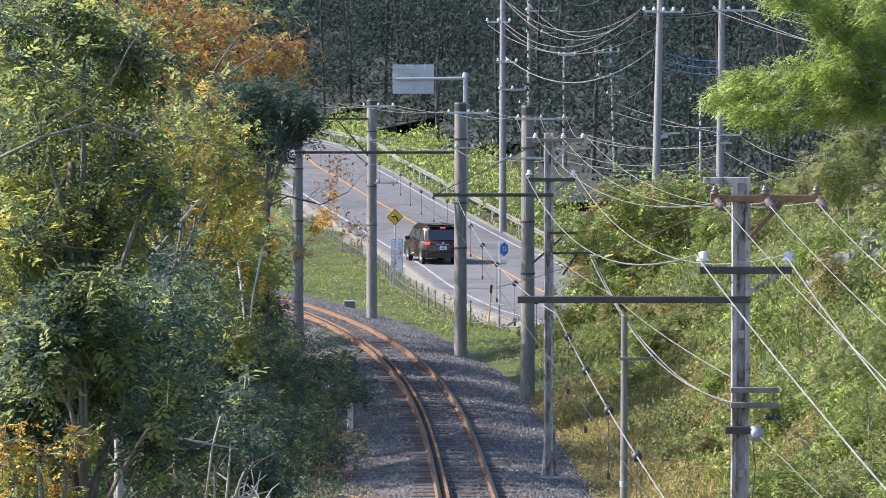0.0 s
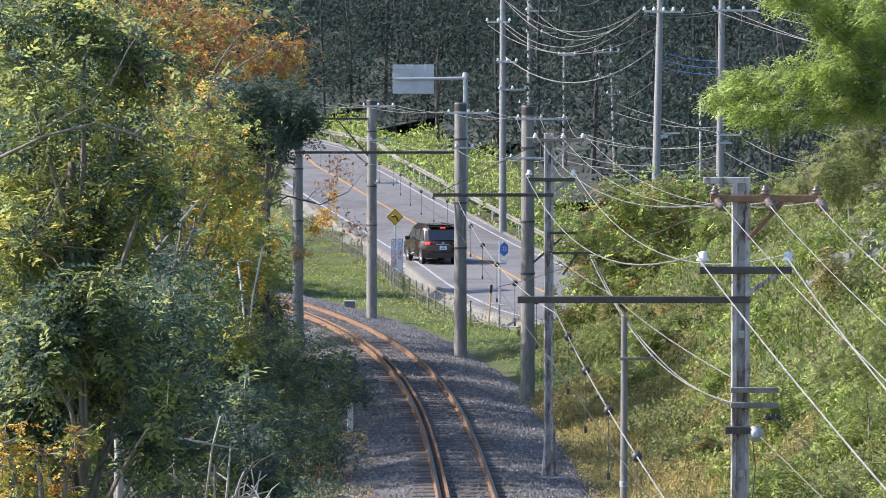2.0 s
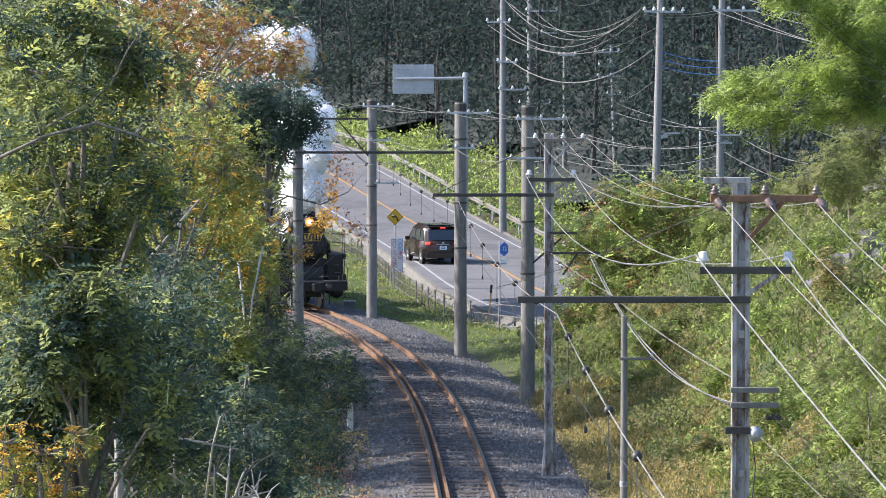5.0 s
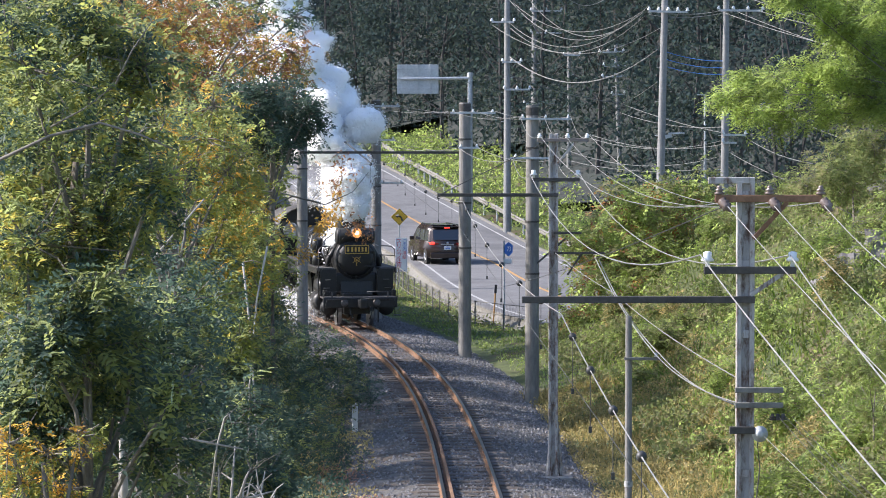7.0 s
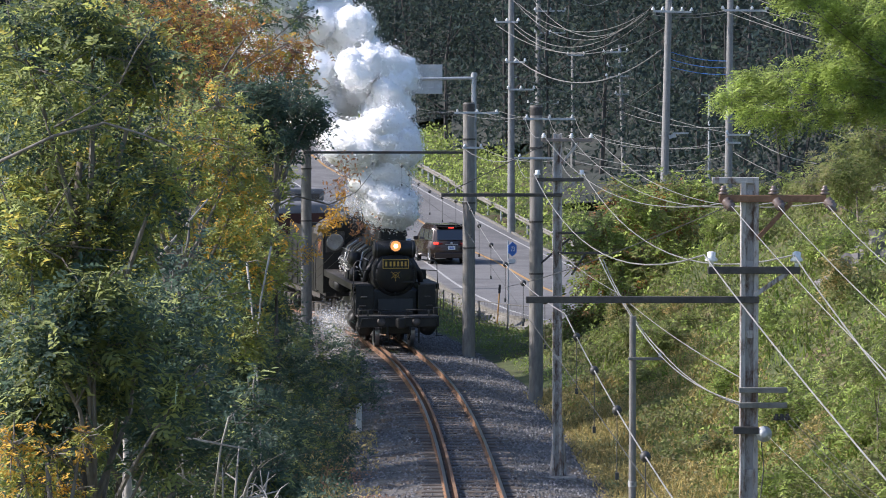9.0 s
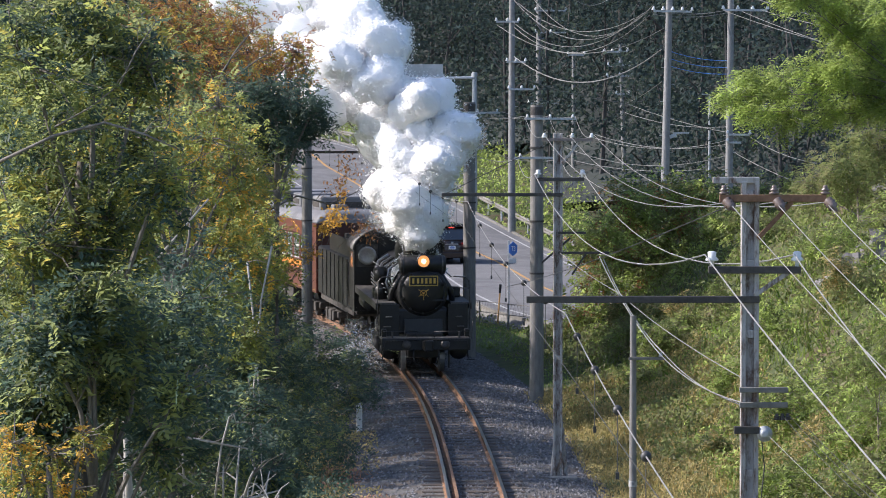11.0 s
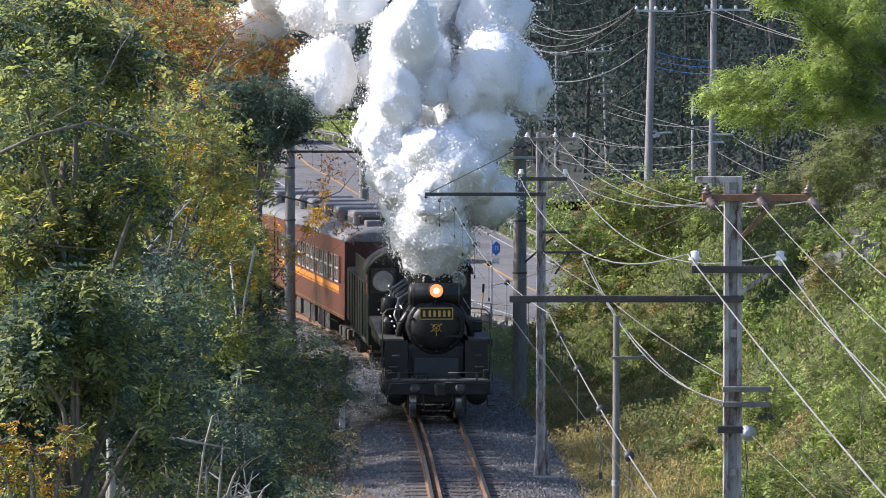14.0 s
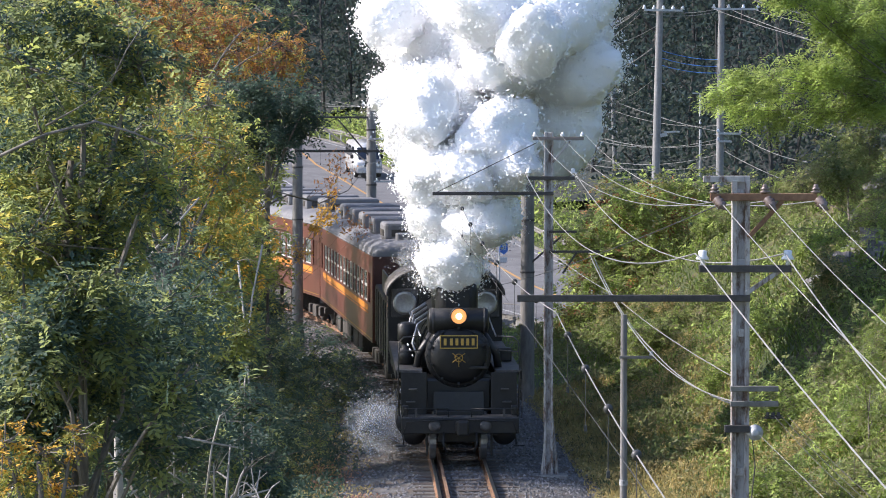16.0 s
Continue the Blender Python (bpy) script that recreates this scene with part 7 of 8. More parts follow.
    ('bank_shrub', 'sunlit vine-grown shrub above the railway bank', ((LEAF_BRIGHT,0.45),(LEAF_VINE,0.45),(LEAF_ORANGE,0.10)), 30000, 0.15, (0, 0), ((5.68, 111.3, 4.29, 0.96), (6.84, 113.1, 4.49, 0.97), (4.97, 114.9, 2.99, 1.08), (5.60, 116.7, 1.81, 1.01), (6.44, 112.2, 1.53, 0.88), (6.18, 114.0, 2.85, 1.16), (7.73, 115.8, 3.68, 1.00), (4.47, 111.3, 2.11, 0.78), (5.78, 113.1, 1.30, 0.89), (4.17, 114.9, 0.82, 0.68), (7.62, 116.7, 2.17, 1.10), (8.01, 112.2, 4.70, 0.70), (3.86, 114.0, 3.21, 0.36))),
    ('bank_shrub', 'sunlit green shrub on the rocky slope', ((LEAF_VINE,1.0),), 12000, 0.1, (0, 0), ((9.79, 89.8, 6.12, 0.70), (10.80, 91.3, 6.66, 0.79), (9.24, 92.7, 5.62, 0.58), (11.45, 94.2, 5.57, 0.59))),
    ('bank_shrub', 'bright green shrub at the edge of the bank', ((LEAF_BRIGHT,0.6),(LEAF_VINE,0.4)), 12000, 0.07, (0, 0), ((7.55, 64.4, 3.20, 0.45), (7.97, 65.5, 3.84, 0.51), (7.90, 66.5, 2.19, 0.63), (7.61, 67.6, 1.35, 0.53), (7.92, 64.9, 1.11, 0.61))),
)


def plants():
    for i, (name, label, mats, n, size, lean_from, blobs) in enumerate(PLANTS):
        plant(name, label, mats, n, size, lean_from, blobs, 100 + i)


def scatter(name, label, category, n, xr, yr, keep, size, height, material, seed, upright=0.0, slim=0.45, clumped=1.0):
    """Low growth over the ground, thick in clumps."""
    rng = np.random.default_rng(seed)
    x = rng.uniform(*xr, n * 3)
    y = rng.uniform(*yr, n * 3)
    tx = np.interp(y, TY, TX)
    gap = road_gap(x, y)
    ok = keep(x - tx, gap, x, y)
    d = np.array([noise.noise((a * 0.5, b * 0.35, seed * 1.7)) for a, b in zip(x, y)])
    ok &= rng.uniform(-0.6, 0.6, len(x)) * (2 - clumped) < d + 0.12
    i = np.nonzero(ok)[0][:n]
    x, y, d = x[i], y[i], d[i]
    z = ground_z(x, y)
    h = height * np.clip(0.45 + d, 0.1, 1.3) * rng.uniform(0, 1, len(i)) ** 0.7
    pts = np.stack([x, y, z + (0 if upright else h)], 1)
    ob = leaf_mesh(name, pts, size, material, None, rng, upright, slim)
    tagged(ob, label, category, kind="stuff")


def low_growth():
    scatter("bank_vines", "sunlit vines and weeds covering the railway bank", "vines", 90000, (2.5, 24), (48, 124), lambda o, g, x, y: (o > 4.2) & (np.abs(g) > 4.6), 0.14, 0.7, LEAF_VINE, 1, clumped=0.9)
    scatter("bank_vines", "bright green vine patches on the railway bank", "vines", 45000, (4, 22), (48, 112), lambda o, g, x, y: (o > 5.0), 0.13, 0.8, LEAF_BRIGHT, 2)
    scatter("bank_grass", "long green grass tufts on the railway bank", "grass", 30000, (4, 22), (48, 112), lambda o, g, x, y: (o > 5.0), 0.36, 0.1, LEAF_GRASS, 12, 0.55, 0.05)
    scatter("dry_grass", "dry yellow grass at the foot of the bank", "grass", 16000, (1.8, 9), (56, 100), lambda o, g, x, y: (o > 2.6) & (o < 6.5), 0.22, 0.1, LEAF_DRY, 3, 0.5, 0.05)
    scatter("dry_grass", "dry yellow weeds at the foot of the bank", "grass", 26000, (1.8, 9), (56, 100), lambda o, g, x, y: (o > 2.6) & (o < 7.0), 0.075, 0.6, LEAF_DRY, 4)
    scatter("grass", "short sunlit grass between track and road", "grass", 60000, (-20, 6), (88, 190), lambda o, g, x, y: (o > 3.3) & (g < -4.3), 0.12, 0.1, LEAF_GRASS, 5, 0.4, 0.14, 0.4)
    scatter("weeds", "low green weeds between track and road", "weeds", 26000, (-20, 6), (88, 190), lambda o, g, x, y: (o > 3.2) & (g < -4.3), 0.09, 0.22, LEAF_BRIGHT, 6)
    scatter("roadside_vines", "bright sunlit vines along the far side of the road", "vines", 50000, (-16, 18), (125, 245), lambda o, g, x, y: (g > 4.0) & (g < 11.0), 0.24, 1.7, LEAF_BRIGHT, 7, clumped=0.6)
    scatter("roadside_weeds", "green weeds beside the kerb and fence", "weeds", 9000, (-16, 8), (118, 260), lambda o, g, x, y: (g < -4.2) & (g > -6.0), 0.16, 0.6, LEAF_VINE, 8)
    scatter("embankment_weeds", "shaded weeds on the embankment beside the ballast", "weeds", 30000, (-16, 0), (55, 130), lambda o, g, x, y: (o < -2.5) & (o > -12), 0.12, 0.7, LEAF_DEEP_SHADE, 9)
    scatter("russet_weeds", "russet and pink weeds beside the track", "weeds", 5000, (-3.2, 0.0), (70, 83), lambda o, g, x, y: (o < -1.5) & (o > -3.2), 0.06, 0.35, LEAF_RUSSET, 10)
    scatter("withered_grass", "withered brown grass on the verge below the fence", "grass", 9000, (-20, 6), (110, 200), lambda o, g, x, y: (g < -4.2) & (g > -6.6), 0.10, 0.2, LEAF_DRY, 13)
    scatter("withered_weeds", "withered brown weeds at the edge of the ballast", "weeds", 5000, (-4.5, 0.0), (70, 100), lambda o, g, x, y: (o < -1.9) & (o > -3.6), 0.08, 0.45, LEAF_DRY, 11)


def bank_bushes():
    """Rounded bushes and vine mounds over the slope beside the railway."""
    rng = np.random.default_rng(61)
    kinds = (("rounded sunlit green bush on the railway bank", ((LEAF_BRIGHT, 0.7), (LEAF_VINE, 0.3))),
             ("low vine-covered mound on the railway bank", ((LEAF_VINE, 0.75), (LEAF_BRIGHT, 0.25))),
             ("bush with browning leaves on the railway bank", ((LEAF_VINE, 0.6), (LEAF_DRY, 0.4))))
    spots = []
    while len(spots) < 34:
        y = rng.uniform(58, 110)
        off = rng.uniform(5.2, 12.5)
        x = float(np.interp(y, TY, TX)) + off
        if x < 0.135 * y and all((x - a) ** 2 + ((y - b) * 0.5) ** 2 > 1.2 for a, b in spots):
            spots.append((x, y))
    for i, (x, y) in enumerate(spots):
        r = rng.uniform(0.38, 0.8)
        g = gz(x, y)
        blobs = [(x + rng.normal() * r * 0.8, y + rng.normal() * r * 0.8, g + r * rng.uniform(0.35, 1.0), r * rng.uniform(0.5, 0.8)) for _ in range(4)]
        label, mats = kinds[(0, 1, 0, 1, 2)[i % 5]]
        plant("bank_shrub", label, mats, 3600, 0.10, (0, 0), blobs, 700 + i)


# long bare boughs: thickness, then the line from butt to tip
BOUGHS = (
    (0.019, (-4.56, 36.2, 7.51), (-3.99, 36.2, 7.77), (-3.48, 36.2, 7.85), (-3.08, 36.2, 7.76), (-2.74, 36.2, 7.63)),
    (0.012, (-4.01, 36.4, 7.83), (-3.67, 36.4, 8.04), (-3.37, 36.4, 8.25)),
    (0.011, (-3.37, 36.6, 8.27), (-3.2, 36.6, 8.61), (-2.99, 36.6, 8.93)),
    (0.055, (-5.4, 66, 5.46), (-5.35, 66, 6.04), (-5.46, 66, 6.87), (-5.39, 66, 7.63)),
    (0.028, (-5.44, 60, 6.42), (-5.11, 60, 6.94), (-4.7, 60, 7.63)),
    (0.026, (-6.08, 60, 6.42), (-5.96, 60, 6.94), (-5.81, 60, 7.46)),
    (0.02, (-5.96, 60, 6.28), (-6.19, 60, 6.85), (-6.43, 60, 7.22)),
    (0.028, (-7.13, 88, 5.75), (-6.05, 88, 5.7), (-5.02, 88, 5.68), (-4.05, 88, 5.61), (-3.09, 88, 5.37)),
    (0.03, (-5.83, 90, 8.41), (-5.4, 90, 9.07), (-4.95, 90, 9.62)),
    (0.026, (-5.41, 90, 8.37), (-4.84, 90, 8.86), (-4.08, 90, 9.3)),
    (0.018, (-5.44, 60, 6.56), (-4.78, 60, 6.75), (-4.27, 60, 6.99)),
    (0.055, (-3.68, 41, 3.4), (-3.69, 41, 3.82), (-3.72, 41, 4.21), (-3.73, 41, 4.57)),
    (0.022, (-3.43, 41, 4.28), (-2.93, 41, 4.23), (-2.33, 41, 4.13)),
    (0.04, (-3.87, 54, 2.41), (-3.92, 54, 3.34), (-3.99, 54, 4.21), (-4.11, 54, 4.89)),
    (0.03, (-4.19, 54, 2.66), (-4.19, 54, 3.6), (-4.2, 54, 4.84)),
    (0.03, (-4.03, 54, 5.47), (-3.94, 54, 5.97), (-3.91, 54, 6.31)),
    (0.014, (-2.72, 41, 3.44), (-2.63, 41, 4.13), (-2.54, 41, 4.48), (-2.49, 41, 4.5), (-2.46, 41, 4.39)),
    (0.016, (-2.61, 41, 3.44), (-2.61, 41, 3.94)),
    (0.02, (-2.41, 41, 3.44), (-2.3, 41, 3.75), (-2.24, 41, 3.87)),
    (0.035, (-4.96, 41, 3.57), (-4.67, 41, 3.73), (-4.32, 41, 3.94)),
    (0.014, (-3.06, 41, 3.7), (-3.07, 41, 4.08), (-3.08, 41, 4.29)),
    (0.014, (-3.57, 41, 3.57), (-3.37, 41, 3.76), (-3.12, 41, 3.84), (-2.93, 41, 3.68)),
    (0.03, (-4.54, 36.4, 5.47), (-4.14, 36.4, 5.93), (-3.85, 36.4, 6.02)),
    (0.012, (-3.8, 36.4, 5.02), (-3.71, 36.4, 5.19), (-3.62, 36.4, 5.33)),
    (0.02, (-5.26, 70, 5.45), (-4.87, 70, 5.41)),
)


def dead_branches():
    """Pale bare branches that stand out of the undergrowth."""
    rng = np.random.default_rng(77)
    for x, y, z, h, lean in ((-2.75, 44, 2.6, 1.25, 0.15), (-2.55, 44.3, 2.5, 1.0, 0.3), (-2.95, 43.5, 2.3, 1.0, -0.2), (-2.42, 43, 2.9, 0.45, 0.35), (-3.7, 42, 2.5, 1.1, -0.1), (-3.4, 42.5, 2.6, 0.7, -0.5), (-3.95, 43, 2.4, 1.5, 0.03), (-3.2, 44, 3.1, 0.2, 1.1), (-4.5, 42, 2.9, 0.4, -0.9)):
        g = gz(x, y) - 0.1
        t = thing("dead_branch", Matrix.Translation((x, y, g)), "pale bare dead branch standing out of the undergrowth", "branch")
        bm = bmesh.new()
        top = z + h - g
        tube(bm, [(0, 0, 0), (0.05, 0, (z - g) * 0.6), (lean * 0.3, 0, z - g), (lean * 0.7, 0, z - g + h * 0.55), (lean, 0, top)], [0.045, 0.035, 0.026, 0.018, 0.008], 6)
        part("stem", bm, PALE_BARK, t, "", True)
        for k in range(5):
            f = rng.uniform(0.1, 0.9)
            p = Vector((lean * (0.3 + 0.6 * f), 0, z - g + h * f))
            e = p + Vector((rng.uniform(-0.35, 0.35), rng.uniform(-0.2, 0.2), rng.uniform(0.02, 0.3)))
            bm = bmesh.new()
            tube(bm, [p, (p + e) / 2 + Vector((0, 0, 0.04)), e], [0.012, 0.008, 0.004], 5)
            part("twig", bm, PALE_BARK, t)
    for row in BOUGHS:
        q = [Vector(v) for v in row[1:]]
        t = thing("bare_bough", Matrix.Translation(q[0]), "long grey bare bough showing among the leaves", "branch")
        bm = bmesh.new()
        tube(bm, [v - q[0] + Vector((0, 0, rng.normal() * row[0])) for v in q], [row[0] * (1 - 0.6 * k / (len(q) - 1)) for k in range(len(q))], 7)
        part("stem", bm, PALE_BARK if 40 < q[0].y < 45 else TWIG, t, "", True)
        for k in range(7):
            i = int(rng.integers(0, len(q) - 1))
            p = q[i].lerp(q[i + 1], rng.random()) - q[0]
            along_q = (q[i + 1] - q[i]).normalized()
            e = p + (along_q * rng.uniform(0.1, 0.4) + Vector((rng.uniform(-0.4, 0.4), rng.uniform(-0.1, 0.1), rng.uniform(-0.1, 0.35)))) * (q[0].y / 60)
            bm = bmesh.new()
            tube(bm, [p, (p + e) / 2 + Vector((0, 0, 0.03)), e], [row[0] * 0.35, row[0] * 0.22, row[0] * 0.1], 4)
            part("twig", bm, TWIG, t)
    for pts in (((-4.9, 92, 4.9), (-4.0, 93, 5.35), (-3.2, 94, 5.1), (-2.5, 95, 5.4), (-2.1, 96, 5.9)), ((-6.2, 70, 6.6), (-5.2, 71, 6.0), (-4.4, 72, 5.7), (-3.5, 73, 5.65)), ((-4.7, 40, 5.4), (-4.0, 40, 6.1), (-3.3, 40, 6.3), (-2.7, 40, 7.0)), ((-4.9, 39, 7.2), (-4.2, 39, 7.25), (-3.7, 39, 7.0)), ((-3.4, 68, 5.2), (-3.6, 68, 4.2), (-3.75, 68, 2.5), (-3.8, 68, -0.6)), ((-3.75, 66, 5.0), (-3.6, 66, 3.6), (-3.5, 66, 1.6), (-3.5, 66, -0.7))):
        q = [Vector(v) for v in pts]
        t = thing("bare_bough", Matrix.Translation(q[0]), "long thin bare bough reaching out of the tree crowns", "branch")
        bm = bmesh.new()
        tube(bm, [v - q[0] for v in q], [0.022, 0.02, 0.016, 0.011, 0.005][:len(q)], 6)
        part("stem", bm, PALE_BARK if q[0].y < 70 else BARK, t, "", True)
        for k in range(8):
            i = int(rng.integers(0, len(q) - 1))
            p = q[i].lerp(q[i + 1], rng.random()) - q[0]
            e = p + Vector((rng.uniform(-0.5, 0.5), rng.uniform(-0.2, 0.2), rng.uniform(-0.15, 0.45)))
            bm = bmesh.new()
            tube(bm, [p, (p + e) / 2 + Vector((0, 0, 0.05)), e], [0.012, 0.008, 0.003], 4)
            part("twig", bm, BARK, t)


# Bark colour darkened for trunks that stand in the hillside's shade.
BARK_SHADE = surface("shade_toned_bark", (0.05, 0.048, 0.047), (0.11, 0.105, 0.10), 9, 0.95, 0, 0.5, stretch=(1, 1, 0.3), gloss=0.1)


# Shade between the crowns is put into the litter's dark colour.
LITTER_SHADE = surface("shade_toned_leaf_litter", (0.022, 0.03, 0.028), (0.04, 0.048, 0.044), 2.0, 0.95, 0, 0.8, (0.06, 0.055, 0.05), 0.8, 0.4)


def forest():
    """The wooded hill: crowns of many leaf clumps, one behind another."""
    rng = np.random.default_rng(44)
    pts, bm = [], bmesh.new()
    spots = []
    for _ in range(9000):
        y = rng.uniform(165, 350)
        x = rng.uniform(-0.135 * y, 0.14 * y)
        g = float(road_gap(x, y)[0])
        if 11.5 < g < 330 or (y > 265 and (abs(g) > 9 and x > -45)):
            if all((x - q[0]) ** 2 + (y - q[1]) ** 2 > 18 for q in spots) and len(spots) < 470:
                spots.append((x, y))
    for x, y in spots:
        z = gz(x, y)
        h = rng.uniform(9, 15)
        tube(bm, [(x, y, z - 0.3), (x + rng.normal() * 0.3, y, z + h * 0.5), (x + rng.normal() * 0.5, y, z + h * 0.95)], [0.16, 0.1, 0.03], 5)
        for _ in range(5):
            k = rng.uniform(0.2, 0.9)
            a = rng.uniform(0, 6.28)
            tube(bm, [(x, y, z + h * k * 0.8), (x + math.cos(a) * h * 0.22, y + math.sin(a) * h * 0.22, z + h * k + 1)], [0.05, 0.02], 3)
        m = 18
        k = rng.uniform(0.05, 1.0, m)
        a = rng.uniform(0, 6.28, m)
        rr = h * 0.34 * np.sqrt(np.clip(1.1 - (k - 0.5) ** 2 * 3.0, 0.1, 1)) * rng.uniform(0.3, 1, m)
        c = np.stack([x + np.cos(a) * rr, y + np.sin(a) * rr, z + h * k], 1)
        n = 1500
        pick = rng.integers(0, m, n)
        pts.append(c[pick] + rng.normal(size=(n, 3)) * h * 0.075)
    xs, ys = np.arange(-90, 91, 5.0), np.arange(160, 620, 6.0)
    X, Y = np.meshgrid(xs, ys)
    gap, Z = road_gap(X, Y), ground_z(X.ravel(), Y.ravel()) + 0.35
    ok = (gap > 8.5) | ((Y.ravel() > 262) & (np.abs(gap) > 9))
    nx = len(xs)
    quads = [(j * nx + i, j * nx + i + 1, (j + 1) * nx + i + 1, (j + 1) * nx + i) for j in range(len(ys) - 1) for i in range(nx - 1)]
    quads = [q for q in quads if all(ok[k] for k in q)]
    floor = from_lists("forest_floor", list(zip(X.ravel().tolist(), Y.ravel().tolist(), Z.tolist())), quads, LITTER_SHADE)
    floor.data.shade_smooth()
    tagged(floor, "leaf litter coloured dark as the shade under the wooded hillside", "forest floor", kind="structure")
    trunks = part("forest_trunks", bm, BARK_SHADE)
    tagged(trunks, "trunks of the distant wooded hillside", "woods", kind="stuff")
    ob = leaf_mesh("forest", np.concatenate(pts), 0.34, LEAF_FOREST_SHADE, None, rng, 0, 0.95, plain=True)
    tagged(ob, "wooded hillside behind the road with shade put into its leaf colours", "woods", kind="stuff")


plants()
low_growth()
bank_bushes()
dead_branches()
forest()


# ---- what moves ----
def place(s_front, a, b):
    """The pose of a vehicle whose pivots stand a and b behind its own zero, which is at s_front on the track."""
    xa, ya = on_track(s_front + a)
    xb, yb = on_track(s_front + b)
    d = Vector((xb - xa, yb - ya)).normalized()
    o = Vector((xa, ya)) - d * a
    return pose(o.x, o.y, 0, 0, 0, math.degrees(math.atan2(-d.x, d.y)))


SPEED = 4.9


def front_s(t):
    return s_at(78.9) + SPEED * (16 - t)


def loco_pose(t):
    return place(front_s(t), 0.0, 8.0)


TIMES = [k * 0.5 for k in range(33)]


def train_motion():
    for ob, at, a, b in ((LOCO, 0.0, 0.0, 8.0), (TENDER, 10.85, 1.6, 8.0), (COACH[0], 20.9, 3.2, 17.1), (COACH[1], 41.8, 3.2, 17.1), (COACH[2], 62.7, 3.2, 17.1)):
        walk(ob, [(t, place(front_s(t) + at, a, b)) for t in TIMES])
    for w, r in LOCO_WHEELS:
        x, y = w.location.x, w.location.y
        step = 0.1 if r < 0.6 else 0.2
        walk(w, [(k * step, Matrix.Translation((x, y, r)) @ Matrix.Rotation(SPEED * k * step / r, 4, "X")) for k in range(int(16 / step) + 1)])
    for s, w in zip((-1, 1), LOCO_RODS):
        rows = []
        for k in range(161):
            a = SPEED * k * 0.1 / 0.76 + (0 if s < 0 else math.pi / 2)
            rows.append((k * 0.1, Matrix.Translation((s * 0.78, 4.5 + 0.3 * math.sin(a), 0.76 - 0.3 * math.cos(a)))))
        walk(w, rows)


def puff_rows(te, d, spin, turn, wind_x, wind_y, up0, rise, spread):
    """A puff waits behind the boiler, leaves by the chimney at te, rises, drifts and spreads."""
    m0 = loco_pose(max(te, 0))
    head = m0.to_quaternion()
    c0 = m0 @ Vector((0, 0.75, 3.95))
    v0 = head @ Vector((0, -SPEED, 0))
    rows = []
    for t in [x for x in TIMES if x < te - 0.25] + [te - 0.14]:
        m = place(front_s(t) + 10.85, 1.6, 8.0)
        rows.append((t, Matrix.LocRotScale(m @ Vector((0, 4.8, 1.9)), m.to_quaternion(), None)))
    m = loco_pose(te - 0.04)
    rows.append((te - 0.04, Matrix.LocRotScale(m @ Vector((0, 1.7, 2.7)), m.to_quaternion(), None)))
    for a in (0, 0.15, 0.3, 0.5, 0.8, 1.2, 1.7, 2.3, 3.0, 4.0, 5.5, 7.5, 10, 13, 16):
        t = te + a
        last = t >= 16
        if last:
            a, t = 16 - te, 16.0
        dec = 0.75 * (1 - math.exp(-a / 0.75))
        old = max(0, a - 2.2)
        x = c0.x + v0.x * dec + wind_x * max(0, a - dec)
        y = c0.y + v0.y * dec + wind_y * max(0, a - dec)
        z = c0.z + up0 * 0.9 * (1 - math.exp(-a / 0.9)) + rise * a + 2.6 * old
        sp = 0.16 + spread * (1 - math.exp(-(a / 0.9) ** 1.2)) + 0.1 * a
        p = Vector((x, y, z)) + Vector(d) * sp
        q = Matrix.Rotation(turn * 2.2 * (1 - math.exp(-a / 2.0)), 4, spin).to_quaternion() @ head
        if t > rows[-1][0] + 0.035:
            rows.append((t, Matrix.LocRotScale(p, q, None)))
        if last:
            break
    return rows


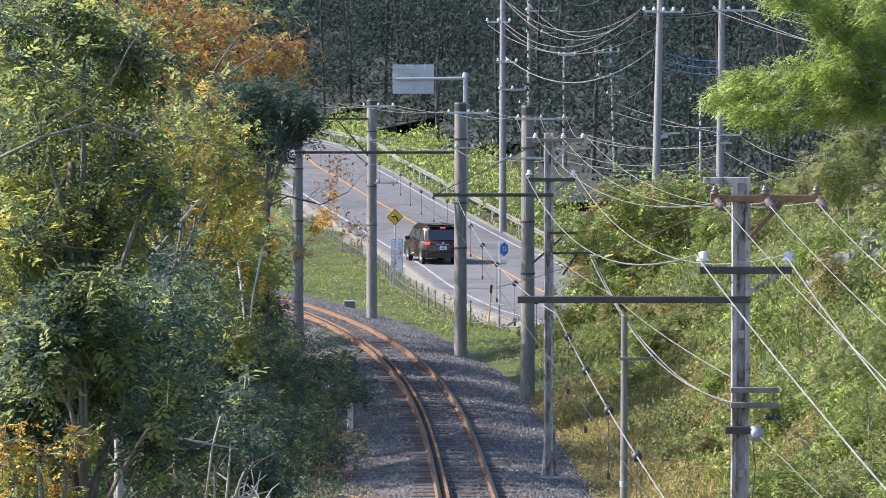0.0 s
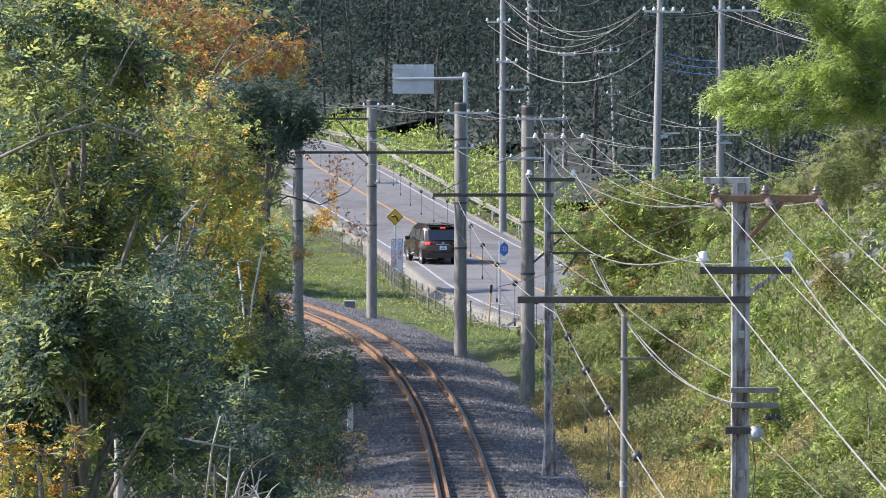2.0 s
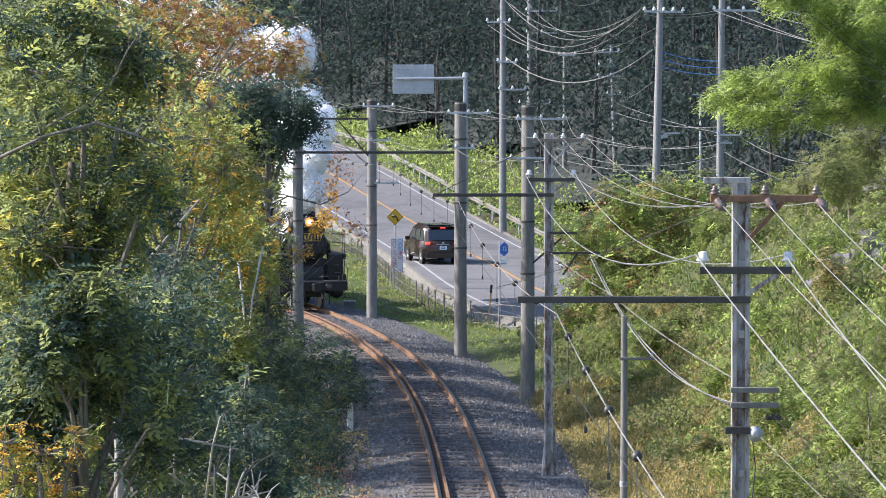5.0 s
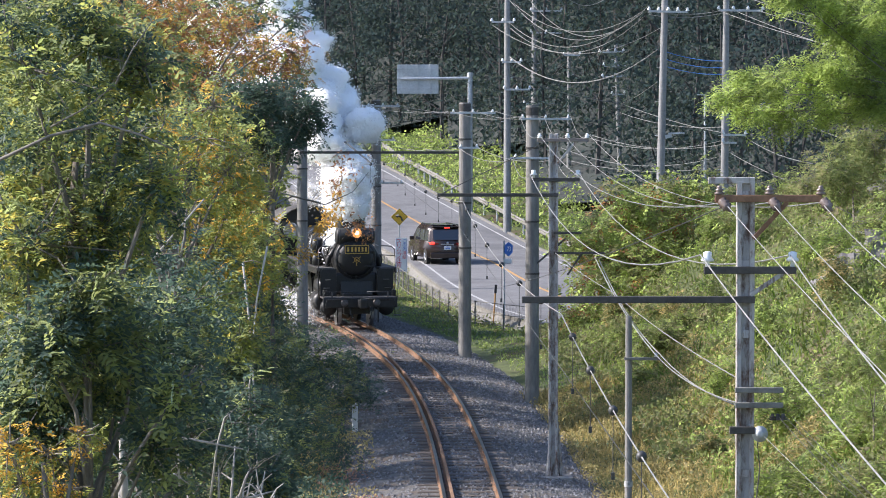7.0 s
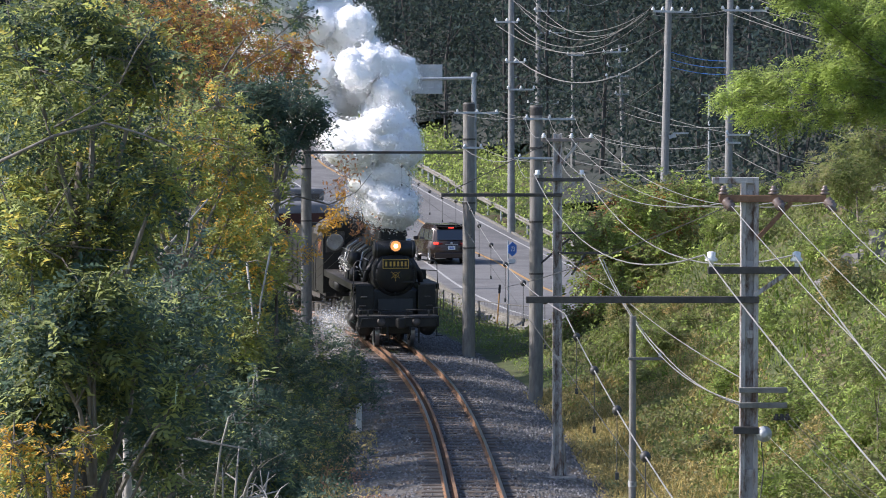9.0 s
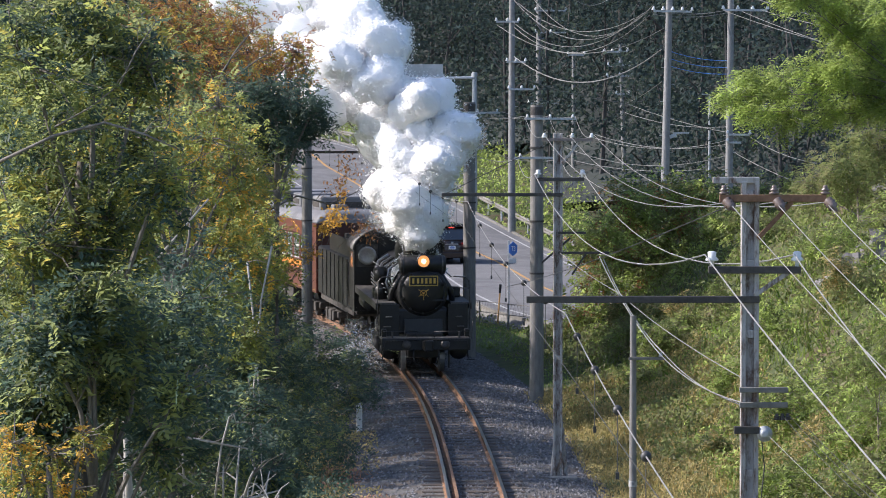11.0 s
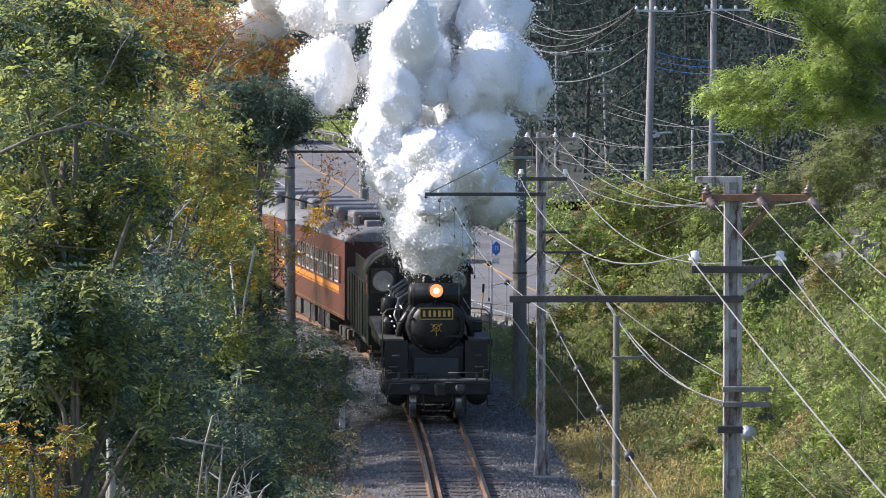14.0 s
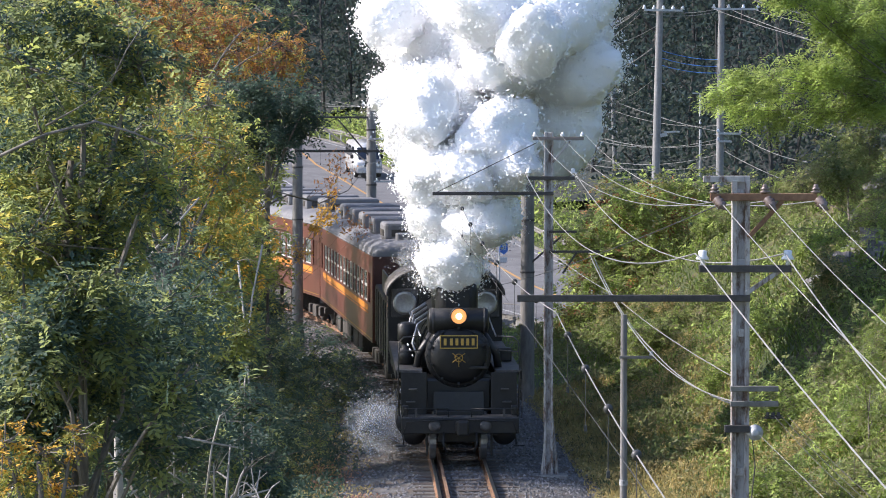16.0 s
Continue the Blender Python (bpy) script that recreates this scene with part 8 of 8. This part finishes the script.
def smoke_motion():
    plume = tagged(new("smoke_plume"), "thick white smoke rising from the locomotive's chimney", "smoke")
    rng = np.random.default_rng(12)
    N = 320
    for i in range(N):
        te = 0.8 + (i + rng.uniform(-0.4, 0.4)) * (15.9 - 0.8) / N
        ob = new("puff", PUFFS[int(rng.integers(0, 6))])
        ob.parent = plume
        veer = float(smoothstep(9.5, 14.0, te))
        k = rng.uniform(0.52, 0.82) * (1 + 0.06 * veer)
        ob.scale = (k, k * rng.uniform(1.0, 1.35), k)
        spin = Vector(rng.normal(size=3)).normalized()
        d = rng.normal(size=3)
        d /= np.linalg.norm(d)
        d *= rng.uniform(0.35, 1.0) ** 0.5
        wind_x = -1.5 + 2.2 * veer
        wind_y = -1.6 - 1.0 * float(smoothstep(8, 13, te))
        rise = rng.uniform(0.45, 1.5)
        spread = 1.75 + 0.85 * float(smoothstep(8.5, 12, te))
        walk(ob, puff_rows(te, d, spin, rng.uniform(0.6, 1.3), wind_x, wind_y, rng.uniform(3.2, 5.3), rise, spread))
    jet = tagged(new("cylinder_steam"), "thin white steam blowing from the locomotive's cylinders", "steam")
    for i in range(21):
        ob = new("puff", WISPS[i % 3])
        ob.parent = jet
        roof = i >= 13
        k = rng.uniform(0.35, 0.65)
        ob.scale = (k, k * 1.5, k * 0.8)
        ph = rng.uniform(0, 6.28)
        if roof:
            bx, by, bz = rng.uniform(-0.9, 0.7), rng.uniform(1.5, 8.0), rng.uniform(3.95, 4.5)
        else:
            bx, by, bz = rng.uniform(-1.95, -1.3), rng.uniform(0.0, 5.0), rng.uniform(0.1, 0.8)
        rows = []
        for t in TIMES:
            m = loco_pose(t)
            p = m @ Vector((bx + 0.25 * math.sin(t * 2.1 + ph), by + 0.6 * math.sin(t * 1.3 + ph), bz + 0.15 * math.sin(t * 1.7 + 2 * ph)))
            rows.append((t, Matrix.LocRotScale(p, m.to_quaternion() @ Euler((0.3 * math.sin(t + ph), 0.3 * math.sin(t * 0.8), 0.3 * math.sin(t * 1.1 + ph))).to_quaternion(), None)))
        walk(ob, rows)


def road_pose(s, side):
    """A pose on the road, s metres down it from its far end."""
    step = np.hypot(np.diff(RX), np.diff(RY))
    S = np.concatenate([[0], np.cumsum(step)])
    x, y, z = (float(np.interp(s, S, c)) for c in (RX, RY, RZ))
    x2, y2, z2 = (float(np.interp(s + 2, S, c)) for c in (RX, RY, RZ))
    d = Vector((x2 - x, y2 - y)).normalized()
    x, y = x - d.y * side, y + d.x * side
    return pose(x, y, z + 0.04, math.degrees(math.atan2(z - z2, 2.0)), 0, math.degrees(math.atan2(d.x, -d.y)))


def car_motion():
    step = np.hypot(np.diff(RX), np.diff(RY))
    S = np.concatenate([[0], np.cumsum(step)])
    end = float(S[int(np.argmin(np.abs(RY - 203.5) + 100 * (RX > 0)))])
    walk(MICROVAN, [(t, road_pose(end - 10.5 * (16 - t), 1.65)) for t in TIMES])


def motions():
    train_motion()
    car_motion()
    smoke_motion()


motions()
